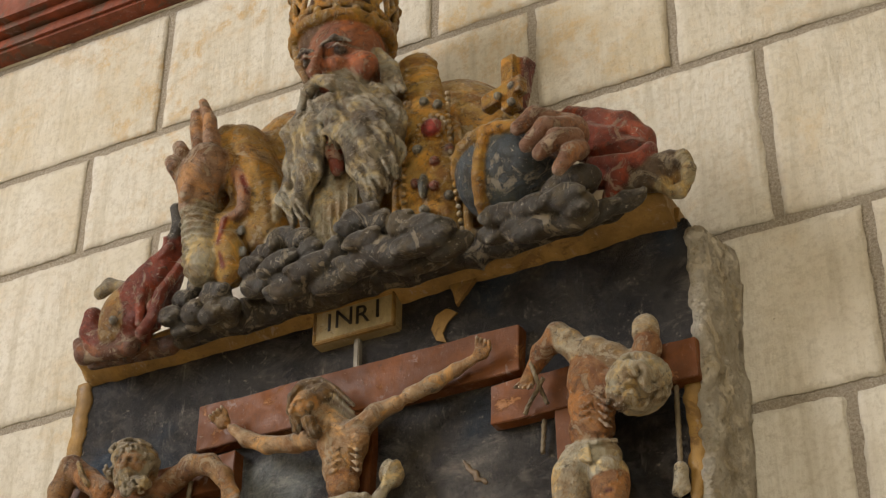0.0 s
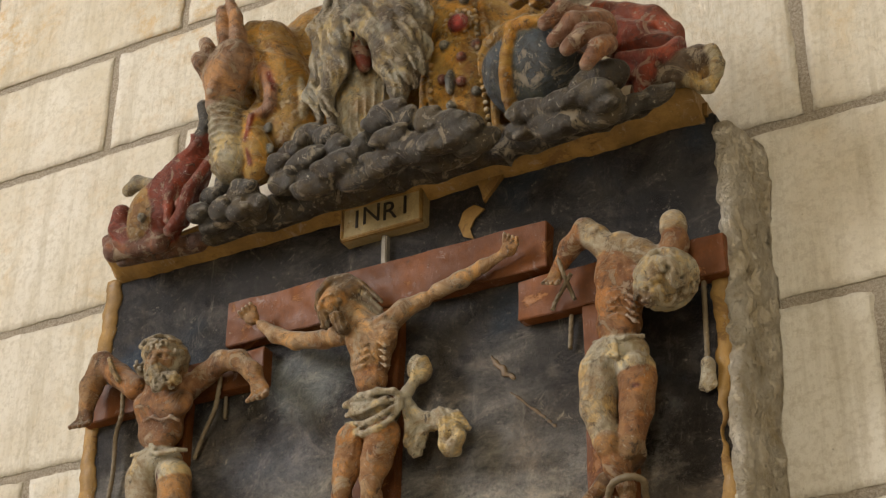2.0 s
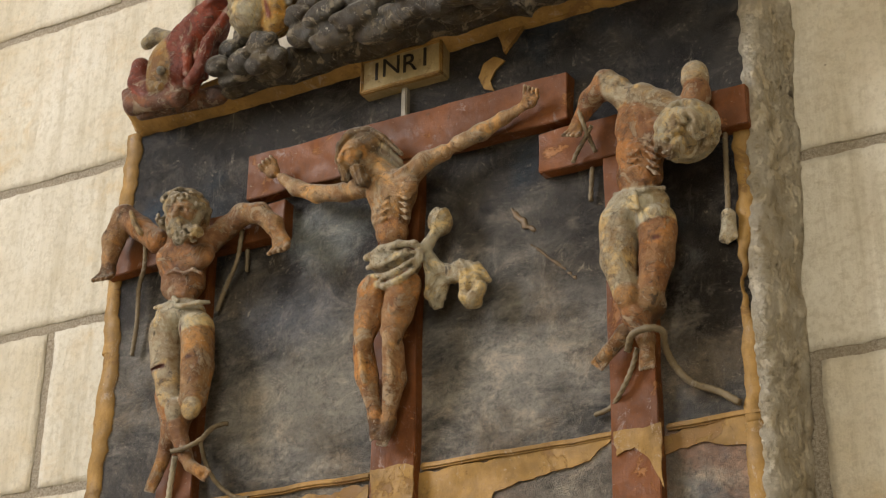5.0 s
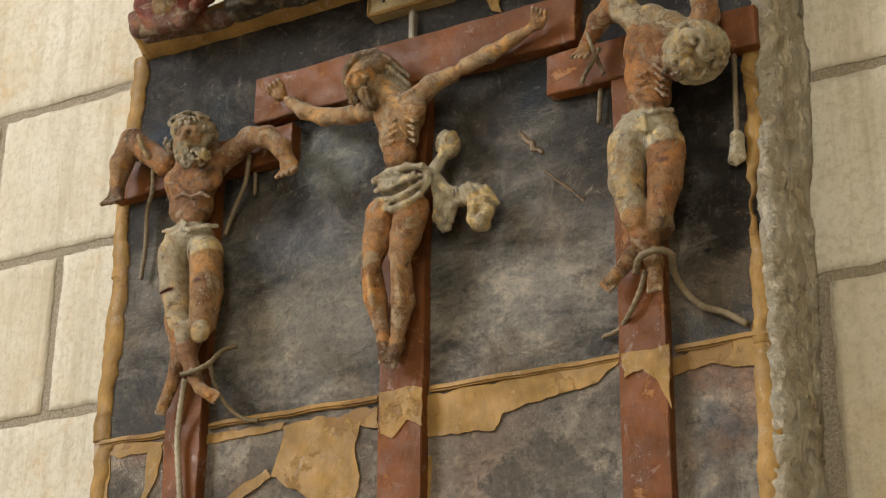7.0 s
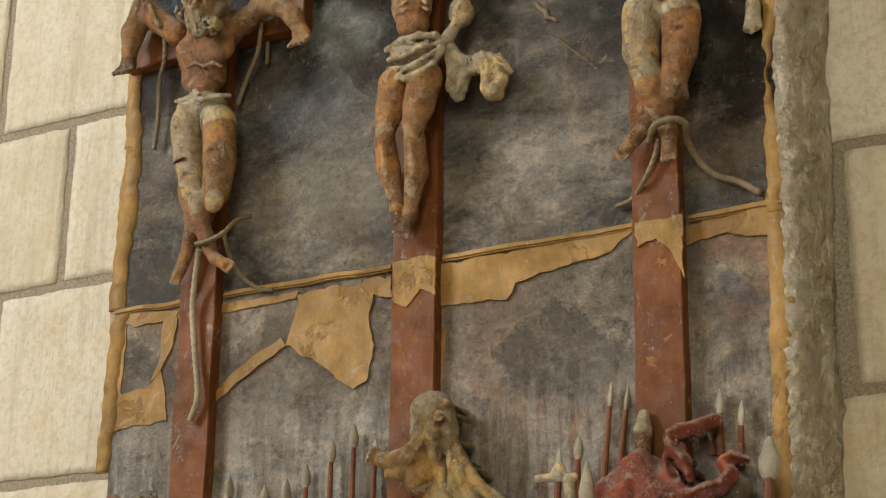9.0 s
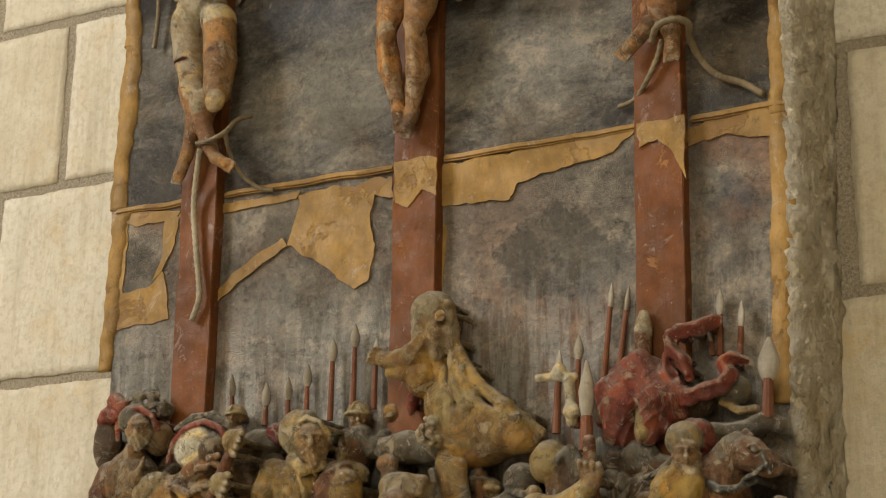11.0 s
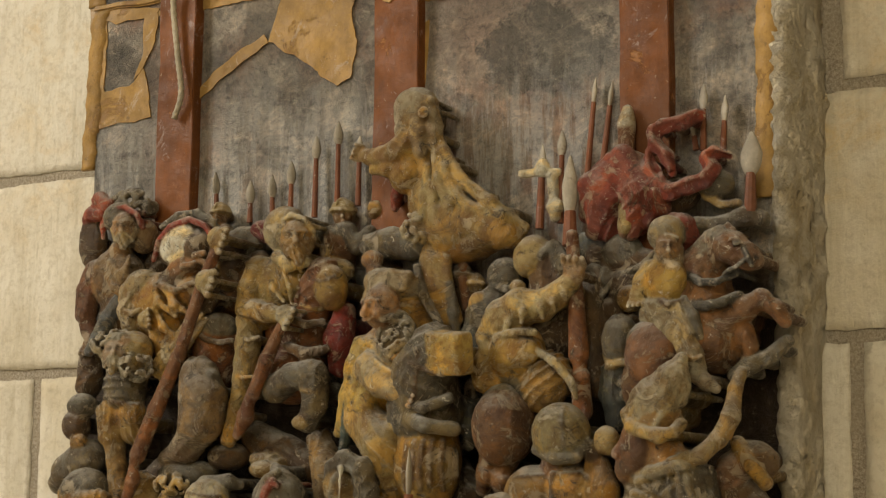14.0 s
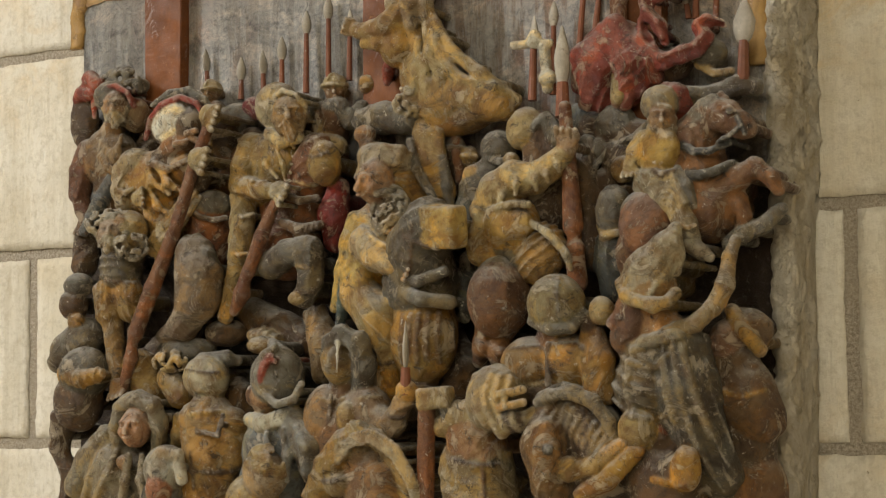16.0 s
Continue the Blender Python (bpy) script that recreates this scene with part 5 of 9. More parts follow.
    lines = (((0.051, -0.275, 3.609), (0.020, -0.275, 3.554), (0.027, -0.265, 3.494), (0.001, -0.255, 3.440), (0.012, -0.245, 3.381)),
             ((0.073, -0.285, 3.581), (0.052, -0.282, 3.525), (0.053, -0.272, 3.468), (0.033, -0.260, 3.420), (0.037, -0.245, 3.367)),
             ((0.093, -0.295, 3.586), (0.083, -0.295, 3.538), (0.074, -0.288, 3.495), (0.069, -0.272, 3.457), (0.049, -0.262, 3.426)),
             ((0.132, -0.300, 3.562), (0.153, -0.302, 3.490), (0.167, -0.295, 3.440), (0.177, -0.280, 3.397), (0.177, -0.265, 3.356)),
             ((0.150, -0.295, 3.565), (0.181, -0.300, 3.500), (0.191, -0.295, 3.443), (0.202, -0.280, 3.407), (0.195, -0.265, 3.358)),
             ((0.167, -0.285, 3.573), (0.204, -0.290, 3.517), (0.212, -0.285, 3.468), (0.223, -0.275, 3.427), (0.212, -0.260, 3.380)),
             ((0.179, -0.275, 3.595), (0.220, -0.270, 3.551), (0.230, -0.270, 3.497), (0.224, -0.260, 3.456), (0.224, -0.250, 3.413)),
             ((0.116, -0.302, 3.579), (0.122, -0.305, 3.543), (0.127, -0.303, 3.517), (0.131, -0.298, 3.497), (0.122, -0.285, 3.489)))

    def along(pts, t):
        i = min(int(t * (len(pts) - 1)), len(pts) - 2)
        return Vector(pts[i]).lerp(Vector(pts[i + 1]), t * (len(pts) - 1) - i)

    for ln in lines:
        # Base lock in darkened beard colour, painting shade into gaps between strands.
        c.chain(ln, [0.016, 0.020, 0.019, 0.015, 0.008], (0.13, 0.11, 0.085), k=0.006)
        lock, turns = rnd.uniform(0, 6.28), rnd.uniform(13, 18)
        for s in range(6):
            ph, off, dep = lock + rnd.uniform(-0.5, 0.5) + 0.25 * s, (s - 2.5) * 0.0082, rnd.uniform(0.008, 0.017) - 0.0012 * (s - 2.5) ** 2
            amp, end = rnd.uniform(0.006, 0.009), rnd.uniform(0.82, 1.0)
            pts = [along(ln, end * i / 22) + Vector((off * (1 - 0.35 * i / 22) + amp * math.sin(ph + turns * i / 22), -dep - 0.005 * math.cos(ph + turns * i / 22), 0)) for i in range(23)]
            c.chain(pts, [0.0060 - 0.0024 * i / 22 for i in range(23)], BEARD, k=0.0016)
    c.limb((0.104, -0.272, 3.504), (0.107, -0.258, 3.459), 0.019, 0.013, (0.25, 0.05, 0.02), k=0.003)
    for u in (0, 0.008, -0.008):
        c.chain([Vector((0.160, -0.235, 3.725)) + Vector((u, 0, 0)), Vector((0.193, -0.235, 3.679)) + Vector((u, 0, 0)), Vector((0.209, -0.235, 3.613)) + Vector((u * 2, 0, 0))], [0.010, 0.011, 0.007], BEARD, k=0.003)
    # crown: two bands with arches, leaves between
    rim = Vector((0.077, -0.212, 3.793))
    for dz, rx, rr in ((0.0, 0.094, 0.012), (0.030, 0.092, 0.008), (0.105, 0.094, 0.011), (0.165, 0.075, 0.010)):
        n = 28
        ring = [rim + Vector((rx * math.cos(6.2832 * i / n), rx * 0.98 * math.sin(6.2832 * i / n), dz)) for i in range(n + 1)]
        c.chain(ring, rr, GOLD, k=0.004)
    c.limb(rim, rim + Vector((0, 0, 0.19)), 0.088, 0.05, BROWN, k=0.004)
    for i in range(16):
        a = 6.2832 * i / 16
        o = Vector((math.cos(a), math.sin(a), 0)) * 0.096
        c.ball(rim + o + Vector((0, 0, 0.014)), 0.0085, (0.38, 0.23, 0.06), k=0.002)
        for s in (-1, 1):
            t = Vector((-math.sin(a), math.cos(a), 0)) * 0.013 * s
            c.chain([rim + o + Vector((0, 0, 0.038)), rim + o * 1.05 + t + Vector((0, 0, 0.062)), rim + o * 1.04 + Vector((0, 0, 0.09))], 0.006, GOLD, k=0.002)
        c.ball(rim + o * 1.07 + Vector((0, 0, 0.112 + 0.014 * (i % 2))), 0.013, GOLD, k=0.003)
    # blessing arm in a pleated sleeve
    sleeve = (0.36, 0.31, 0.22)
    c.limb((-0.175, -0.240, 3.349), (-0.193, -0.255, 3.471), 0.042, 0.034, sleeve, k=0.004, fold=(0.005, 0.015, (0.12, 0, 1), 0.15))
    c.chain([(-0.195, -0.260, 3.479), (-0.192, -0.265, 3.532), (-0.175, -0.268, 3.561)], [0.034, 0.042, 0.040], (0.33, 0.20, 0.13), k=0.01)
    for pts, r in ((((-0.195, -0.272, 3.602), (-0.200, -0.278, 3.650), (-0.203, -0.275, 3.680)), 0.0135), (((-0.168, -0.270, 3.599), (-0.172, -0.275, 3.655), (-0.193, -0.275, 3.708)), (0.0145, 0.0135, 0.009)),
                   (((-0.211, -0.280, 3.562), (-0.211, -0.300, 3.578), (-0.222, -0.295, 3.596)), 0.014), (((-0.223, -0.280, 3.536), (-0.226, -0.300, 3.549), (-0.235, -0.295, 3.566)), 0.0145), (((-0.188, -0.290, 3.512), (-0.194, -0.295, 3.478)), 0.014)):
        c.chain(pts, r, (0.34, 0.20, 0.13), k=0.003)
    # cope falling open round the arm, red lining
    c.chain([(-0.144, -0.200, 3.622), (-0.105, -0.200, 3.529), (-0.077, -0.200, 3.405)], [0.055, 0.05, 0.045], cope, k=0.02)
    c.chain([(-0.143, -0.235, 3.429), (-0.131, -0.235, 3.363), (-0.127, -0.230, 3.322)], [0.026, 0.032, 0.028], trim, k=0.004)
    c.chain([(-0.160, -0.230, 3.648), (-0.117, -0.235, 3.596), (-0.087, -0.235, 3.540)], [0.022, 0.018, 0.02], cope, k=0.006)
    c.ball((-0.190, -0.170, 3.600), (0.055, 0.060, 0.085), cope, (0, 20, 0), k=0.01).ball((-0.133, -0.190, 3.438), (0.050, 0.050, 0.075), trim, k=0.01)
    for p in ((-0.101, -0.245, 3.400), (-0.095, -0.243, 3.354), (-0.072, -0.235, 3.429)):
        c.ball(p, (0.008, 0.006, 0.011), GREYBLUE, k=0.002)
    c.chain([(-0.119, -0.245, 3.540), (-0.098, -0.248, 3.480), (-0.098, -0.248, 3.441), (-0.141, -0.252, 3.425)], [0.010, 0.013, 0.012, 0.007], (0.27, 0.14, 0.09), k=0.006)
    c.chain([(-0.101, -0.258, 3.515), (-0.078, -0.258, 3.460)], 0.004, (0.13, 0.02, 0.01), k=0.003, cut=True)
    c.chain([(-0.129, -0.262, 3.424), (-0.134, -0.262, 3.370), (-0.125, -0.256, 3.322)], 0.0055, REDCLOTH, k=0.003)
    c.chain([(-0.082, -0.210, 3.554), (-0.042, -0.220, 3.457), (-0.053, -0.220, 3.373)], 0.010, LINEN, k=0.003)
    c.chain([(-0.273, -0.220, 3.519), (-0.264, -0.215, 3.480), (-0.279, -0.210, 3.461)], [0.012, 0.014, 0.012], CLOUD, k=0.004)
    c.chain([(-0.280, -0.190, 3.468), (-0.308, -0.190, 3.393), (-0.337, -0.190, 3.332), (-0.366, -0.190, 3.284)], [0.026, 0.036, 0.04, 0.035], REDCLOTH, k=0.008, fold=(0.006, 0.035, (0.8, 0, 0.5)))
    c.chain([(-0.279, -0.220, 3.430), (-0.333, -0.225, 3.373), (-0.370, -0.220, 3.356)], [0.010, 0.012, 0.012], REDCLOTH, k=0.004)
    c.chain([(-0.238, -0.225, 3.383), (-0.275, -0.235, 3.320), (-0.286, -0.235, 3.274), (-0.318, -0.225, 3.252)], [0.011, 0.012, 0.012, 0.012], REDCLOTH, k=0.004)
    c.chain([(-0.276, -0.195, 3.454), (-0.310, -0.195, 3.394), (-0.345, -0.195, 3.354), (-0.366, -0.195, 3.310)], [0.020, 0.036, 0.046, 0.034], REDCLOTH, k=0.01, fold=(0.004, 0.045, (0.9, 0, -0.5), 1.0))
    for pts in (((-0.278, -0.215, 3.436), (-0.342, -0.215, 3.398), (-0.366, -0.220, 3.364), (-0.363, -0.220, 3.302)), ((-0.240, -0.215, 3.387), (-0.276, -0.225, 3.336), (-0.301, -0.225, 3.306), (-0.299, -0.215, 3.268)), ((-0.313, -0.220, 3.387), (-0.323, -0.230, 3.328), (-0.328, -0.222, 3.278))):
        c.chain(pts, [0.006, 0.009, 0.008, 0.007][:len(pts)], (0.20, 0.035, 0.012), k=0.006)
    c.ball((0.579, -0.170, 3.421), (0.085, 0.022, 0.046), (0.17, 0.035, 0.015), (0, 18, 0), k=0.01)
    c.ball((-0.390, -0.215, 3.314), (0.034, 0.024, 0.058), (0.30, 0.17, 0.05), (0, 10, 0))
    c.ball((-0.375, -0.240, 3.288), 0.008, GREYBLUE, k=0.002)
    c.chain([(-0.447, -0.200, 3.389), (-0.422, -0.205, 3.398), (-0.384, -0.205, 3.381)], [0.013, 0.014, 0.012], BEARD, k=0.005)
    c.chain([(-0.457, -0.200, 3.341), (-0.459, -0.200, 3.304), (-0.431, -0.205, 3.276)], [0.018, 0.02, 0.018], REDCLOTH, k=0.006)
    c.chain([(-0.488, -0.190, 3.293), (-0.469, -0.195, 3.263), (-0.419, -0.200, 3.254), (-0.361, -0.200, 3.251)], [0.014, 0.020, 0.017, 0.02], (0.17, 0.07, 0.04), k=0.006)
    # clouds: soft lumps in banks
    cl = random.Random(5)

    def cloud_bank(lumps):
        for p, rx, rz in lumps:
            rx, rz = rx * 0.00098, rz * 0.00092
            c.ball(p, (rx, min(rx, rz) * 0.95, rz), CLOUD, (0, cl.uniform(-22, 8), 0), k=0.004)
            for _ in range(2):
                a = cl.uniform(0, 6.28)
                c.ball(Vector(p) + Vector((math.cos(a) * rx * 0.62, -rz * 0.45, math.sin(a) * rz * 0.55)), (rx * 0.52, rz * 0.5, rz * 0.45), CLOUD, (0, cl.uniform(-30, 10), 0), k=0.003)

    cloud_bank((((-0.255, -0.225, 3.271), 26, 22), ((-0.238, -0.215, 3.308), 24, 20), ((-0.205, -0.215, 3.330), 24, 24), ((-0.152, -0.235, 3.279), 34, 26), ((-0.197, -0.235, 3.256), 26, 24), ((-0.157, -0.235, 3.242), 26, 22), ((-0.127, -0.225, 3.253), 24, 24), ((-0.227, -0.205, 3.252), 40, 20), ((-0.151, -0.205, 3.243), 34, 20)))
    cloud_bank((((-0.075, -0.240, 3.316), 28, 20), ((-0.048, -0.235, 3.337), 26, 20), ((-0.013, -0.240, 3.358), 32, 24), ((0.032, -0.250, 3.338), 30, 22), ((0.055, -0.250, 3.304), 26, 24), ((-0.009, -0.255, 3.295), 46, 22), ((0.062, -0.255, 3.266), 48, 26), ((-0.063, -0.225, 3.283), 42, 28), ((0.012, -0.230, 3.258), 60, 30), ((0.093, -0.230, 3.245), 50, 30)))
    cloud_bank((((0.109, -0.255, 3.285), 22, 26), ((0.143, -0.265, 3.320), 26, 24), ((0.172, -0.270, 3.329), 34, 26), ((0.204, -0.265, 3.308), 26, 24), ((0.175, -0.275, 3.273), 40, 22), ((0.161, -0.250, 3.248), 50, 28), ((0.225, -0.255, 3.249), 50, 34)))
    cloud_bank((((0.257, -0.285, 3.276), 30, 24), ((0.296, -0.285, 3.261), 36, 24), ((0.324, -0.275, 3.247), 30, 26), ((0.284, -0.275, 3.235), 60, 26), ((0.329, -0.250, 3.231), 46, 24), ((0.268, -0.225, 3.231), 60, 20)))
    cloud_bank((((0.422, -0.275, 3.245), 22, 22), ((0.449, -0.270, 3.244), 30, 24), ((0.506, -0.285, 3.237), 46, 22), ((0.557, -0.290, 3.232), 36, 26), ((0.574, -0.280, 3.217), 30, 22), ((0.423, -0.250, 3.231), 44, 24), ((0.494, -0.260, 3.214), 60, 28), ((0.551, -0.255, 3.212), 50, 26), ((0.590, -0.230, 3.230), 40, 20), ((0.636, -0.220, 3.242), 36, 18)))
    # Dark filler added under the banks, for the shaded gap above the cornice.
    c.chain([(-0.260, -0.165, 3.259), (-0.113, -0.165, 3.269), (0.064, -0.165, 3.276), (0.343, -0.165, 3.273), (0.550, -0.155, 3.279), (0.649, -0.150, 3.281)], [0.022, 0.030, 0.032, 0.030, 0.020, 0.012], (0.05, 0.042, 0.035), k=0.012, fold=(0.006, 0.05, (0.6, 0, 1)))
    c.chain([(-0.480, -0.155, 3.266), (-0.301, -0.160, 3.256)], [0.012, 0.02], (0.12, 0.06, 0.04), k=0.01)
    # rows of small studs on the embroidered band
    for i in range(22):
        t = i / 21
        for a, b in ((Vector((0.214, -0.200, 3.690)), Vector((0.236, -0.240, 3.302))), (Vector((0.294, -0.195, 3.610)), Vector((0.344, -0.235, 3.271)))):
            c.ball(a.lerp(b, t) + Vector((0, -0.012 * math.sin(3.14 * t), 0)), 0.0052, (0.40, 0.25, 0.07), k=0.002)
    # orb with bands and cross
    orb = Vector((0.437, -0.235, 3.358))
    c.ball(orb, (0.098, 0.078, 0.092), (0.055, 0.065, 0.075), k=0.006)
    for i in range(13):
        a0, a1 = -0.3 + i * 0.29, -0.3 + (i + 1) * 0.29
        f = lambda a: orb + Vector((0.094 * math.cos(a), -0.075 * abs(math.sin(a)) - 0.002, 0.018 + 0.02 * math.sin(a)))
        g = lambda a: orb + Vector((-0.020 + 0.02 * math.cos(a), -0.075 * abs(math.sin(a)), 0.087 * math.cos(a)))
        if a1 < 3.5:
            c.limb(f(a0), f(a1), 0.0115, 0.0115, GOLD, k=0.003)
            c.limb(g(a0), g(a1), 0.0115, 0.0115, GOLD, k=0.003)
    c.box((0.448, -0.250, 3.533), (0.015, 0.013, 0.058), GOLD, (0, 0, -18), 0.003, k=0.003)
    c.box((0.434, -0.250, 3.515), (0.046, 0.012, 0.016), GOLD, (0, 0, -18), 0.003, k=0.003)
    c.box((0.461, -0.232, 3.541), (0.010, 0.016, 0.05), (0.16, 0.05, 0.04), (0, 15, -18), 0.003, k=0.003)
    for p in ((0.457, -0.270, 3.513), (0.455, -0.268, 3.480), (0.429, -0.268, 3.502)):
        c.ball(p, 0.0075, GREYBLUE, k=0.002)
    # hand over the orb, cuff and red lining
    hd = (0.26, 0.13, 0.08)
    c.ball((0.555, -0.275, 3.367), (0.042, 0.032, 0.04), hd, (0, 25, 0))
    for pts, r in ((((0.547, -0.290, 3.389), (0.518, -0.315, 3.394), (0.490, -0.322, 3.372)), (0.017, 0.0165, 0.0125)), (((0.566, -0.300, 3.364), (0.543, -0.328, 3.352), (0.510, -0.330, 3.325)), (0.018, 0.0175, 0.013)),
                   (((0.580, -0.300, 3.336), (0.563, -0.330, 3.321), (0.533, -0.332, 3.299)), (0.018, 0.0175, 0.013)), (((0.587, -0.295, 3.314), (0.582, -0.320, 3.293), (0.563, -0.325, 3.264)), (0.018, 0.0165, 0.012))):
        c.chain(pts, r, hd, k=0.004)
    c.ball((0.555, -0.260, 3.273), (0.055, 0.034, 0.030), CLOUD, (0, -15, 0), k=0.008)
    c.chain([(0.519, -0.160, 3.502), (0.579, -0.180, 3.454), (0.626, -0.185, 3.428), (0.658, -0.180, 3.390), (0.664, -0.180, 3.353)], [0.018, 0.022, 0.022, 0.018, 0.016], (0.20, 0.045, 0.020), k=0.01)
    c.chain([(0.560, -0.190, 3.412), (0.600, -0.190, 3.380), (0.644, -0.190, 3.353)], [0.034, 0.035, 0.03], REDCLOTH, k=0.012, fold=(0.003, 0.04, (0.3, 0, 1)))
    c.chain([(0.582, -0.225, 3.333), (0.626, -0.235, 3.314), (0.661, -0.225, 3.315), (0.677, -0.210, 3.343)], [0.012, 0.014, 0.014, 0.012], (0.26, 0.06, 0.045), k=0.004)
    c.chain([(0.587, -0.215, 3.303), (0.623, -0.220, 3.294), (0.605, -0.215, 3.263)], [0.016, 0.018, 0.014], REDCLOTH, k=0.006)
    c.chain([(0.645, -0.200, 3.294), (0.675, -0.200, 3.295), (0.702, -0.190, 3.310)], [0.022, 0.028, 0.028], (0.13, 0.09, 0.06), k=0.008)
    # broken hollow end of the drapery
    n = 14
    hub = Vector((0.713, -0.200, 3.285))
    ring = [hub + Vector((0.024 * math.cos(6.2832 * i / n), 0.0, 0.037 * math.sin(6.2832 * i / n))) for i in range(n + 1)]
    c.chain(ring, [0.0075 + 0.003 * (i % 3) for i in range(n + 1)], (0.36, 0.29, 0.17), k=0.004)
    c.ball(hub + Vector((0, 0.018, 0)), (0.022, 0.02, 0.034), (0.20, 0.11, 0.03), k=0.004)
    return tagged(c.skin("crowned_half_figure", 0.0005), "painted bearded half-figure with crown, orb and blessing hand on clouds", "statue")


half_figure()
# ---- the crowd at the foot of the crosses ----
CROWD = "carved crowd below the crosses"
PEWTER, SAND, UMBER, MAHOG = (0.105, 0.089, 0.066), (0.32, 0.225, 0.095), (0.085, 0.049, 0.021), (0.175, 0.070, 0.025)


def carving(voxel, k, seed):
    """Clay for the crowd, with chisel-cut wrinkles on sleeves and cloth."""
    c = Clay(voxel, k, seed)
    c.carve = 0.0019
    return c


def seam(c, pts, col, r=0.0034):
    """A raised hem, belt or strap."""
    path = []
    for a, b in zip(pts[:-1], pts[1:]):
        a, b = Vector(a), Vector(b)
        n = max(2, int((b - a).length / 0.007))
        path += [a.lerp(b, i / n) for i in range(n)]
    path.append(Vector(pts[-1]))
    for _ in range(3):
        path = path[:1] + [(o + p * 2 + q) / 4 for o, p, q in zip(path[:-2], path[1:-1], path[2:])] + path[-1:]
    laid = []
    for p in path:
        y = c.front(p)
        if y is None or abs(y - p.y) > 0.04 or (laid and abs(y - laid[-1].y) > 0.012):
            if len(laid) > 1:
                c.chain(laid, r * 0.85, col, k=0.0028)
            laid = []
        if y is not None and abs(y - p.y) <= 0.04:
            laid.append(Vector((p.x, y + r * 0.25, p.z)))
    if len(laid) > 1:
        c.chain(laid, r * 0.85, col, k=0.0028)


def helmet(c, p, r, col, brim=True, seed=0):
    p = Vector(p)
    c.ball(p + Vector((0, 0.1 * r, 0.42 * r)), (r * 1.0, r * 1.05, r * 0.85), col, k=0.003)
    if brim:
        n = 16
        ring = [p + Vector((r * 1.02 * math.cos(6.2832 * i / n), r * 1.08 * math.sin(6.2832 * i / n), 0.30 * r)) for i in range(n + 1)]
        c.chain(ring, r * 0.13, col, k=0.002)
    c.chain([p + Vector((0, -math.cos(t) * r * 1.1, 0.42 * r + math.sin(t) * r * 0.88)) for t in [0.25 + 0.3 * i for i in range(8)]], r * 0.09, tuple(v * 1.15 for v in col), k=0.002)


def drape(c, pts, rs, col, depth=0.003, per=0.018, way=(1, 0, 0.2), k=0.006):
    c.chain(pts, rs, col, k=k, fold=(depth * 1.25, per * 0.8, way, 1.0))


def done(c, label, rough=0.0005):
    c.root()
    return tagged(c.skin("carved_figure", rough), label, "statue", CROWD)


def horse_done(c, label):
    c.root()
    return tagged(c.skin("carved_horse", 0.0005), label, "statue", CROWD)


def lance(foot, tip, r=0.0045, blade=0.03, label="thin red-brown carved lance with a pale blade", wide=0.008):
    foot, tip = Vector(foot), Vector(tip)
    way = (tip - foot).normalized()
    neck = tip - way * blade
    ob = thing("lance", label, "lance", foot, "carved lances")
    bm = bmesh.new()
    m = way.to_track_quat("Z", "Y").to_matrix().to_4x4()
    bmesh.ops.create_cone(bm, cap_ends=True, segments=10, radius1=r * 1.1, radius2=r * 0.85, depth=(neck - foot).length, matrix=Matrix.Translation((neck - foot) / 2) @ m)
    part("shaft", bm, SHAFT, ob)
    bm = bmesh.new()
    bmesh.ops.create_uvsphere(bm, u_segments=8, v_segments=8, radius=1)
    for v in bm.verts:
        taper = 1.0 - 0.6 * max(v.co.z, 0)
        v.co = Vector((v.co.x * wide * taper, v.co.y * wide * 0.5 * taper, v.co.z * blade * 0.56))
    bmesh.ops.transform(bm, matrix=Matrix.Translation(neck - foot + way * blade * 0.45) @ m, verts=bm.verts[:])
    for f in bm.faces:
        f.smooth = True
    part("blade", bm, STEEL, ob, "pale chipped blade")
    return ob


for foot, tip in (((0.403, -0.135, 2.055), (0.417, -0.125, 2.248)), ((0.428, -0.130, 2.104), (0.444, -0.125, 2.240)), ((-0.024, -0.130, 2.092), (-0.027, -0.125, 2.229)), ((0.011, -0.125, 2.090), (0.011, -0.122, 2.203)), ((-0.066, -0.130, 2.077), (-0.068, -0.125, 2.210)),
                  ((-0.115, -0.125, 2.073), (-0.117, -0.122, 2.174)), ((-0.194, -0.125, 2.079), (-0.196, -0.122, 2.149)), ((-0.150, -0.125, 2.076), (-0.154, -0.122, 2.155)), ((0.371, -0.150, 2.031), (0.370, -0.140, 2.170)), ((0.581, -0.125, 2.122), (0.582, -0.122, 2.220)),
                  ((0.611, -0.130, 2.103), (0.615, -0.125, 2.199)), ((0.569, -0.120, 2.125), (0.560, -0.120, 2.183)), ((-0.260, -0.125, 2.094), (-0.267, -0.122, 2.170))):
    lance(foot, tip, 0.0045, 0.038)
lance((0.338, -0.150, 2.025), (0.341, -0.145, 2.151), 0.006, 0.05, "carved lance with a small crossbar below its blade", 0.010)
lance((0.405, -0.190, 1.990), (0.399, -0.175, 2.124), 0.010, 0.085, "thick carved halberd with a chipped pale blade", 0.012)
lance((0.660, -0.160, 2.022), (0.661, -0.150, 2.137), 0.008, 0.06, "carved halberd with a broad pale head", 0.017)
c = Clay(0.003, 0.004, 31)
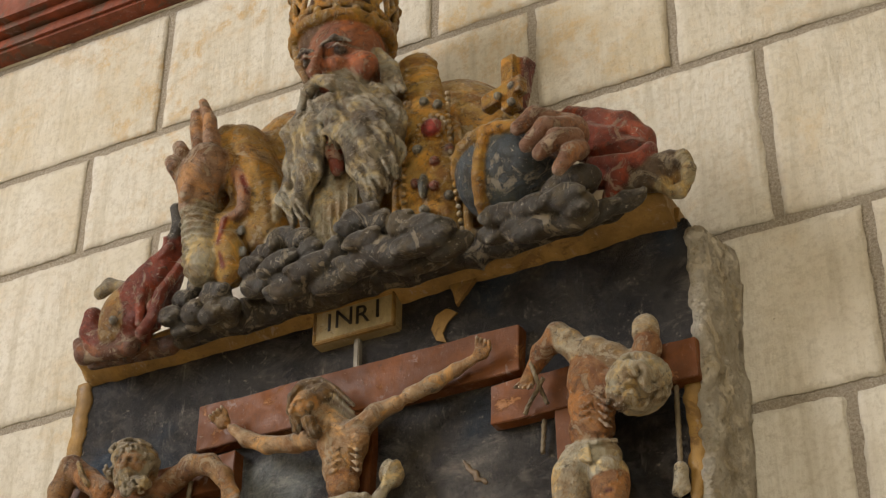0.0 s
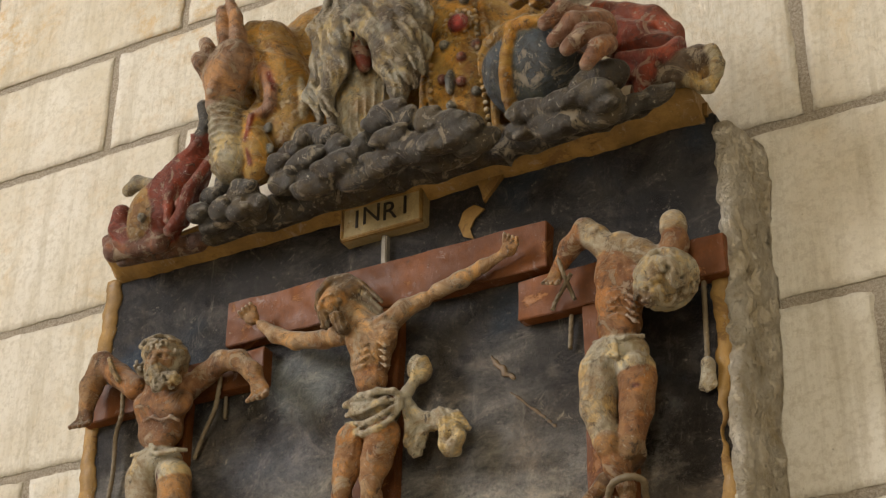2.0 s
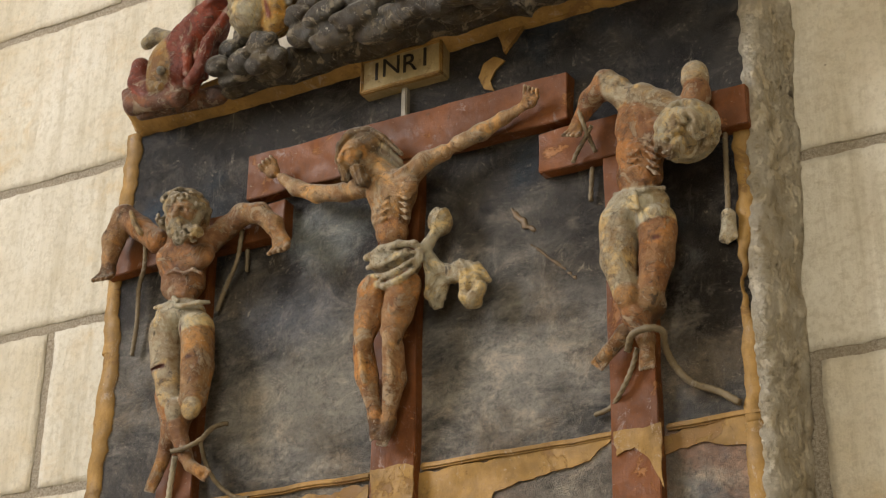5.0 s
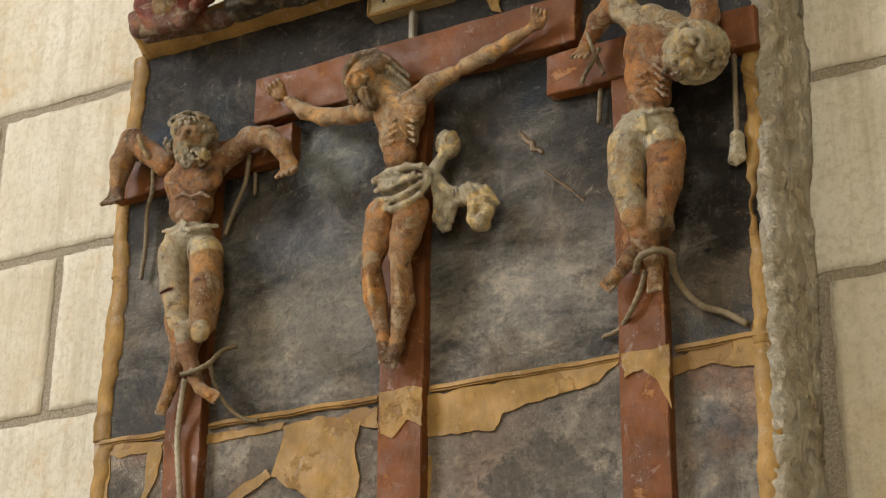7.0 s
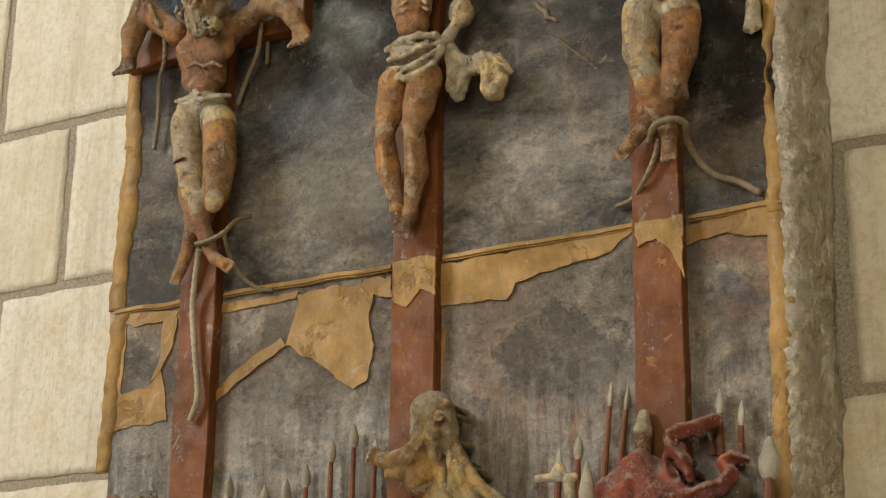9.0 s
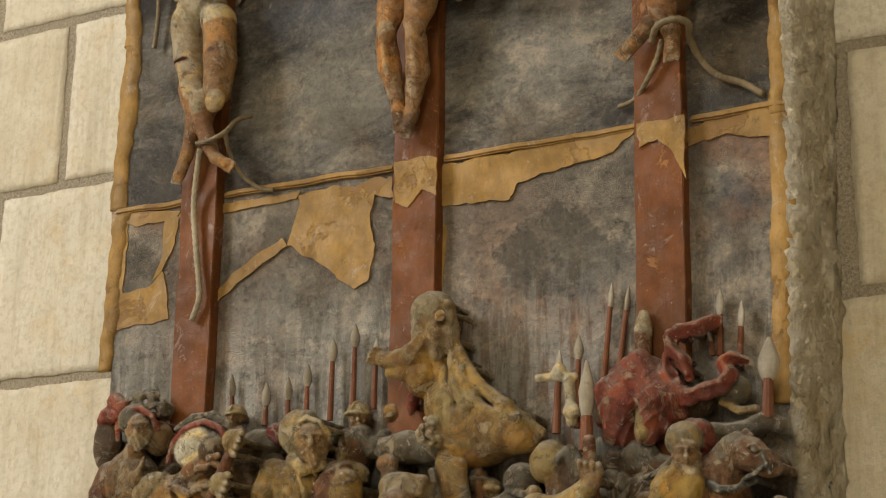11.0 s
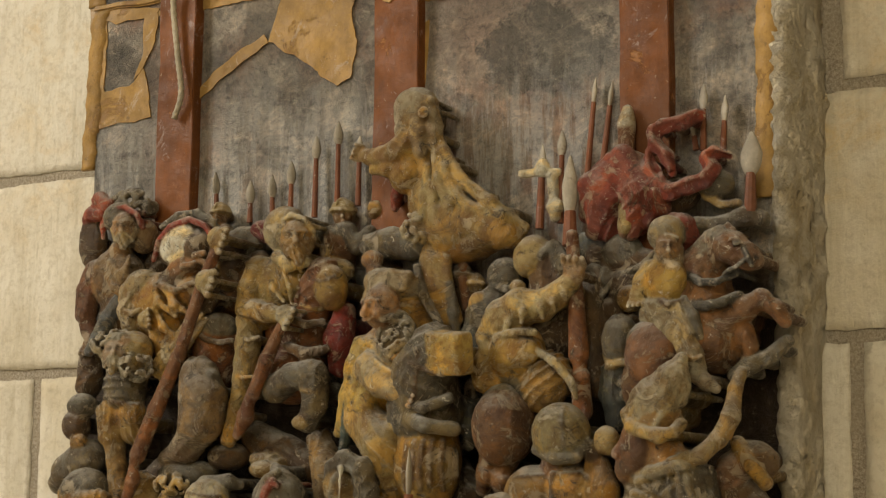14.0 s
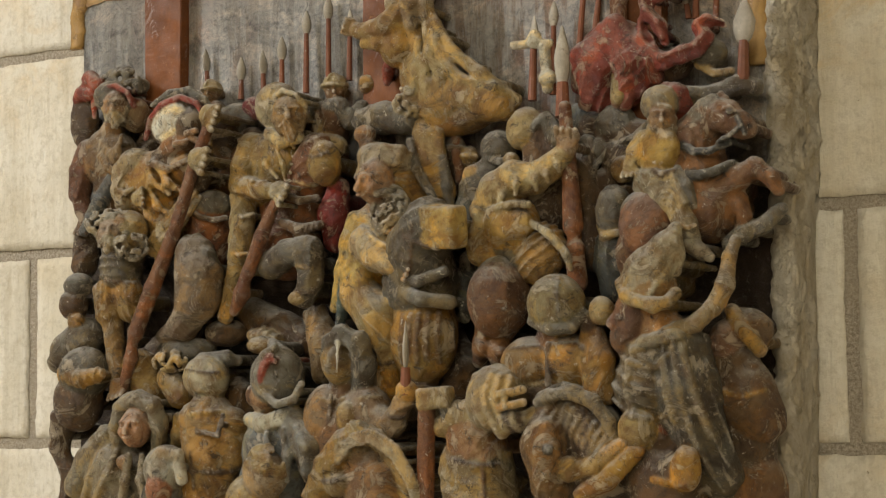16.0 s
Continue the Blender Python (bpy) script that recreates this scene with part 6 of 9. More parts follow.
c.limb((0.309, -0.150, 2.109), (0.368, -0.150, 2.107), 0.007, 0.006, LINEN, flat=0.7).ball((0.343, -0.150, 2.115), (0.012, 0.009, 0.014), LINEN)
c.limb((0.359, -0.150, 2.098), (0.366, -0.155, 2.039), 0.009, 0.008, LINEN).ball((0.368, -0.160, 2.054), (0.014, 0.01, 0.012), LINEN)
tagged(c.root().skin("lance_crossbar"), "pale chipped crossbar of a carved lance", "lance", CROWD)
c = Clay(0.003, 0.004, 32)
c.limb((0.481, -0.170, 2.007), (0.474, -0.145, 2.170), 0.010, 0.013, MAHOG).limb((0.475, -0.148, 2.166), (0.475, -0.145, 2.188), 0.013, 0.008, LINEN)
c.limb((0.484, -0.175, 2.014), (0.483, -0.170, 2.075), 0.011, 0.012, SAND)
tagged(c.skin("flag_staff"), "thick carved flag staff with white tip", "lance", CROWD)


def kneeling():
    c = carving(0.0023, 0.0038, 40)
    gown, veil = (0.27, 0.17, 0.055), (0.27, 0.21, 0.13)
    c.ball((0.147, -0.180, 2.221), (0.036, 0.030, 0.030), veil).ball((0.149, -0.182, 2.203), (0.026, 0.024, 0.020), (0.19, 0.115, 0.04))
    c.chain([(0.117, -0.186, 2.203), (0.128, -0.194, 2.226), (0.157, -0.200, 2.235), (0.180, -0.196, 2.225), (0.183, -0.184, 2.199)], 0.0055, veil, k=0.004)
    c.ball((0.174, -0.206, 2.205), (0.009, 0.004, 0.009), (0.42, 0.25, 0.05), k=0.001)
    c.limb((0.139, -0.172, 2.193), (0.141, -0.168, 2.174), 0.020, 0.028, gown)
    for pts in (((0.178, -0.186, 2.206), (0.181, -0.184, 2.184), (0.178, -0.184, 2.160)), ((0.126, -0.188, 2.206), (0.129, -0.188, 2.185), (0.140, -0.190, 2.166)), ((0.157, -0.196, 2.194), (0.158, -0.194, 2.176), (0.162, -0.194, 2.149))):
        c.chain(pts, [0.010, 0.012, 0.010], veil, k=0.008)
    c.ball((0.140, -0.166, 2.159), (0.034, 0.032, 0.034), gown).ball((0.151, -0.164, 2.123), (0.034, 0.032, 0.040), gown).ball((0.166, -0.166, 2.078), (0.036, 0.034, 0.046), gown)
    c.chain([(0.139, -0.188, 2.170), (0.122, -0.196, 2.150), (0.098, -0.192, 2.146), (0.066, -0.182, 2.151)], [0.019, 0.019, 0.017, 0.013], gown, k=0.006)
    c.chain([(0.129, -0.198, 2.138), (0.107, -0.196, 2.127), (0.077, -0.186, 2.130)], [0.010, 0.012, 0.008], (0.33, 0.20, 0.05), k=0.005)
    fingers(c, (0.057, -0.178, 2.156), (-0.8, 0, 0.3), 0.012, (0.30, 0.19, 0.09))
    c.ball((0.132, -0.180, 2.126), (0.030, 0.028, 0.038), (0.30, 0.18, 0.045))
    for pts, r in ((((0.175, -0.176, 2.186), (0.195, -0.180, 2.149), (0.226, -0.184, 2.102), (0.272, -0.182, 2.065), (0.321, -0.160, 2.028)), (0.006, 0.0085, 0.0095, 0.010, 0.006)), (((0.175, -0.186, 2.167), (0.202, -0.192, 2.118), (0.224, -0.194, 2.077), (0.249, -0.192, 2.055), (0.293, -0.184, 2.043), (0.318, -0.160, 2.021)), (0.005, 0.008, 0.009, 0.009, 0.008, 0.005)),
                   (((0.184, -0.192, 2.142), (0.194, -0.196, 2.105), (0.212, -0.196, 2.061), (0.224, -0.186, 2.016)), (0.004, 0.0075, 0.0075, 0.005)), (((0.172, -0.190, 2.125), (0.173, -0.196, 2.081), (0.166, -0.192, 2.044)), (0.004, 0.0075, 0.006)), (((0.183, -0.196, 2.097), (0.190, -0.198, 2.054), (0.185, -0.188, 2.014)), (0.005, 0.008, 0.006)), (((0.242, -0.196, 2.040), (0.263, -0.196, 2.024), (0.291, -0.184, 2.011)), (0.004, 0.006, 0.004))):
        c.chain(pts, r, (0.32, 0.23, 0.10), k=0.007)
    c.ball((0.253, -0.168, 2.034), (0.070, 0.034, 0.030), gown, (0, 22, 0)).ball((0.203, -0.168, 2.037), (0.046, 0.036, 0.048), gown).ball((0.223, -0.160, 2.007), (0.070, 0.030, 0.024), (0.20, 0.11, 0.03), (0, -8, 0))
    c.chain([(0.101, -0.150, 2.115), (0.097, -0.150, 2.094), (0.093, -0.148, 2.077)], [0.008, 0.010, 0.007], REDCLOTH, k=0.003)
    c.chain([(0.060, -0.160, 2.019), (0.101, -0.170, 2.018), (0.148, -0.175, 2.009)], [0.020, 0.024, 0.022], PEWTER, k=0.008, fold=(0.002, 0.02, (1, 0, 1)))
    c.ball((0.155, -0.180, 2.036), (0.024, 0.022, 0.018), (0.30, 0.24, 0.15)).curls((0.156, -0.182, 2.034), (0.024, 0.022, 0.02), 18, 0.009, (0.30, 0.24, 0.15), 140)
    return done(c, "kneeling carved woman in a worn gold-brown cloak embracing the cross")


def banners():
    c = carving(0.0023, 0.0038, 41)
    # lit is the same red paled: painted-in light on alternate folds and ridges.
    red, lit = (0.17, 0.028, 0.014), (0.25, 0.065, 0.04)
    c.ball((0.469, -0.148, 2.064), (0.064, 0.022, 0.066), red)
    for u, end in enumerate(((0.418, -0.160, 2.037), (0.430, -0.164, 2.011), (0.448, -0.160, 2.008), (0.490, -0.166, 2.006), (0.513, -0.164, 2.023), (0.534, -0.158, 2.040))):
        mid = ((0.428, -0.174, 2.077), (0.448, -0.182, 2.066), (0.464, -0.180, 2.059), (0.497, -0.182, 2.059), (0.512, -0.176, 2.062), (0.527, -0.168, 2.060))[u]
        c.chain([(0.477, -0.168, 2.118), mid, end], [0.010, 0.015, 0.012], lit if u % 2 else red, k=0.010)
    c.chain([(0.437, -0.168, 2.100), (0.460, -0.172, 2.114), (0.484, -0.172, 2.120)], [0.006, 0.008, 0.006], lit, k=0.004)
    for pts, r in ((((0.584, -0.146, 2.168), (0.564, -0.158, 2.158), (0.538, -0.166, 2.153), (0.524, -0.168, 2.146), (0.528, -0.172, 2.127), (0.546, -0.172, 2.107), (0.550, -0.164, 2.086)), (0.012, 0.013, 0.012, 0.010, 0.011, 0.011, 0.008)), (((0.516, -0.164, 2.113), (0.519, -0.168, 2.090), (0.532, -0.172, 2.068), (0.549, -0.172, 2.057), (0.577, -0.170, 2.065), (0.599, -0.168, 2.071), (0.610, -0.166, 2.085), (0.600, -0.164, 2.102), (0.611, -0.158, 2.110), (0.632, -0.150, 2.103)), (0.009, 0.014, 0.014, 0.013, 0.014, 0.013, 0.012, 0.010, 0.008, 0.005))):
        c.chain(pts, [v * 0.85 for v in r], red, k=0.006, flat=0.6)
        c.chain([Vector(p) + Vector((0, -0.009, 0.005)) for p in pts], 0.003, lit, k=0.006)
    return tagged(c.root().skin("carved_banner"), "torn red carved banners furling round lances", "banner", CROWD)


kneeling(), banners()


def soldier(label, head, r, chest, waist, wide, coat, hat, seed, beard=None, lean=0.0, brim=True, skin=(0.27, 0.155, 0.07)):
    """Head, helmet and trunk of a carved soldier; arms and gear are added by the caller."""
    c = carving(0.0024, 0.0042, seed)
    face(c, head, r, skin, hat, beard, -0.1, seed, lean, hairy=False)
    helmet(c, head, r * 1.05, hat, brim)
    neck = Vector(head) + Vector((0, 0.02, -r * 1.1))
    c.limb(neck, chest, r * 0.55, wide * 0.7, coat)
    drape(c, [chest, Vector(chest).lerp(Vector(waist), 0.5), waist], [wide, wide * 0.95, wide * 0.8], coat, 0.0018, 0.018, (1, 0, 0.4))
    a, b = Vector(chest), Vector(waist)
    side = Vector((1, 0, 0))
    for p, w, r in ((b, wide * 0.86, 0.0042), (a + Vector((0, 0, wide * 0.75)), r * 0.75, 0.0045)):
        c.chain([p + side * w * math.cos(t) - Vector((0, w * 0.98 * math.sin(t), 0)) for t in [0.1 + 0.49 * i for i in range(7)]], r, tuple(v * 0.5 for v in coat), k=0.002)
    for i in range(4):
        c.ball(a.lerp(b, 0.15 + 0.22 * i) - Vector((0, wide * 1.0, 0)), 0.0035, SAND, k=0.001)
    return c


# far left soldier with red-edged cap and plume
c = carving(0.0023, 0.0038, 51)
face(c, (-0.395, -0.192, 2.075), 0.025, (0.24, 0.14, 0.07), PEWTER, HAIR, -0.1, 51, 0.45, False)
c.ball((-0.416, -0.180, 2.095), (0.030, 0.026, 0.026), PEWTER, k=0.002)
c.chain([(-0.441, -0.190, 2.064), (-0.440, -0.194, 2.086), (-0.422, -0.196, 2.105), (-0.392, -0.196, 2.110), (-0.371, -0.192, 2.095), (-0.364, -0.186, 2.077)], 0.0048, (0.26, 0.045, 0.02), k=0.0015)
c.chain([(-0.455, -0.168, 2.122), (-0.477, -0.160, 2.134), (-0.486, -0.160, 2.124)], [0.012, 0.014, 0.008], (0.28, 0.07, 0.04), k=0.003).chain([(-0.471, -0.164, 2.107), (-0.494, -0.160, 2.111), (-0.507, -0.156, 2.103)], [0.011, 0.013, 0.009], (0.24, 0.05, 0.03), k=0.003)
c.curls((-0.413, -0.150, 2.120), (0.045, 0.02, 0.022), 22, 0.012, PEWTER, 151)
c.ball((-0.501, -0.145, 2.067), (0.026, 0.02, 0.05), UMBER).ball((-0.376, -0.165, 2.063), (0.026, 0.022, 0.028), (0.22, 0.14, 0.07))
c.limb((-0.414, -0.176, 2.046), (-0.427, -0.166, 2.030), 0.018, 0.024, (0.20, 0.12, 0.06))
c.ball((-0.430, -0.164, 1.997), (0.052, 0.034, 0.052), (0.16, 0.095, 0.04), (0, 10, 0)).ball((-0.421, -0.160, 1.946), (0.040, 0.032, 0.050), UMBER)
for pts in (((-0.423, -0.194, 2.021), (-0.399, -0.200, 1.996), (-0.367, -0.196, 1.987)), ((-0.432, -0.194, 2.005), (-0.406, -0.200, 1.975), (-0.375, -0.194, 1.962)), ((-0.383, -0.192, 2.028), (-0.387, -0.200, 2.001), (-0.397, -0.196, 1.968))):
    c.chain(pts, [0.003, 0.005, 0.003], (0.24, 0.15, 0.065), k=0.010)
c.chain([(-0.469, -0.168, 2.009), (-0.480, -0.174, 1.976), (-0.483, -0.176, 1.939), (-0.473, -0.176, 1.905)], [0.023, 0.022, 0.018, 0.013], (0.13, 0.055, 0.025))
fingers(c, (-0.470, -0.176, 1.891), (0, 0, -1), 0.014, BROWN)
c.chain([(-0.405, -0.186, 1.956), (-0.424, -0.192, 1.927), (-0.444, -0.190, 1.899), (-0.464, -0.186, 1.876)], [0.013, 0.014, 0.012, 0.009], (0.115, 0.12, 0.125), k=0.003)
done(c, "carved soldier in dark brown with red-rimmed cap and plume")

# pole bearer, the front of the head broken away
c = carving(0.0023, 0.0038, 52)
c.ball((-0.248, -0.190, 2.033), (0.028, 0.026, 0.030), UMBER).ball((-0.268, -0.192, 2.002), (0.036, 0.024, 0.020), (0.17, 0.085, 0.035), (0, -20, 0))
c.ball((-0.280, -0.196, 2.042), (0.043, 0.018, 0.033), UMBER, (0, -38, 0), k=0.002).ball((-0.275, -0.206, 2.039), (0.036, 0.012, 0.028), (0.58, 0.53, 0.43), (0, -38, 0), k=0.001)
c.chain([(-0.323, -0.205, 2.016), (-0.310, -0.210, 2.045), (-0.286, -0.212, 2.066), (-0.252, -0.210, 2.076), (-0.225, -0.204, 2.065), (-0.211, -0.196, 2.044)], [0.004, 0.005, 0.0055, 0.0055, 0.005, 0.004], (0.24, 0.035, 0.02), k=0.0015)
c.chain([(-0.315, -0.196, 2.071), (-0.283, -0.196, 2.086), (-0.245, -0.194, 2.087), (-0.218, -0.190, 2.070), (-0.206, -0.186, 2.054)], [0.005, 0.007, 0.008, 0.007, 0.005], PEWTER, k=0.002)
for a in (((-0.235, -0.214, 2.016), (-0.219, -0.212, 2.019)), ((-0.255, -0.217, 2.000), (-0.235, -0.217, 2.002)), ((-0.227, -0.210, 2.007), (-0.217, -0.206, 2.003))):
    c.chain(a, 0.0055, (0.20, 0.11, 0.05), k=0.003)
c.limb((-0.277, -0.186, 1.994), (-0.296, -0.178, 1.977), 0.026, 0.032, UMBER)
c.chain([(-0.301, -0.212, 1.973), (-0.265, -0.218, 1.961), (-0.234, -0.210, 1.974)], 0.0055, (0.20, 0.12, 0.05), k=0.003)
c.ball((-0.329, -0.172, 1.943), (0.066, 0.040, 0.058), (0.32, 0.165, 0.03), (0, 10, 0)).ball((-0.302, -0.170, 1.891), (0.040, 0.034, 0.045), (0.27, 0.145, 0.03))
c.ball((-0.360, -0.188, 1.980), (0.030, 0.026, 0.024), (0.34, 0.26, 0.14), (0, -25, 0)).ball((-0.255, -0.188, 1.962), (0.028, 0.026, 0.026), (0.30, 0.16, 0.035))
for pts in (((-0.319, -0.212, 1.978), (-0.301, -0.218, 1.945), (-0.266, -0.216, 1.921)), ((-0.291, -0.214, 1.967), (-0.268, -0.220, 1.939), (-0.242, -0.212, 1.924)), ((-0.311, -0.214, 1.938), (-0.291, -0.216, 1.905), (-0.263, -0.206, 1.881)), ((-0.331, -0.206, 1.922), (-0.315, -0.208, 1.893), (-0.290, -0.200, 1.865))):
    c.chain(pts, [0.003, 0.0055, 0.003], (0.38, 0.22, 0.05), k=0.010)
c.chain([(-0.375, -0.192, 1.968), (-0.377, -0.198, 1.938), (-0.368, -0.202, 1.915)], [0.021, 0.018, 0.016], (0.33, 0.24, 0.12))
c.chain([(-0.377, -0.212, 1.937), (-0.355, -0.216, 1.929), (-0.344, -0.212, 1.935)], 0.004, SAND, k=0.002)
fingers(c, (-0.330, -0.212, 1.919), (0.9, 0, 0.1), 0.014, SAND)
c.chain([(-0.247, -0.190, 1.957), (-0.224, -0.196, 1.941), (-0.206, -0.206, 1.958)], [0.019, 0.017, 0.014], UMBER)
for u in range(4):
    c.chain([Vector(p) + Vector((0.007 * u - 0.010, 0.002 * abs(u - 1), -0.005 * u)) for p in ((-0.228, -0.206, 1.931), (-0.259, -0.208, 1.892), (-0.292, -0.206, 1.863), (-0.319, -0.200, 1.840))], [0.004, 0.0055, 0.0055, 0.004], SAND, k=0.003)
done(c, "carved pole bearer in gold tunic with a broken pale face")
c = Clay(0.0028, 0.0042, 53)
c.chain([(-0.177, -0.215, 2.054), (-0.210, -0.225, 1.965), (-0.253, -0.225, 1.853)], [0.0091, 0.0099, 0.0106], MAHOG)
c.chain([(-0.253, -0.225, 1.853), (-0.292, -0.225, 1.775), (-0.327, -0.222, 1.705)], [0.0114, 0.0129, 0.0129], MAHOG, fold=(0.0012, 0.010, (1, 0, 0.4)))
c.chain([(-0.327, -0.222, 1.705), (-0.334, -0.222, 1.691), (-0.336, -0.222, 1.665), (-0.355, -0.218, 1.616)], [0.0137, 0.0076, 0.0114, 0.0084], MAHOG, k=0.003)
tagged(c.skin("carved_pole", 0.0002), "long red-brown fluted pole carved across the crowd", "pole", CROWD)
c = carving(0.0024, 0.0042, 54)
for p, w in (((-0.197, -0.232, 1.970), (1, 0, -0.3)), ((-0.181, -0.225, 2.038), (1, 0, -0.4))):
    fingers(c, p, w, 0.019, SAND)
done(c, "pair of pale carved fists gripping the pole")

# onlookers behind, with drum
c = soldier("", (-0.241, -0.140, 2.092), 0.016, (-0.218, -0.140, 2.025), (-0.213, -0.140, 1.966), 0.038, UMBER, SAND, 55, None, 0.2)
c.ball((-0.194, -0.135, 2.042), (0.04, 0.02, 0.03), PEWTER).ball((-0.213, -0.140, 1.966), (0.05, 0.03, 0.05), BROWN)
done(c, "small carved onlooker in brown behind the pole bearer")
c = carving(0.0024, 0.0042, 56)
c.ball((-0.211, -0.180, 1.906), (0.036, 0.022, 0.022), IRON).limb((-0.221, -0.170, 1.891), (-0.229, -0.165, 1.838), 0.040, 0.040, MAHOG, flat=0.7)
c.chain([(-0.240, -0.195, 1.897), (-0.218, -0.200, 1.884), (-0.192, -0.200, 1.878), (-0.172, -0.195, 1.881)], 0.0045, UMBER, k=0.002)
tagged(c.skin("carved_drum"), "brown carved drum with a grey skin and dark rim", "drum", CROWD)

# gold-coated soldier with plumed helmet
c = carving(0.0023, 0.0038, 57)
face(c, (-0.047, -0.205, 2.029), 0.030, (0.25, 0.155, 0.06), SAND, (0.20, 0.13, 0.055), -0.05, 57, 0.55, False)
c.ball((-0.077, -0.192, 2.048), (0.036, 0.032, 0.038), (0.30, 0.24, 0.14), (0, -15, 0), k=0.002)
c.chain([(-0.086, -0.206, 2.032), (-0.073, -0.216, 2.055), (-0.049, -0.220, 2.066), (-0.028, -0.214, 2.058), (-0.021, -0.200, 2.041)], 0.0042, (0.40, 0.34, 0.23), k=0.0015)
c.chain([(-0.026, -0.196, 2.045), (-0.022, -0.196, 2.027), (-0.029, -0.198, 2.010)], 0.004, LINEN, k=0.002)
c.ball((-0.133, -0.172, 2.056), (0.022, 0.018, 0.015), (0.16, 0.02, 0.014)).ball((-0.121, -0.174, 2.044), (0.020, 0.016, 0.012), (0.13, 0.018, 0.012)).ball((-0.114, -0.172, 2.065), (0.014, 0.014, 0.012), (0.18, 0.025, 0.016))
c.chain([(-0.082, -0.205, 2.005), (-0.055, -0.212, 1.990), (-0.028, -0.206, 1.994)], [0.010, 0.011, 0.009], (0.42, 0.34, 0.20), k=0.004)
c.ball((-0.090, -0.176, 1.966), (0.054, 0.036, 0.048), (0.24, 0.155, 0.045), (0, 8, 0)).ball((-0.105, -0.172, 1.928), (0.044, 0.034, 0.034), (0.22, 0.14, 0.045))
for i in range(5):
    c.ball(Vector((-0.038, -0.206, 1.979)).lerp(Vector((-0.046, -0.206, 1.929)), i / 4), 0.0032, SAND, k=0.001)
for pts in (((-0.098, -0.206, 1.984), (-0.086, -0.212, 1.957), (-0.066, -0.210, 1.935)), ((-0.064, -0.214, 1.980), (-0.052, -0.216, 1.955), (-0.052, -0.208, 1.930))):
    c.chain(pts, [0.003, 0.0045, 0.003], (0.30, 0.20, 0.06), k=0.004)
c.chain([(-0.127, -0.186, 1.988), (-0.137, -0.194, 1.958), (-0.139, -0.200, 1.931)], [0.025, 0.023, 0.020], (0.25, 0.165, 0.055))
c.chain([(-0.137, -0.202, 1.929), (-0.102, -0.212, 1.919), (-0.072, -0.220, 1.914)], [0.020, 0.016, 0.013], (0.26, 0.17, 0.055))
c.chain([(-0.117, -0.222, 1.936), (-0.101, -0.226, 1.929), (-0.107, -0.226, 1.923)], 0.0035, SAND, k=0.002)
fingers(c, (-0.053, -0.224, 1.912), (0.7, 0, -0.4), 0.016, (0.30, 0.25, 0.17))
c.chain([(-0.142, -0.190, 1.909), (-0.144, -0.192, 1.867), (-0.152, -0.190, 1.824), (-0.161, -0.188, 1.780)], [0.022, 0.020, 0.017, 0.014], (0.28, 0.20, 0.085))
c.chain([(-0.164, -0.188, 1.780), (-0.170, -0.190, 1.750), (-0.171, -0.196, 1.728)], [0.014, 0.012, 0.013], TAN)
c.chain([(-0.153, -0.204, 1.886), (-0.127, -0.214, 1.878), (-0.113, -0.206, 1.883)], 0.0035, SAND, k=0.002).chain([(-0.159, -0.202, 1.827), (-0.139, -0.208, 1.820), (-0.127, -0.202, 1.823)], 0.0035, TAN, k=0.002)
done(c, "carved horseman in gold coat and plumed helmet gripping a staff")
c = Clay(0.0028, 0.0042, 58)
c.chain([(-0.061, -0.215, 1.904), (-0.092, -0.215, 1.845), (-0.117, -0.212, 1.794)], [0.0080, 0.0112, 0.0104], MAHOG)
c.chain([(-0.117, -0.212, 1.794), (-0.124, -0.212, 1.786), (-0.131, -0.210, 1.761), (-0.149, -0.205, 1.734)], [0.0104, 0.0080, 0.0136, 0.0080], MAHOG, k=0.003)
tagged(c.skin("carved_pole", 0.0002), "turned red-brown staff carved in a horseman's hand", "pole", CROWD)

# horse of the gold-coated soldier
c = carving(0.0024, 0.0042, 59)
c.ball((-0.073, -0.155, 1.892), (0.058, 0.04, 0.085), MAHOG).ball((-0.080, -0.160, 1.831), (0.05, 0.04, 0.05), MAHOG)
c.chain([(-0.041, -0.170, 1.924), (-0.016, -0.185, 1.960), (-0.008, -0.190, 1.978)], [0.034, 0.030, 0.026], MAHOG)
c.ball((0.014, -0.200, 1.952), (0.026, 0.024, 0.035), OLIVE)
c.chain([(-0.059, -0.205, 1.909), (-0.025, -0.210, 1.897), (0.002, -0.205, 1.900)], 0.006, UMBER, k=0.002)
c.chain([(-0.059, -0.205, 1.866), (-0.024, -0.212, 1.852), (0.007, -0.205, 1.858)], [0.008, 0.010, 0.008], UMBER, k=0.002, fold=(0.002, 0.008, (1, 0, 0)))
c.chain([(-0.091, -0.190, 1.803), (-0.046, -0.210, 1.819), (-0.007, -0.215, 1.819), (-0.005, -0.210, 1.781), (-0.019, -0.205, 1.748)], [0.022, 0.021, 0.024, 0.021, 0.015], PEWTER)
c.ball((-0.026, -0.210, 1.750), (0.018, 0.016, 0.012), SAND)
c.chain([(0.023, -0.175, 1.915), (0.016, -0.180, 1.876), (0.015, -0.175, 1.834)], [0.018, 0.024, 0.016], (0.17, 0.016, 0.010))
seam(c, [(-0.006, -0.215, 1.964), (0.014, -0.220, 1.954), (0.029, -0.215, 1.966)], UMBER)
seam(c, [(-0.037, -0.200, 1.929), (-0.009, -0.212, 1.918), (0.007, -0.205, 1.928)], SAND)
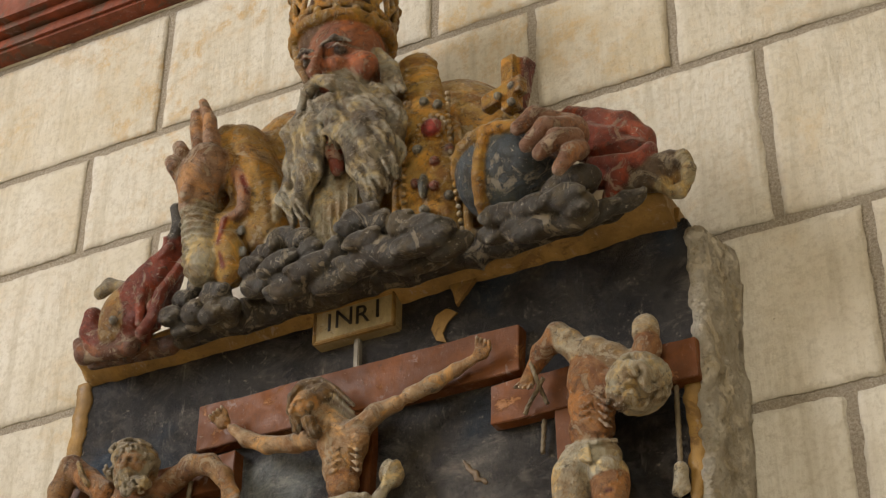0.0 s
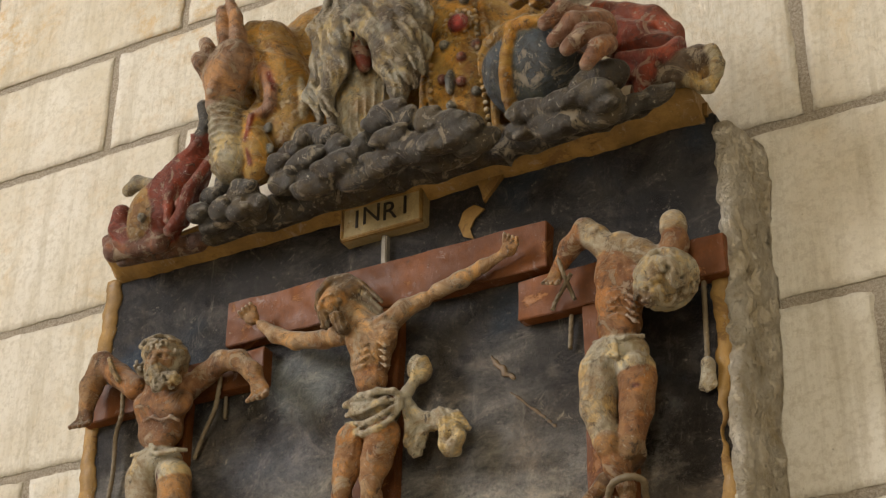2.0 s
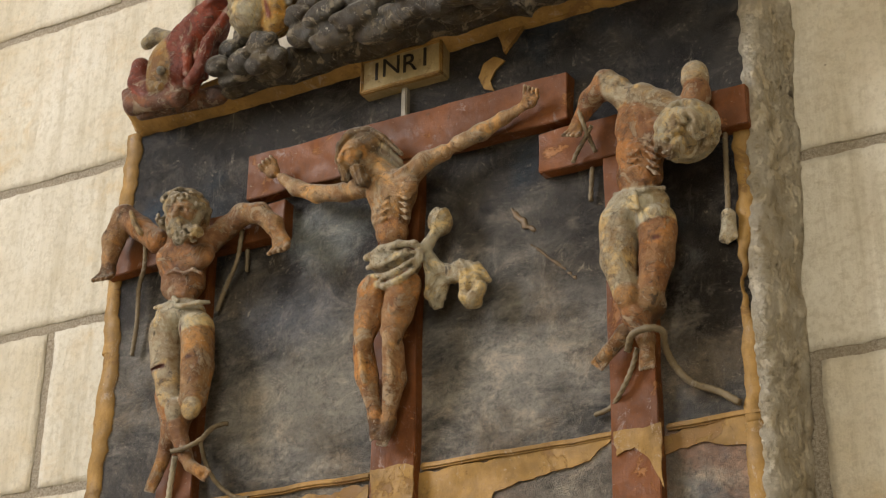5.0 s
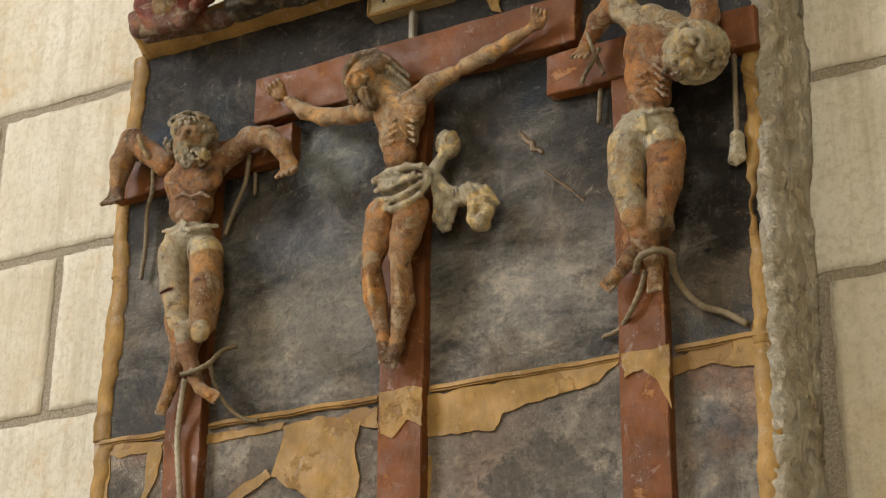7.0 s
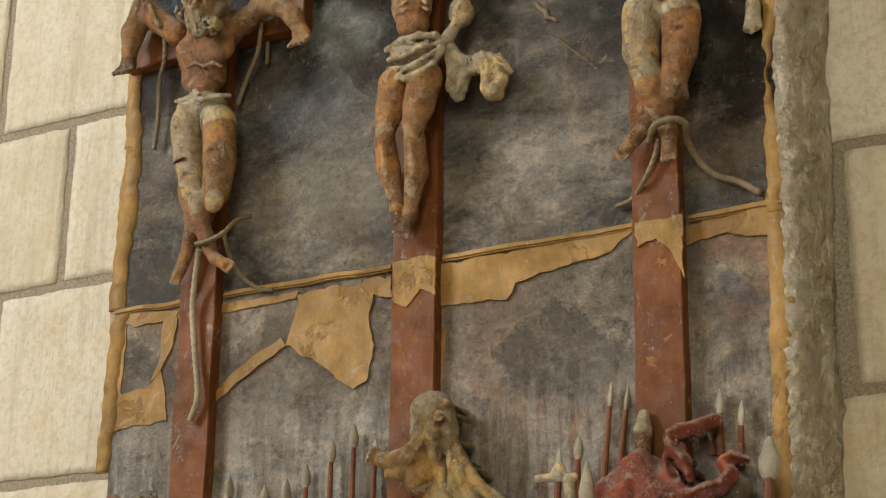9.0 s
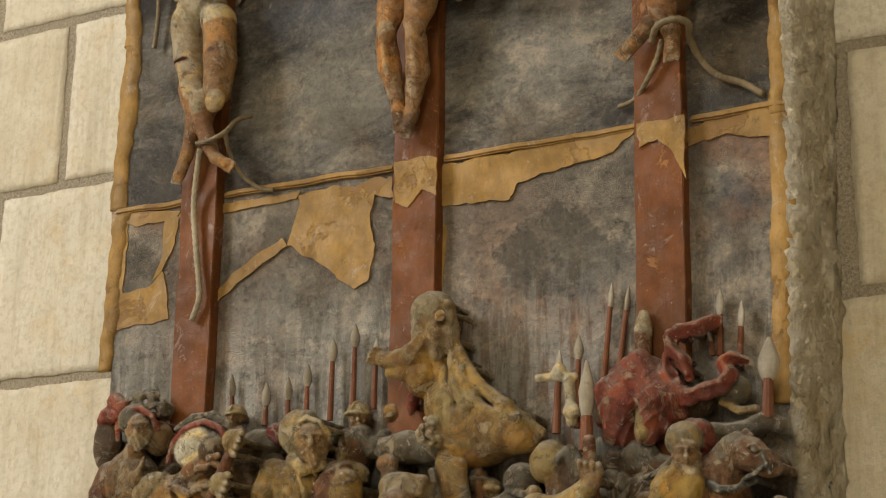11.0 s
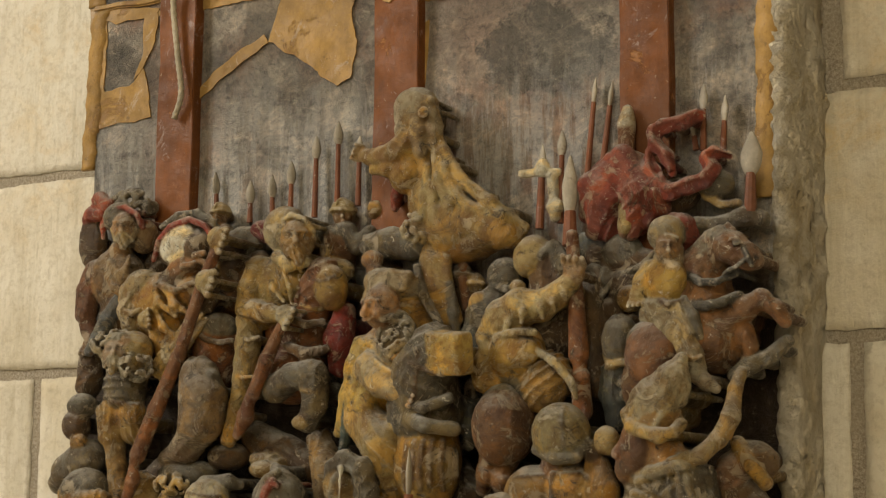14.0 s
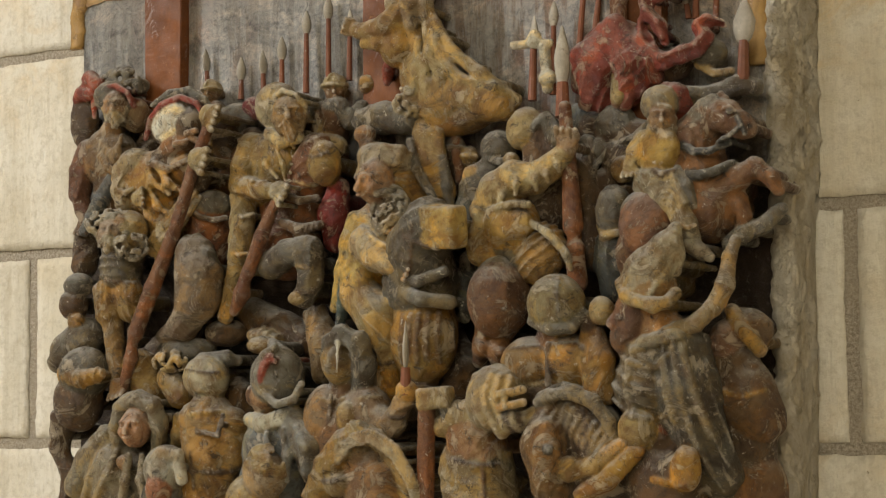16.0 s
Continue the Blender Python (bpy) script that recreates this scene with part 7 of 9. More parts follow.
seam(c, [(-0.016, -0.232, 1.797), (0.008, -0.238, 1.791), (0.024, -0.232, 1.796)], SAND)
seam(c, [(-0.026, -0.222, 1.760), (-0.005, -0.226, 1.755), (0.009, -0.222, 1.759)], UMBER)
horse_done(c, "chestnut carved horse with dark straps and a red cloth")
# helmeted soldier behind, to the middle
c = soldier("", (-0.003, -0.145, 2.073), 0.019, (-0.011, -0.140, 2.026), (-0.019, -0.140, 1.996), 0.030, BROWN, SAND, 60, None, 0.5)
c.chain([(-0.037, -0.145, 2.041), (0.008, -0.150, 2.045), (0.028, -0.150, 2.021), (0.046, -0.145, 2.042)], [0.016, 0.016, 0.013, 0.012], PEWTER)
c.ball((-0.008, -0.165, 1.982), (0.04, 0.02, 0.022), SAND, k=0.004, fold=(0.003, 0.012, (1, 0, 1)))
c.ball((0.047, -0.130, 2.080), (0.014, 0.012, 0.016), OLIVE)
done(c, "small carved soldier with pale helmet beside the cross shaft")

# bearded rider in turban and yellow mantle
c = carving(0.0023, 0.0038, 61)
face(c, (0.127, -0.240, 1.912), 0.032, (0.30, 0.175, 0.10), HAIR, None, -0.2, 61, -0.35, False)
c.ball((0.122, -0.206, 1.948), (0.044, 0.034, 0.026), (0.31, 0.25, 0.16), (0, 14, 0), k=0.003)
for u in range(3):
    c.chain([Vector(p) + Vector((0.002 * u, 0.003 * u, 0.009 * u)) for p in ((0.075, -0.206, 1.928), (0.105, -0.232, 1.936), (0.135, -0.240, 1.943), (0.157, -0.230, 1.941), (0.162, -0.205, 1.932))], [0.005, 0.0062, 0.0066, 0.0062, 0.005], (0.30, 0.23, 0.14), k=0.006)
c.ball((0.079, -0.190, 1.992), (0.018, 0.014, 0.014), (0.24, 0.14, 0.07)).limb((0.079, -0.190, 1.990), (0.089, -0.196, 1.970), 0.012, 0.014, BROWN)
c.ball((0.148, -0.228, 1.868), (0.030, 0.022, 0.036), (0.15, 0.115, 0.075), (0, 8, 0), k=0.004)
c.curls((0.149, -0.230, 1.867), (0.031, 0.023, 0.038), 130, 0.0058, (0.22, 0.18, 0.125), 61)
c.chain([(0.128, -0.256, 1.899), (0.141, -0.258, 1.892), (0.153, -0.252, 1.896)], 0.005, (0.20, 0.16, 0.11), k=0.003)
c.ball((0.118, -0.185, 1.832), (0.062, 0.046, 0.068), (0.33, 0.185, 0.03))
for u in range(3):
    c.chain([Vector(p) + Vector((0.002 * u, 0.002 * u, -0.011 * u)) for p in ((0.093, -0.215, 1.870), (0.129, -0.232, 1.850), (0.161, -0.232, 1.845), (0.181, -0.218, 1.857))], [0.006, 0.0085, 0.0085, 0.006], (0.36, 0.28, 0.16), k=0.004)
for u, (a, b, d, e) in enumerate((((0.070, -0.208, 1.866), (0.065, -0.214, 1.828), (0.054, -0.212, 1.787), (0.028, -0.196, 1.734)), ((0.088, -0.216, 1.859), (0.086, -0.222, 1.818), (0.072, -0.218, 1.778), (0.045, -0.202, 1.729)), ((0.107, -0.222, 1.846), (0.105, -0.228, 1.809), (0.090, -0.222, 1.768), (0.063, -0.204, 1.733)))):
    c.chain([a, b, d, e], [0.010, 0.013, 0.012, 0.007], (0.40, 0.28, 0.085), k=0.012)
c.chain([(0.104, -0.226, 1.826), (0.130, -0.240, 1.803), (0.159, -0.248, 1.790)], [0.026, 0.023, 0.018], (0.36, 0.27, 0.15))
for pts in (((0.120, -0.248, 1.838), (0.138, -0.254, 1.823), (0.155, -0.254, 1.816)), ((0.119, -0.250, 1.815), (0.137, -0.258, 1.800), (0.157, -0.260, 1.794))):
    c.chain(pts, [0.003, 0.0045, 0.003], (0.44, 0.34, 0.20), k=0.004)
fingers(c, (0.178, -0.252, 1.783), (0.8, 0, -0.3), 0.014, (0.30, 0.20, 0.12))
for pts in (((0.130, -0.240, 1.848), (0.153, -0.244, 1.836), (0.178, -0.238, 1.844)), ((0.147, -0.234, 1.831), (0.158, -0.236, 1.814), (0.171, -0.232, 1.804))):
    c.chain(pts, 0.0045, GOLD, k=0.003)
c.chain([(0.078, -0.205, 1.753), (0.121, -0.218, 1.718), (0.126, -0.200, 1.661)], [0.030, 0.034, 0.024], SAND, k=0.006, fold=(0.004, 0.026, (0.9, 0, 0.6), 1.2))
c.chain([(0.097, -0.200, 1.719), (0.109, -0.200, 1.669), (0.118, -0.195, 1.616)], [0.024, 0.024, 0.024], GOLD)
c.chain([(0.060, -0.212, 1.779), (0.050, -0.208, 1.738), (0.037, -0.196, 1.709)], [0.010, 0.009, 0.007], (0.05, 0.075, 0.085), k=0.003)
c.chain([(0.147, -0.196, 1.909), (0.158, -0.190, 1.888)], [0.026, 0.024], OLIVE)
for u in range(4):
    c.chain([Vector(p) + Vector((0.010 * u, 0.003 * abs(u - 1), 0)) for p in ((0.161, -0.176, 2.019), (0.168, -0.186, 1.984), (0.176, -0.190, 1.941), (0.191, -0.186, 1.894))], [0.0065, 0.0095, 0.0095, 0.008], (0.26, 0.17, 0.06), k=0.004)
c.chain([(0.159, -0.196, 1.975), (0.176, -0.204, 1.931), (0.203, -0.202, 1.886)], [0.006, 0.007, 0.006], PEWTER, k=0.003).chain([(0.208, -0.186, 1.947), (0.217, -0.186, 1.905), (0.218, -0.182, 1.877)], [0.007, 0.009, 0.008], PEWTER, k=0.003)
fingers(c, (0.161, -0.176, 2.038), (-0.2, 0, 1), 0.015, TAN)
seam(c, [(0.101, -0.222, 1.653), (0.124, -0.226, 1.646), (0.140, -0.220, 1.652)], UMBER)
done(c, "carved bearded rider in turban and worn yellow mantle")

# his grey horse, the muzzle broken off square
c = carving(0.0024, 0.0042, 62)
c.chain([(0.179, -0.200, 1.766), (0.192, -0.230, 1.813), (0.222, -0.250, 1.846)], [0.058, 0.046, 0.038], PEWTER)
c.box((0.257, -0.270, 1.837), (0.030, 0.020, 0.030), (0.44, 0.30, 0.09), (10, 5, -10), 0.008, k=0.004)
c.ball((0.183, -0.200, 1.692), (0.052, 0.045, 0.075), OLIVE)
c.chain([(0.168, -0.245, 1.772), (0.210, -0.262, 1.762), (0.242, -0.245, 1.777)], 0.008, PEWTER, k=0.003)
c.chain([(0.165, -0.240, 1.756), (0.213, -0.260, 1.738), (0.245, -0.235, 1.734)], 0.011, IRON, k=0.003)
c.chain([(0.170, -0.195, 1.652), (0.175, -0.195, 1.619)], [0.03, 0.026], UMBER)
c.chain([(0.242, -0.170, 1.798), (0.240, -0.170, 1.765), (0.234, -0.170, 1.716)], [0.014, 0.013, 0.010], GREYBLUE)
seam(c, [(0.198, -0.272, 1.825), (0.227, -0.282, 1.814), (0.253, -0.280, 1.806)], UMBER, 0.004)
seam(c, [(0.192, -0.275, 1.798), (0.228, -0.285, 1.787), (0.256, -0.275, 1.795)], IRON, 0.0045)
seam(c, [(0.214, -0.275, 1.844), (0.208, -0.276, 1.809), (0.197, -0.268, 1.778)], UMBER)
for i in range(6):
    seam(c, [Vector((0.174, -0.240, 1.716)) + Vector((0.012 * i, -0.004 * (i % 3), 0)), Vector((0.167, -0.235, 1.651)) + Vector((0.013 * i, 0, 0.004 * (i % 2)))], (0.17, 0.10, 0.035), 0.0055)
horse_done(c, "grey carved horse seen head-on with a broken yellow muzzle")

# soldiers to the right of the cross foot
c = carving(0.0024, 0.0042, 63)
c.ball((0.294, -0.170, 1.957), (0.028, 0.028, 0.026), PEWTER).chain([(0.280, -0.185, 1.942), (0.306, -0.192, 1.933), (0.327, -0.185, 1.937)], 0.006, PEWTER, k=0.002)
c.limb((0.288, -0.165, 1.936), (0.264, -0.165, 1.904), 0.022, 0.034, PEWTER).chain([(0.255, -0.165, 1.897), (0.241, -0.165, 1.873), (0.245, -0.165, 1.848)], [0.026, 0.022, 0.02], GREYBLUE)
c.ball((0.257, -0.185, 1.919), (0.014, 0.012, 0.015), TAN).ball((0.323, -0.190, 1.937), 0.010, SAND)
done(c, "carved soldier in plain grey helmet and armour")
c = carving(0.0024, 0.0042, 64)
c.ball((0.341, -0.180, 1.980), (0.027, 0.026, 0.032), SAND, (0, 20, 0)).ball((0.361, -0.175, 1.970), (0.022, 0.022, 0.03), UMBER)
c.chain([(0.337, -0.180, 1.959), (0.362, -0.195, 1.979), (0.375, -0.190, 1.991)], 0.006, PEWTER, k=0.002)
c.chain([(0.377, -0.180, 1.988), (0.393, -0.185, 1.966), (0.403, -0.180, 1.969)], [0.014, 0.013, 0.010], PEWTER)
c.limb((0.365, -0.165, 1.946), (0.370, -0.160, 1.873), 0.035, 0.045, UMBER)
c.chain([(0.420, -0.160, 1.918), (0.432, -0.160, 1.878), (0.435, -0.160, 1.798)], [0.026, 0.026, 0.026], UMBER)
done(c, "carved soldier with a pale domed helmet and brown armour")
c = carving(0.0023, 0.0038, 65)
cream = (0.36, 0.27, 0.13)
c.chain([(0.291, -0.212, 1.864), (0.315, -0.218, 1.889), (0.343, -0.220, 1.903), (0.375, -0.218, 1.903)], [0.022, 0.027, 0.026, 0.022], cream, k=0.008)
c.chain([(0.372, -0.218, 1.903), (0.401, -0.222, 1.916), (0.424, -0.228, 1.933)], [0.022, 0.019, 0.015], cream, k=0.005)
for a, b, d in (((0.375, -0.236, 1.915), (0.385, -0.242, 1.898), (0.385, -0.236, 1.884)), ((0.393, -0.236, 1.920), (0.402, -0.242, 1.904), (0.403, -0.236, 1.894)), ((0.411, -0.238, 1.928), (0.421, -0.244, 1.915), (0.421, -0.238, 1.907)), ((0.326, -0.240, 1.899), (0.336, -0.246, 1.879), (0.327, -0.240, 1.864)), ((0.348, -0.240, 1.913), (0.360, -0.248, 1.893), (0.355, -0.242, 1.878)), ((0.304, -0.232, 1.877), (0.314, -0.238, 1.860), (0.307, -0.232, 1.848))):
    c.chain([a, b, d], [0.003, 0.0042, 0.003], (0.40, 0.31, 0.16), k=0.006)
fingers(c, (0.431, -0.232, 1.943), (0.2, 0, 1), 0.016, (0.30, 0.19, 0.10))
c.ball((0.335, -0.215, 1.840), (0.042, 0.034, 0.040), (0.33, 0.19, 0.04)).chain([(0.314, -0.238, 1.860), (0.348, -0.250, 1.865), (0.376, -0.244, 1.864)], 0.0055, cream, k=0.003)
c.ball((0.340, -0.238, 1.835), (0.020, 0.012, 0.018), (0.36, 0.21, 0.045), k=0.006).ball((0.361, -0.238, 1.838), (0.018, 0.012, 0.018), (0.36, 0.21, 0.045), k=0.006)
c.chain([(0.293, -0.208, 1.848), (0.282, -0.212, 1.822), (0.286, -0.214, 1.803), (0.304, -0.214, 1.799)], [0.018, 0.020, 0.019, 0.014], (0.30, 0.19, 0.06), k=0.005)
c.ball((0.374, -0.206, 1.798), (0.038, 0.032, 0.046), (0.25, 0.155, 0.05), (0, 32, 0), fold=(0.0032, 0.0125, (0.55, 0, -0.8), 0.15))
c.chain([(0.380, -0.238, 1.837), (0.405, -0.240, 1.822), (0.427, -0.236, 1.795), (0.431, -0.228, 1.773)], [0.005, 0.0065, 0.006, 0.004], (0.34, 0.28, 0.18), k=0.003)
c.chain([(0.309, -0.216, 1.806), (0.337, -0.222, 1.801), (0.347, -0.222, 1.782)], [0.008, 0.010, 0.007], PEWTER, k=0.003)
done(c, "carved halberdier seen from behind in cream sleeves")
c = Clay(0.0028, 0.0042, 66)
c.chain([(0.413, -0.200, 2.002), (0.426, -0.215, 1.912), (0.430, -0.215, 1.833)], [0.0094, 0.0109, 0.0148], MAHOG)
c.chain([(0.430, -0.215, 1.829), (0.431, -0.215, 1.810), (0.432, -0.215, 1.802), (0.434, -0.212, 1.755)], [0.0101, 0.0086, 0.0140, 0.0140], MAHOG, k=0.003)
tagged(c.skin("carved_pole", 0.0002), "thick turned red-brown halberd shaft carved upright", "pole", CROWD)
# round haunches of a horse seen from behind
c = carving(0.0024, 0.0042, 67)
c.ball((0.317, -0.220, 1.736), (0.044, 0.05, 0.056), (0.13, 0.066, 0.03)).ball((0.316, -0.215, 1.768), (0.032, 0.035, 0.03), PEWTER)
c.chain([(0.311, -0.190, 1.810), (0.317, -0.200, 1.794)], [0.012, 0.014], PEWTER)
c.chain([(0.292, -0.210, 1.697), (0.285, -0.210, 1.673), (0.275, -0.200, 1.650)], [0.018, 0.015, 0.011], BROWN).chain([(0.317, -0.210, 1.696), (0.309, -0.210, 1.665), (0.306, -0.200, 1.637)], [0.018, 0.015, 0.012], BROWN)
c.ball((0.289, -0.218, 1.667), 0.015, BROWN).ball((0.313, -0.218, 1.658), 0.015, BROWN)
horse_done(c, "carved horse's brown haunches seen from behind")

# armoured man with ball helmet and gold plates
c = carving(0.0024, 0.0042, 68)
c.ball((0.424, -0.260, 1.723), (0.040, 0.040, 0.042), (0.20, 0.155, 0.075))
c.chain([(0.395, -0.270, 1.702), (0.427, -0.285, 1.690), (0.452, -0.275, 1.692), (0.460, -0.260, 1.710)], 0.0095, IRON, k=0.002)
c.limb((0.414, -0.240, 1.689), (0.412, -0.235, 1.678), 0.025, 0.03, (0.17, 0.10, 0.07))
c.ball((0.373, -0.235, 1.644), (0.042, 0.045, 0.038), (0.20, 0.12, 0.04)).ball((0.434, -0.235, 1.647), (0.042, 0.045, 0.040), (0.28, 0.155, 0.035))
c.limb((0.417, -0.270, 1.669), (0.419, -0.278, 1.616), 0.005, 0.005, UMBER, k=0.002)
c.chain([(0.473, -0.250, 1.676), (0.481, -0.255, 1.645), (0.484, -0.250, 1.608)], [0.019, 0.024, 0.024], (0.22, 0.12, 0.025))
c.chain([(0.469, -0.255, 1.699), (0.471, -0.255, 1.676)], [0.013, 0.011], UMBER).ball((0.491, -0.260, 1.713), (0.018, 0.016, 0.020), SAND)
c.ball((0.393, -0.225, 1.609), (0.07, 0.04, 0.03), UMBER)
seam(c, [(0.356, -0.268, 1.626), (0.391, -0.282, 1.613), (0.416, -0.275, 1.622)], SAND)
seam(c, [(0.424, -0.275, 1.622), (0.454, -0.282, 1.614), (0.475, -0.265, 1.629)], SAND)
seam(c, [(0.356, -0.262, 1.663), (0.395, -0.280, 1.668), (0.415, -0.275, 1.660)], UMBER)
seam(c, [(0.428, -0.275, 1.667), (0.458, -0.280, 1.671), (0.470, -0.262, 1.661)], UMBER)
seam(c, [(0.438, -0.288, 1.751), (0.443, -0.302, 1.720), (0.441, -0.295, 1.698)], IRON)
done(c, "carved armoured man with round helmet and gold shoulder plates")
# helmet with neck guard, haunches beside
c = carving(0.0024, 0.0042, 69)
c.ball((0.481, -0.190, 1.852), (0.026, 0.028, 0.038), PEWTER)
c.chain([(0.463, -0.195, 1.833), (0.471, -0.205, 1.818), (0.496, -0.210, 1.821)], 0.006, SAND, k=0.002)
c.chain([(0.474, -0.185, 1.810), (0.471, -0.180, 1.779), (0.471, -0.175, 1.748)], [0.022, 0.024, 0.02], GREYBLUE)
done(c, "carved soldier in smooth grey helmet with a pale brow band")
c = carving(0.0024, 0.0042, 70)
c.ball((0.539, -0.205, 1.828), (0.042, 0.042, 0.050), (0.17, 0.085, 0.05)).ball((0.533, -0.200, 1.848), (0.036, 0.036, 0.03), PEWTER)
c.ball((0.524, -0.190, 1.791), (0.04, 0.035, 0.05), BROWN)
horse_done(c, "carved horse's grey-brown haunches")

# rider with gold breastplate on a rearing horse
c = carving(0.0023, 0.0038, 71)
face(c, (0.562, -0.210, 1.973), 0.022, (0.24, 0.14, 0.065), PEWTER, (0.18, 0.12, 0.06), -0.1, 71, 0.35, False)
c.ball((0.554, -0.200, 1.994), (0.026, 0.024, 0.026), (0.22, 0.18, 0.12), k=0.002).limb((0.552, -0.200, 2.005), (0.549, -0.196, 2.017), 0.014, 0.004, (0.24, 0.19, 0.12), k=0.003)
c.chain([(0.547, -0.212, 1.984), (0.563, -0.224, 1.988), (0.578, -0.220, 1.985)], 0.0035, (0.26, 0.21, 0.14), k=0.0015)
c.chain([(0.560, -0.186, 2.016), (0.573, -0.182, 2.009), (0.578, -0.178, 1.992), (0.572, -0.178, 1.980)], [0.010, 0.015, 0.015, 0.008], (0.18, 0.035, 0.02), k=0.004)
c.chain([(0.545, -0.212, 1.961), (0.566, -0.222, 1.948), (0.580, -0.212, 1.955)], [0.006, 0.007, 0.006], (0.26, 0.21, 0.14), k=0.003)
c.ball((0.557, -0.204, 1.928), (0.034, 0.028, 0.036), (0.34, 0.20, 0.04)).ball((0.573, -0.222, 1.930), (0.018, 0.014, 0.022), (0.38, 0.23, 0.05), k=0.005)
c.chain([(0.532, -0.202, 1.945), (0.523, -0.208, 1.927), (0.517, -0.212, 1.913)], [0.017, 0.014, 0.010], SAND)
fingers(c, (0.516, -0.212, 1.910), (0.1, 0, -1), 0.011, SAND)
c.chain([(0.542, -0.216, 1.904), (0.568, -0.232, 1.894), (0.583, -0.222, 1.898)], 0.0042, UMBER, k=0.002)
c.ball((0.552, -0.202, 1.884), (0.036, 0.030, 0.030), (0.24, 0.20, 0.13)).ball((0.565, -0.206, 1.860), (0.032, 0.028, 0.028), (0.26, 0.21, 0.13), (0, 30, 0))
for u in range(5):
    c.chain([Vector((0.547, -0.226, 1.893)).lerp(Vector((0.582, -0.228, 1.892)), u / 4), Vector((0.555, -0.226, 1.863)).lerp(Vector((0.599, -0.228, 1.854)), u / 4)], [0.003, 0.005], (0.28, 0.23, 0.15), k=0.004)
c.chain([(0.581, -0.214, 1.854), (0.594, -0.218, 1.827), (0.604, -0.218, 1.802)], [0.021, 0.017, 0.013], (0.30, 0.25, 0.17))
c.chain([(0.602, -0.218, 1.799), (0.617, -0.222, 1.788), (0.630, -0.222, 1.780)], [0.012, 0.011, 0.007], (0.27, 0.21, 0.14), k=0.004)
c.chain([(0.593, -0.232, 1.821), (0.606, -0.236, 1.819), (0.614, -0.232, 1.823)], 0.0035, TAN, k=0.002)
c.chain([(0.586, -0.216, 1.900), (0.599, -0.222, 1.876), (0.609, -0.218, 1.850)], [0.007, 0.009, 0.006], PEWTER, k=0.003)
done(c, "carved rider with gold breastplate and red plume")
c = carving(0.0023, 0.0038, 72)
hb, black = (0.165, 0.082, 0.036), (0.045, 0.042, 0.038)
c.chain([(0.607, -0.170, 1.858), (0.597, -0.175, 1.900), (0.599, -0.182, 1.942), (0.617, -0.190, 1.968)], [0.052, 0.042, 0.034, 0.026], hb, k=0.012)
c.chain([(0.625, -0.196, 1.973), (0.651, -0.208, 1.969), (0.675, -0.214, 1.957), (0.685, -0.214, 1.947)], [0.022, 0.021, 0.014, 0.012], hb, k=0.006)
c.limb((0.648, -0.206, 1.954), (0.675, -0.212, 1.942), 0.010, 0.008, hb, k=0.004)
c.ball((0.665, -0.232, 1.971), (0.006, 0.004, 0.005), (0.02, 0.015, 0.01), k=0.001).chain([(0.656, -0.230, 1.975), (0.665, -0.233, 1.976), (0.672, -0.230, 1.970)], 0.003, hb, k=0.002).ball((0.690, -0.226, 1.950), (0.003, 0.003, 0.003), (0.03, 0.02, 0.01), k=0.001, cut=True)
c.chain([(0.636, -0.200, 1.991), (0.642, -0.198, 2.000), (0.649, -0.200, 1.992)], [0.005, 0.004, 0.005], hb, k=0.002)
for i in range(13):
    a = ((0.583, -0.196, 1.932), (0.589, -0.202, 1.954), (0.602, -0.208, 1.972), (0.617, -0.210, 1.985), (0.634, -0.208, 1.993))
    t = i / 12 * 4
    j = min(int(t), 3)
    p = Vector(a[j]).lerp(Vector(a[j + 1]), t - j)
    c.limb(p + Vector((-0.002, 0.004, 0.003)), p + Vector((0.013, -0.006, -0.006)), 0.0058, 0.004, (0.17, 0.14, 0.10), k=0.002)
c.chain([(0.674, -0.228, 1.963), (0.680, -0.230, 1.950), (0.683, -0.226, 1.940)], 0.003, black, k=0.001).chain([(0.680, -0.230, 1.950), (0.661, -0.224, 1.939), (0.641, -0.216, 1.933)], 0.003, black, k=0.001)
c.chain([(0.590, -0.212, 1.933), (0.611, -0.222, 1.922), (0.634, -0.220, 1.922), (0.653, -0.204, 1.933)], 0.0052, black, k=0.002)
c.chain([(0.594, -0.214, 1.891), (0.620, -0.222, 1.890), (0.642, -0.218, 1.895), (0.658, -0.206, 1.905)], [0.0065, 0.007, 0.0065, 0.005], black, k=0.002)
c.chain([(0.630, -0.188, 1.870), (0.660, -0.196, 1.884), (0.687, -0.200, 1.898), (0.706, -0.196, 1.885), (0.715, -0.190, 1.867)], [0.026, 0.018, 0.013, 0.011, 0.009], hb, k=0.006)
c.chain([(0.632, -0.182, 1.846), (0.658, -0.186, 1.856), (0.664, -0.182, 1.838), (0.659, -0.178, 1.821)], [0.020, 0.014, 0.011, 0.009], hb, k=0.005)
c.ball((0.605, -0.164, 1.838), (0.052, 0.036, 0.034), hb)
c.chain([(0.643, -0.185, 1.800), (0.664, -0.180, 1.814), (0.689, -0.174, 1.824), (0.711, -0.168, 1.844)], [0.010, 0.013, 0.012, 0.009], PEWTER, k=0.004)
horse_done(c, "rearing brown carved horse with black straps")
c = carving(0.0024, 0.0042, 73)
c.ball((0.607, -0.145, 2.067), (0.026, 0.02, 0.022), PEWTER).chain([(0.592, -0.150, 2.052), (0.618, -0.155, 2.037), (0.640, -0.150, 2.039)], 0.006, SAND, k=0.002)
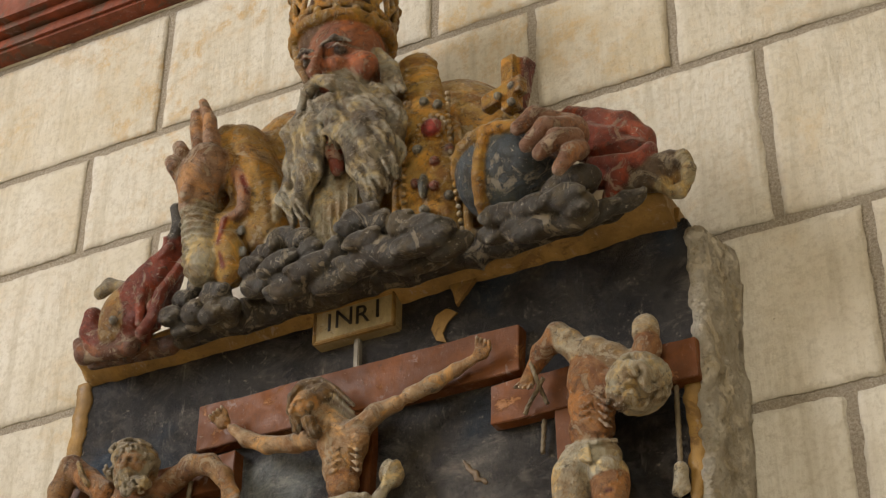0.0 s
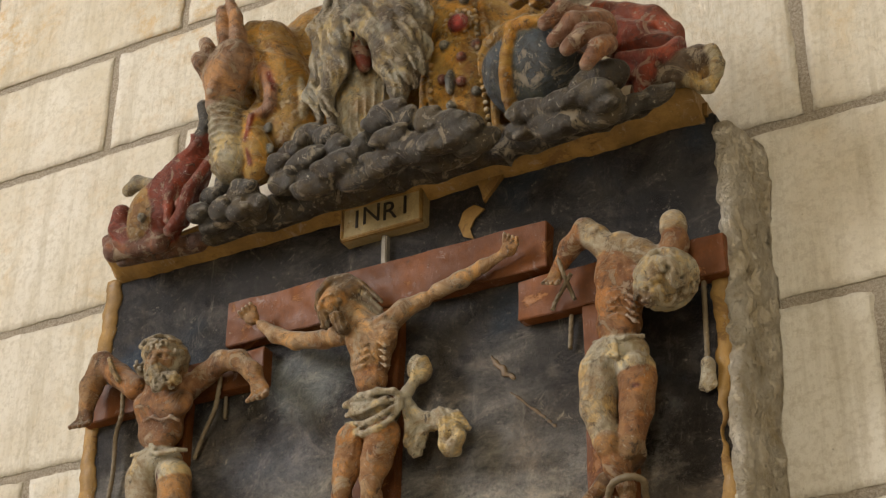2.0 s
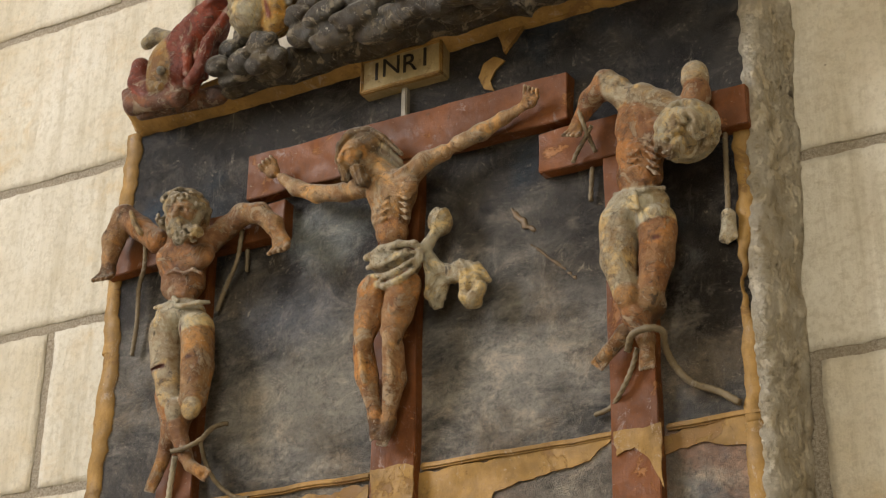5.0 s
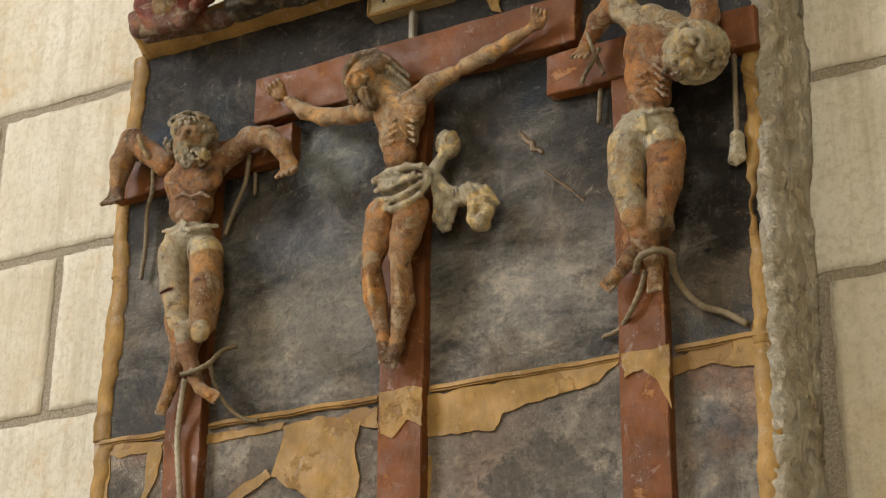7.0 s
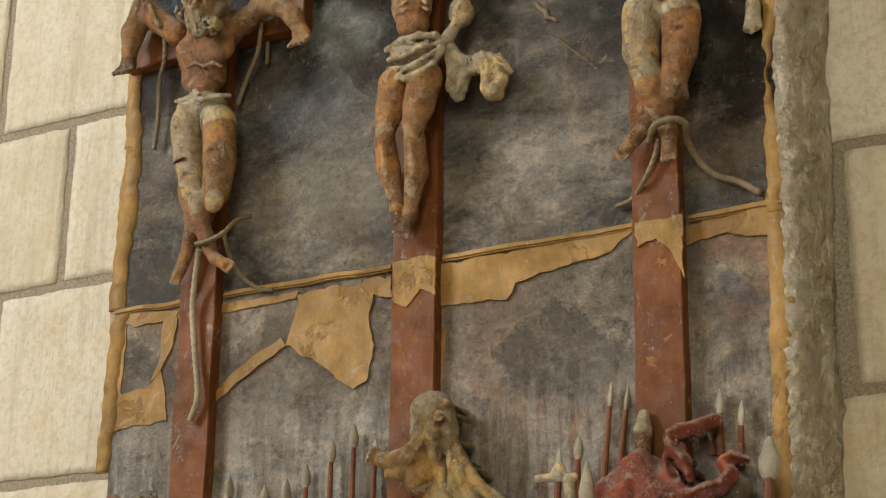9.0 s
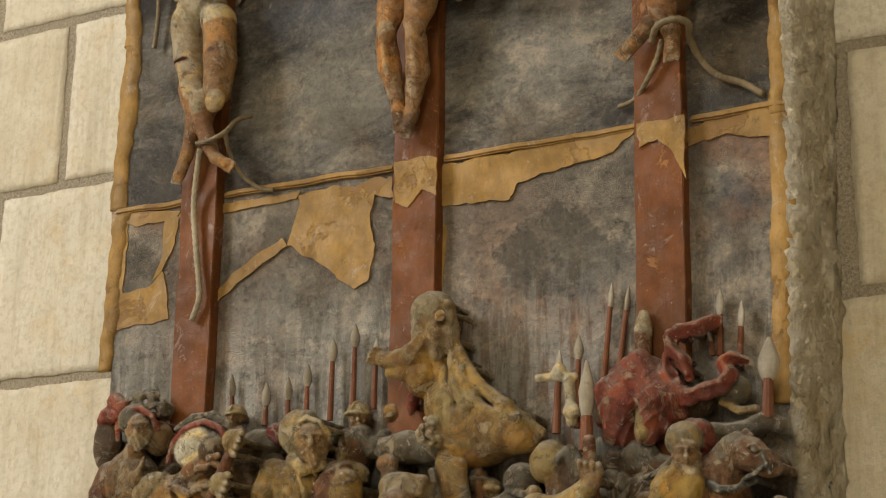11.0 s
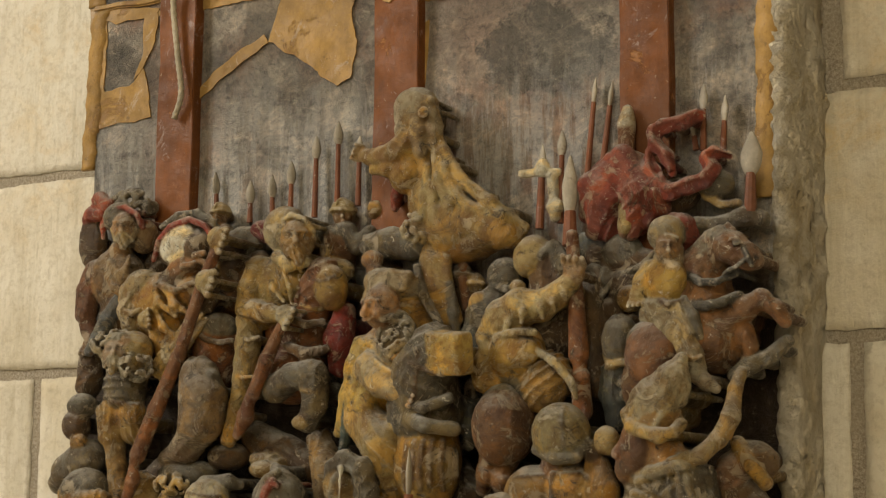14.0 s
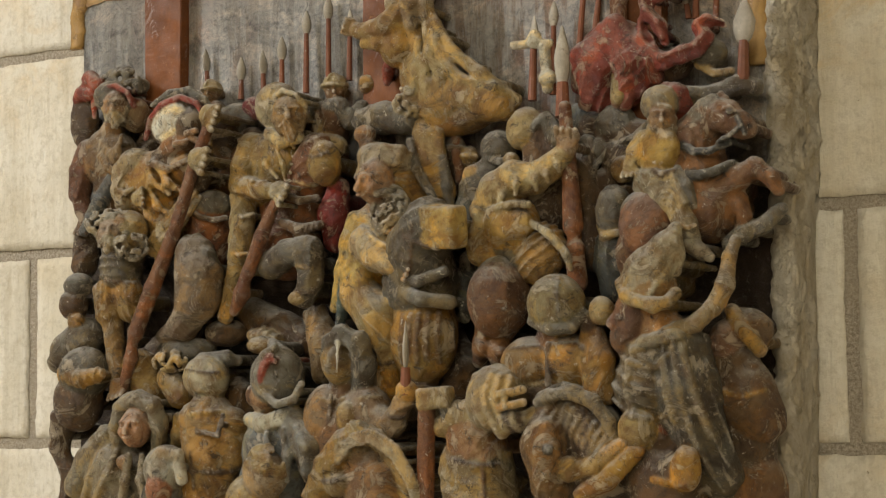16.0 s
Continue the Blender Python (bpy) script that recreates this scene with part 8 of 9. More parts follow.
c.chain([(0.574, -0.150, 2.006), (0.613, -0.155, 2.006), (0.654, -0.155, 2.018), (0.672, -0.150, 2.013)], [0.018, 0.016, 0.014, 0.013], PEWTER)
c.ball((0.547, -0.140, 2.058), (0.035, 0.02, 0.025), UMBER).ball((0.468, -0.150, 1.984), (0.030, 0.02, 0.026), IRON).ball((0.483, -0.145, 1.967), (0.05, 0.02, 0.02), UMBER)
c.ball((0.407, -0.140, 1.995), (0.022, 0.018, 0.022), GREYBLUE).ball((0.425, -0.140, 1.981), (0.02, 0.018, 0.022), UMBER)
c.ball((0.486, -0.165, 1.913), (0.018, 0.015, 0.020), OLIVE).ball((0.452, -0.160, 1.896), (0.018, 0.015, 0.022), UMBER).ball((0.444, -0.155, 1.945), (0.014, 0.012, 0.018), IRON)
c.limb((0.474, -0.145, 1.932), (0.490, -0.145, 1.875), 0.03, 0.03, UMBER)
done(c, "helmets and shoulders of carved soldiers in the back row")

# horn blower in tall turban and grey cloak
c = carving(0.0024, 0.0042, 74)
c.chain([(0.591, -0.245, 1.820), (0.579, -0.250, 1.792), (0.556, -0.250, 1.760), (0.549, -0.250, 1.741)], [0.008, 0.021, 0.034, 0.036], (0.27, 0.215, 0.13), k=0.01)
c.chain([(0.594, -0.245, 1.818), (0.597, -0.250, 1.784), (0.592, -0.248, 1.762)], [0.006, 0.009, 0.008], (0.33, 0.27, 0.17), k=0.004)
c.ball((0.555, -0.248, 1.734), (0.038, 0.040, 0.024), (0.22, 0.12, 0.035), (0, -12, 0))
c.chain([(0.520, -0.265, 1.749), (0.535, -0.280, 1.731), (0.554, -0.288, 1.721), (0.576, -0.290, 1.716), (0.593, -0.284, 1.720), (0.599, -0.268, 1.731)], [0.007, 0.010, 0.008, 0.011, 0.008, 0.009], (0.30, 0.21, 0.085), k=0.003)
c.ball((0.534, -0.260, 1.704), (0.024, 0.026, 0.034), (0.14, 0.072, 0.042)).limb((0.521, -0.268, 1.712), (0.511, -0.272, 1.695), 0.006, 0.008, (0.19, 0.095, 0.06), k=0.004).ball((0.519, -0.260, 1.676), (0.016, 0.016, 0.020), (0.13, 0.07, 0.035)).ball((0.527, -0.282, 1.702), (0.009, 0.006, 0.005), (0.07, 0.035, 0.02), k=0.002)
c.limb((0.551, -0.240, 1.704), (0.561, -0.235, 1.682), 0.034, 0.036, FLESH)
drape(c, [(0.550, -0.240, 1.644), (0.541, -0.240, 1.607), (0.542, -0.235, 1.574)], [0.040, 0.042, 0.032], (0.10, 0.073, 0.038), 0.003, 0.02, (0.6, 0, 1))
drape(c, [(0.592, -0.235, 1.659), (0.599, -0.235, 1.607), (0.609, -0.225, 1.555), (0.634, -0.210, 1.496)], [0.040, 0.046, 0.042, 0.032], (0.07, 0.058, 0.04), 0.0035, 0.024, (1, 0, 0.35))
c.chain([(0.535, -0.262, 1.659), (0.555, -0.270, 1.670), (0.601, -0.268, 1.680)], 0.008, (0.28, 0.21, 0.11), k=0.004)
c.ball((0.541, -0.265, 1.556), (0.026, 0.024, 0.028), (0.28, 0.19, 0.07))
c.chain([(0.567, -0.220, 1.525), (0.564, -0.225, 1.488), (0.558, -0.220, 1.451)], [0.045, 0.055, 0.06], (0.08, 0.042, 0.015))
c.ball((0.578, -0.245, 1.548), (0.026, 0.012, 0.016), REDCLOTH, k=0.004).ball((0.608, -0.265, 1.505), (0.020, 0.018, 0.030), GOLD, k=0.003)
for a, b, d in (((0.593, -0.260, 1.813), (0.567, -0.275, 1.782), (0.528, -0.275, 1.750)), ((0.595, -0.260, 1.809), (0.578, -0.280, 1.775), (0.546, -0.285, 1.738)), ((0.596, -0.260, 1.804), (0.589, -0.280, 1.768), (0.568, -0.290, 1.730)), ((0.598, -0.260, 1.798), (0.598, -0.280, 1.760), (0.587, -0.285, 1.728))):
    seam(c, [a, b, d], (0.34, 0.28, 0.18), 0.0045)
for a, b, d in (((0.540, -0.270, 1.658), (0.573, -0.280, 1.670), (0.611, -0.270, 1.678)), ((0.537, -0.270, 1.644), (0.532, -0.275, 1.607), (0.543, -0.270, 1.571)), ((0.606, -0.270, 1.665), (0.622, -0.275, 1.607), (0.637, -0.265, 1.549)), ((0.584, -0.280, 1.643), (0.589, -0.280, 1.600), (0.595, -0.275, 1.567))):
    seam(c, [a, b, d], (0.17, 0.135, 0.08), 0.0065)
seam(c, [(0.534, -0.275, 1.644), (0.568, -0.285, 1.633), (0.588, -0.275, 1.651)], (0.18, 0.13, 0.06), 0.0045)
seam(c, [(0.535, -0.270, 1.574), (0.563, -0.275, 1.567), (0.582, -0.265, 1.574)], (0.17, 0.12, 0.055), 0.005)
seam(c, [(0.595, -0.272, 1.669), (0.605, -0.282, 1.607), (0.616, -0.270, 1.549), (0.636, -0.245, 1.494)], (0.15, 0.12, 0.075), 0.0045)
seam(c, [(0.633, -0.262, 1.643), (0.642, -0.262, 1.585), (0.657, -0.240, 1.526)], (0.08, 0.065, 0.045), 0.004)
seam(c, [(0.567, -0.290, 1.491), (0.600, -0.295, 1.485), (0.627, -0.285, 1.492)], GOLD, 0.006)
done(c, "carved horn blower in cream turban and grey-brown cloak")
c = carving(0.0024, 0.0042, 75)
c.chain([(0.583, -0.262, 1.680), (0.623, -0.262, 1.692), (0.643, -0.250, 1.712), (0.655, -0.235, 1.742), (0.656, -0.220, 1.779), (0.658, -0.200, 1.803)], [0.0104, 0.0112, 0.0116, 0.0128, 0.0096, 0.0080], (0.24, 0.165, 0.075))
c.chain([(0.652, -0.235, 1.716), (0.658, -0.228, 1.753)], [0.0048, 0.0040], GOLD)
tagged(c.skin("carved_horn"), "curved carved horn with gold remains", "horn", CROWD)
c = carving(0.0024, 0.0042, 76)
face(c, (0.642, -0.200, 1.669), 0.028, (0.22, 0.12, 0.07), UMBER, None, -0.1, 76, -0.6, False)
c.ball((0.668, -0.185, 1.688), (0.034, 0.03, 0.026), (0.12, 0.07, 0.03), (0, 20, 0)).chain([(0.653, -0.205, 1.710), (0.675, -0.215, 1.679), (0.690, -0.205, 1.657)], 0.010, OLIVE, k=0.003)
c.chain([(0.647, -0.185, 1.636), (0.658, -0.185, 1.599), (0.679, -0.180, 1.569)], [0.036, 0.046, 0.036], (0.11, 0.06, 0.022))
c.chain([(0.623, -0.200, 1.629), (0.648, -0.210, 1.625), (0.676, -0.200, 1.635)], 0.009, BROWN, k=0.004)
c.ball((0.647, -0.170, 1.532), (0.05, 0.04, 0.06), (0.075, 0.046, 0.02)).ball((0.661, -0.170, 1.472), (0.05, 0.04, 0.06), BROWN)
seam(c, [(0.642, -0.226, 1.606), (0.672, -0.234, 1.595), (0.696, -0.226, 1.606)], OLIVE)
seam(c, [(0.662, -0.225, 1.632), (0.673, -0.234, 1.599), (0.680, -0.228, 1.566)], UMBER)
done(c, "carved man in broad brown hat near the rim")

# left edge, lower rows
c = carving(0.0024, 0.0042, 77)
c.ball((-0.467, -0.195, 1.787), (0.026, 0.024, 0.020), PEWTER).ball((-0.474, -0.200, 1.755), (0.024, 0.024, 0.026), UMBER).ball((-0.459, -0.210, 1.727), (0.015, 0.013, 0.014), OLIVE)
c.chain([(-0.458, -0.190, 1.700), (-0.494, -0.190, 1.682), (-0.516, -0.185, 1.664)], [0.034, 0.028, 0.02], IRON)
c.chain([(-0.480, -0.160, 1.869), (-0.481, -0.165, 1.822)], [0.022, 0.022], UMBER).ball((-0.482, -0.165, 1.888), (0.012, 0.012, 0.016), OLIVE)
done(c, "crouching carved man with dark face at the slab's edge")
c = carving(0.0024, 0.0042, 78)
c.ball((-0.436, -0.215, 1.644), (0.042, 0.042, 0.042), PEWTER, (0, 10, 0)).ball((-0.452, -0.210, 1.599), (0.042, 0.04, 0.05), UMBER)
c.chain([(-0.456, -0.240, 1.640), (-0.408, -0.255, 1.633), (-0.382, -0.245, 1.641)], [0.012, 0.014, 0.012], OLIVE, k=0.006, fold=(0.004, 0.012, (1, 0, 0.1)))
c.chain([(-0.490, -0.200, 1.572), (-0.501, -0.200, 1.526), (-0.477, -0.200, 1.472), (-0.489, -0.195, 1.426)], [0.024, 0.017, 0.014, 0.014], UMBER)
horse_done(c, "carved horse's haunches with grey caparison")
c = carving(0.0024, 0.0042, 79)
c.ball((-0.352, -0.215, 1.872), (0.036, 0.032, 0.030), SAND).curls((-0.357, -0.215, 1.868), (0.034, 0.032, 0.026), 60, 0.009, SAND, 79)
c.ball((-0.348, -0.238, 1.879), (0.014, 0.012, 0.014), FLESH)
drape(c, [(-0.376, -0.195, 1.829), (-0.379, -0.195, 1.807)], [0.036, 0.036], PEWTER, 0.002, 0.02, (0, 0, 1))
drape(c, [(-0.398, -0.200, 1.771), (-0.397, -0.200, 1.739)], [0.027, 0.024], OLIVE, 0.0028, 0.012, (1, 0, 0.1))
drape(c, [(-0.357, -0.200, 1.769), (-0.355, -0.200, 1.742)], [0.024, 0.020], OLIVE, 0.0028, 0.012, (1, 0, 0.1))
c.chain([(-0.391, -0.200, 1.716), (-0.389, -0.195, 1.671), (-0.385, -0.200, 1.634)], [0.017, 0.016, 0.012], (0.22, 0.14, 0.06))
fingers(c, (-0.365, -0.220, 1.621), (0.3, 0, -1), 0.014, FLESH)
c.chain([(-0.342, -0.190, 1.652), (-0.323, -0.185, 1.616)], [0.03, 0.03], OLIVE)
seam(c, [(-0.386, -0.232, 1.791), (-0.343, -0.238, 1.783), (-0.313, -0.230, 1.791)], UMBER, 0.004)
seam(c, [(-0.386, -0.220, 1.720), (-0.367, -0.222, 1.713), (-0.351, -0.218, 1.720)], TAN)
c.ball((-0.350, -0.245, 1.863), (0.006, 0.008, 0.012), FLESH, k=0.003)
face(c, (-0.362, -0.240, 1.861), 0.026, (0.29, 0.20, 0.13), HAIR, HAIR, 0.25, 179, 0.5, False)
c.curls((-0.379, -0.228, 1.881), (0.036, 0.028, 0.022), 50, 0.0085, (0.25, 0.215, 0.16), 179, False)
c.curls((-0.323, -0.240, 1.841), (0.028, 0.022, 0.020), 50, 0.0070, (0.24, 0.21, 0.16), 180, False)
done(c, "carved bearded man in grey jerkin and gold-brown breeches")
c = carving(0.0024, 0.0042, 80)
c.chain([(-0.225, -0.205, 1.826), (-0.209, -0.215, 1.789), (-0.211, -0.215, 1.754), (-0.246, -0.205, 1.716), (-0.293, -0.195, 1.700)], [0.032, 0.036, 0.033, 0.022, 0.012], (0.17, 0.12, 0.075), k=0.014)
c.chain([(-0.237, -0.210, 1.835), (-0.195, -0.215, 1.820), (-0.183, -0.210, 1.780), (-0.206, -0.200, 1.733), (-0.270, -0.195, 1.702)], [0.012, 0.014, 0.010, 0.008, 0.006], PEWTER, k=0.006)
c.ball((-0.190, -0.170, 1.703), (0.035, 0.03, 0.022), UMBER).ball((-0.260, -0.180, 1.677), (0.055, 0.03, 0.022), PEWTER)
c.curls((-0.268, -0.205, 1.659), (0.03, 0.02, 0.014), 26, 0.008, SAND, 80)
horse_done(c, "arched grey-brown neck of a carved horse")
c = carving(0.0024, 0.0042, 81)
c.ball((-0.195, -0.215, 1.632), (0.040, 0.03, 0.034), (0.34, 0.28, 0.18), (0, 15, 0)).chain([(-0.204, -0.210, 1.658), (-0.168, -0.200, 1.662), (-0.154, -0.190, 1.658)], [0.014, 0.013, 0.008], PEWTER)
drape(c, [(-0.189, -0.215, 1.563), (-0.184, -0.215, 1.520), (-0.193, -0.210, 1.450)], [0.046, 0.046, 0.044], (0.25, 0.155, 0.055), 0.002, 0.03, (1, 0, 0.2))
c.chain([(-0.147, -0.215, 1.563), (-0.144, -0.215, 1.520), (-0.159, -0.220, 1.477)], [0.026, 0.024, 0.018], OLIVE)
c.chain([(-0.242, -0.220, 1.571), (-0.238, -0.225, 1.545), (-0.250, -0.220, 1.528)], [0.010, 0.014, 0.008], SAND, k=0.004)
c.chain([(-0.184, -0.250, 1.580), (-0.178, -0.258, 1.551), (-0.141, -0.258, 1.546), (-0.137, -0.250, 1.576)], 0.004, UMBER, k=0.002)
c.chain([(-0.285, -0.190, 1.633), (-0.255, -0.200, 1.606)], [0.02, 0.022], OLIVE)
seam(c, [(-0.199, -0.258, 1.576), (-0.156, -0.266, 1.582), (-0.123, -0.255, 1.573)], SAND, 0.004)
seam(c, [(-0.199, -0.258, 1.495), (-0.151, -0.266, 1.489), (-0.117, -0.255, 1.498)], UMBER, 0.0045)
seam(c, [(-0.188, -0.262, 1.521), (-0.187, -0.260, 1.462)], UMBER)
seam(c, [(-0.215, -0.235, 1.645), (-0.170, -0.248, 1.638), (-0.141, -0.235, 1.644)], UMBER)
seam(c, [(-0.197, -0.240, 1.615), (-0.163, -0.248, 1.609), (-0.140, -0.238, 1.623)], SAND)
done(c, "carved man in gold-brown tunic with a broken head")
c = carving(0.0023, 0.0038, 82)
hood = (0.21, 0.175, 0.12)
face(c, (-0.294, -0.262, 1.557), 0.029, (0.36, 0.19, 0.10), UMBER, None, -0.02, 82, 0.12, False)
c.ball((-0.323, -0.226, 1.573), (0.040, 0.032, 0.042), hood)
for u in range(2):
    c.chain([Vector(p) + Vector((0, 0.010 * u, 0.006 * u)) for p in ((-0.341, -0.248, 1.519), (-0.341, -0.256, 1.558), (-0.327, -0.260, 1.588), (-0.293, -0.264, 1.600), (-0.265, -0.260, 1.588), (-0.257, -0.254, 1.556), (-0.267, -0.246, 1.520))], [0.009, 0.0095, 0.010, 0.010, 0.010, 0.0095, 0.009], hood, k=0.005)
c.ball((-0.354, -0.222, 1.474), (0.062, 0.044, 0.062), (0.21, 0.165, 0.10)).chain([(-0.381, -0.225, 1.545), (-0.409, -0.232, 1.508), (-0.436, -0.230, 1.465)], [0.018, 0.022, 0.022], hood, k=0.008)
for pts in (((-0.335, -0.258, 1.520), (-0.344, -0.268, 1.485), (-0.371, -0.262, 1.450)), ((-0.307, -0.262, 1.515), (-0.307, -0.270, 1.477), (-0.319, -0.264, 1.442)), ((-0.282, -0.260, 1.515), (-0.278, -0.268, 1.478), (-0.276, -0.262, 1.443)), ((-0.369, -0.250, 1.519), (-0.386, -0.258, 1.475), (-0.409, -0.250, 1.439))):
    c.chain(pts, [0.005, 0.008, 0.006], (0.24, 0.19, 0.115), k=0.006)
c.ball((-0.316, -0.262, 1.504), (0.014, 0.010, 0.012), (0.30, 0.17, 0.06), k=0.004)
done(c, "carved hooded woman with a reddish face")
c = carving(0.0024, 0.0042, 83)
c.ball((-0.239, -0.255, 1.495), (0.036, 0.036, 0.036), (0.30, 0.27, 0.21)).ball((-0.239, -0.275, 1.466), (0.020, 0.02, 0.026), (0.33, 0.14, 0.07))
c.chain([(-0.256, -0.275, 1.500), (-0.230, -0.280, 1.521), (-0.202, -0.275, 1.517), (-0.198, -0.270, 1.479)], 0.009, LINEN, k=0.004)
c.limb((-0.251, -0.240, 1.451), (-0.254, -0.235, 1.408), 0.04, 0.05, PEWTER)
done(c, "carved figure in a whitish hood, face turned aside")
c = carving(0.0023, 0.0038, 84)
c.ball((-0.050, -0.232, 1.632), (0.042, 0.040, 0.046), (0.15, 0.13, 0.10), (0, 10, 0)).limb((-0.054, -0.228, 1.667), (-0.067, -0.222, 1.683), 0.018, 0.008, PEWTER)
c.chain([(-0.055, -0.262, 1.613), (-0.059, -0.268, 1.638), (-0.050, -0.266, 1.663), (-0.040, -0.254, 1.676)], [0.006, 0.008, 0.008, 0.006], (0.20, 0.175, 0.135), k=0.003)
c.chain([(-0.054, -0.270, 1.628), (-0.047, -0.273, 1.648), (-0.037, -0.270, 1.661), (-0.029, -0.270, 1.654)], [0.005, 0.006, 0.006, 0.004], (0.26, 0.05, 0.025), k=0.002)
c.chain([(-0.059, -0.262, 1.610), (-0.026, -0.270, 1.591), (-0.001, -0.262, 1.599), (0.005, -0.250, 1.621)], 0.006, (0.21, 0.185, 0.145), k=0.003)
c.ball((-0.072, -0.235, 1.602), (0.022, 0.022, 0.026), (0.28, 0.17, 0.09)).ball((-0.096, -0.225, 1.605), (0.014, 0.016, 0.018), BROWN)
c.ball((-0.100, -0.200, 1.681), (0.026, 0.022, 0.014), SAND)
c.chain([(-0.095, -0.238, 1.570), (-0.059, -0.254, 1.562), (-0.030, -0.252, 1.570), (-0.016, -0.240, 1.581)], [0.011, 0.014, 0.013, 0.009], (0.42, 0.37, 0.27), k=0.005)
c.ball((-0.059, -0.222, 1.521), (0.056, 0.044, 0.060), (0.14, 0.145, 0.145)).ball((-0.074, -0.215, 1.470), (0.052, 0.044, 0.060), (0.14, 0.145, 0.145))
c.chain([(-0.019, -0.236, 1.561), (0.014, -0.244, 1.530), (0.022, -0.244, 1.497)], [0.026, 0.026, 0.022], (0.16, 0.14, 0.11), k=0.006)
for pts in (((-0.079, -0.252, 1.546), (-0.068, -0.264, 1.514), (-0.077, -0.260, 1.480)), ((-0.046, -0.266, 1.549), (-0.040, -0.272, 1.510), (-0.048, -0.266, 1.481)), ((-0.018, -0.266, 1.554), (-0.008, -0.270, 1.518), (-0.013, -0.262, 1.481)), ((0.001, -0.260, 1.557), (0.022, -0.268, 1.527), (0.020, -0.264, 1.493))):
    c.chain(pts, [0.004, 0.007, 0.005], (0.17, 0.17, 0.165), k=0.006)
done(c, "carved man in grey cap with red lining and grey coat")
c = carving(0.0024, 0.0042, 85)
c.ball((-0.049, -0.265, 1.489), (0.034, 0.034, 0.036), (0.29, 0.21, 0.13)).curls((-0.044, -0.265, 1.502), (0.032, 0.03, 0.028), 40, 0.009, SAND, 85)
c.limb((-0.083, -0.245, 1.446), (-0.082, -0.240, 1.413), 0.045, 0.05, SAND)
done(c, "pale carved head with curly hair")
c = carving(0.0024, 0.0042, 86)
c.ball((0.067, -0.245, 1.653), (0.026, 0.028, 0.034), (0.21, 0.145, 0.06))
c.chain([(0.048, -0.250, 1.653), (0.059, -0.260, 1.681), (0.082, -0.262, 1.693), (0.107, -0.255, 1.680), (0.110, -0.245, 1.644), (0.099, -0.235, 1.612)], [0.008, 0.010, 0.013, 0.016, 0.018, 0.016], PEWTER, k=0.006)
c.ball((0.066, -0.225, 1.653), (0.036, 0.032, 0.042), IRON)
c.limb((0.086, -0.278, 1.680), (0.086, -0.282, 1.636), 0.0025, 0.002, (0.6, 0.55, 0.45), k=0.001)
c.limb((0.067, -0.230, 1.620), (0.065, -0.225, 1.604), 0.018, 0.024, BROWN)
c.ball((0.037, -0.230, 1.571), (0.036, 0.036, 0.050), (0.20, 0.12, 0.055)).ball((0.105, -0.230, 1.575), (0.040, 0.038, 0.044), (0.20, 0.125, 0.065))
c.limb((0.063, -0.262, 1.604), (0.058, -0.262, 1.539), 0.003, 0.003, UMBER, k=0.002)
c.chain([(0.138, -0.245, 1.567), (0.163, -0.255, 1.563), (0.186, -0.262, 1.595)], [0.022, 0.019, 0.015], (0.23, 0.16, 0.09))
c.ball((0.192, -0.265, 1.609), 0.016, TAN)
c.ball((0.091, -0.262, 1.575), (0.016, 0.014, 0.022), SAND, k=0.003)
c.limb((0.070, -0.220, 1.546), (0.076, -0.215, 1.481), 0.05, 0.05, BROWN)
seam(c, [(0.064, -0.268, 1.640), (0.071, -0.276, 1.673), (0.090, -0.278, 1.684), (0.104, -0.270, 1.670), (0.104, -0.262, 1.628)], (0.18, 0.16, 0.13), 0.005)
seam(c, [(0.038, -0.262, 1.600), (0.062, -0.268, 1.592), (0.080, -0.264, 1.600)], (0.28, 0.2, 0.1), 0.004)
seam(c, [(0.113, -0.265, 1.599), (0.135, -0.270, 1.603), (0.152, -0.260, 1.591)], (0.28, 0.2, 0.1), 0.004)
seam(c, [(0.081, -0.268, 1.588), (0.077, -0.268, 1.539)], UMBER)
seam(c, [(0.168, -0.272, 1.575), (0.182, -0.276, 1.570), (0.190, -0.274, 1.575)], UMBER)
done(c, "carved man in grey hood and brown coat holding a spear")
lance((0.194, -0.272, 1.603), (0.195, -0.272, 1.707), 0.0075, 0.065, "short carved spear with long chipped white blade", 0.007)
c = carving(0.0024, 0.0042, 87)
c.chain([(0.038, -0.255, 1.457), (0.066, -0.268, 1.503), (0.092, -0.270, 1.535)], [0.026, 0.024, 0.022], OLIVE)
c.chain([(0.079, -0.265, 1.531), (0.111, -0.270, 1.554), (0.145, -0.265, 1.543), (0.172, -0.255, 1.508), (0.184, -0.245, 1.452)], [0.014, 0.015, 0.014, 0.012, 0.011], SAND, k=0.006, fold=(0.0025, 0.009, (0.8, 0, 0.6)))
c.chain([(0.104, -0.245, 1.523), (0.125, -0.240, 1.486), (0.126, -0.235, 1.442)], [0.034, 0.046, 0.05], (0.23, 0.135, 0.065))
c.ball((0.080, -0.275, 1.479), (0.018, 0.016, 0.02), (0.27, 0.19, 0.085))
for i in range(12):
    p = Vector((0.093, -0.285, 1.532)).lerp(Vector((0.131, -0.288, 1.552)), i / 5) if i < 6 else Vector((0.139, -0.285, 1.549)).lerp(Vector((0.185, -0.268, 1.485)), (i - 6) / 5)
    seam(c, [p, p + Vector((-0.004 + 0.0015 * i, -0.004, -0.022))], (0.30, 0.22, 0.12), 0.004)
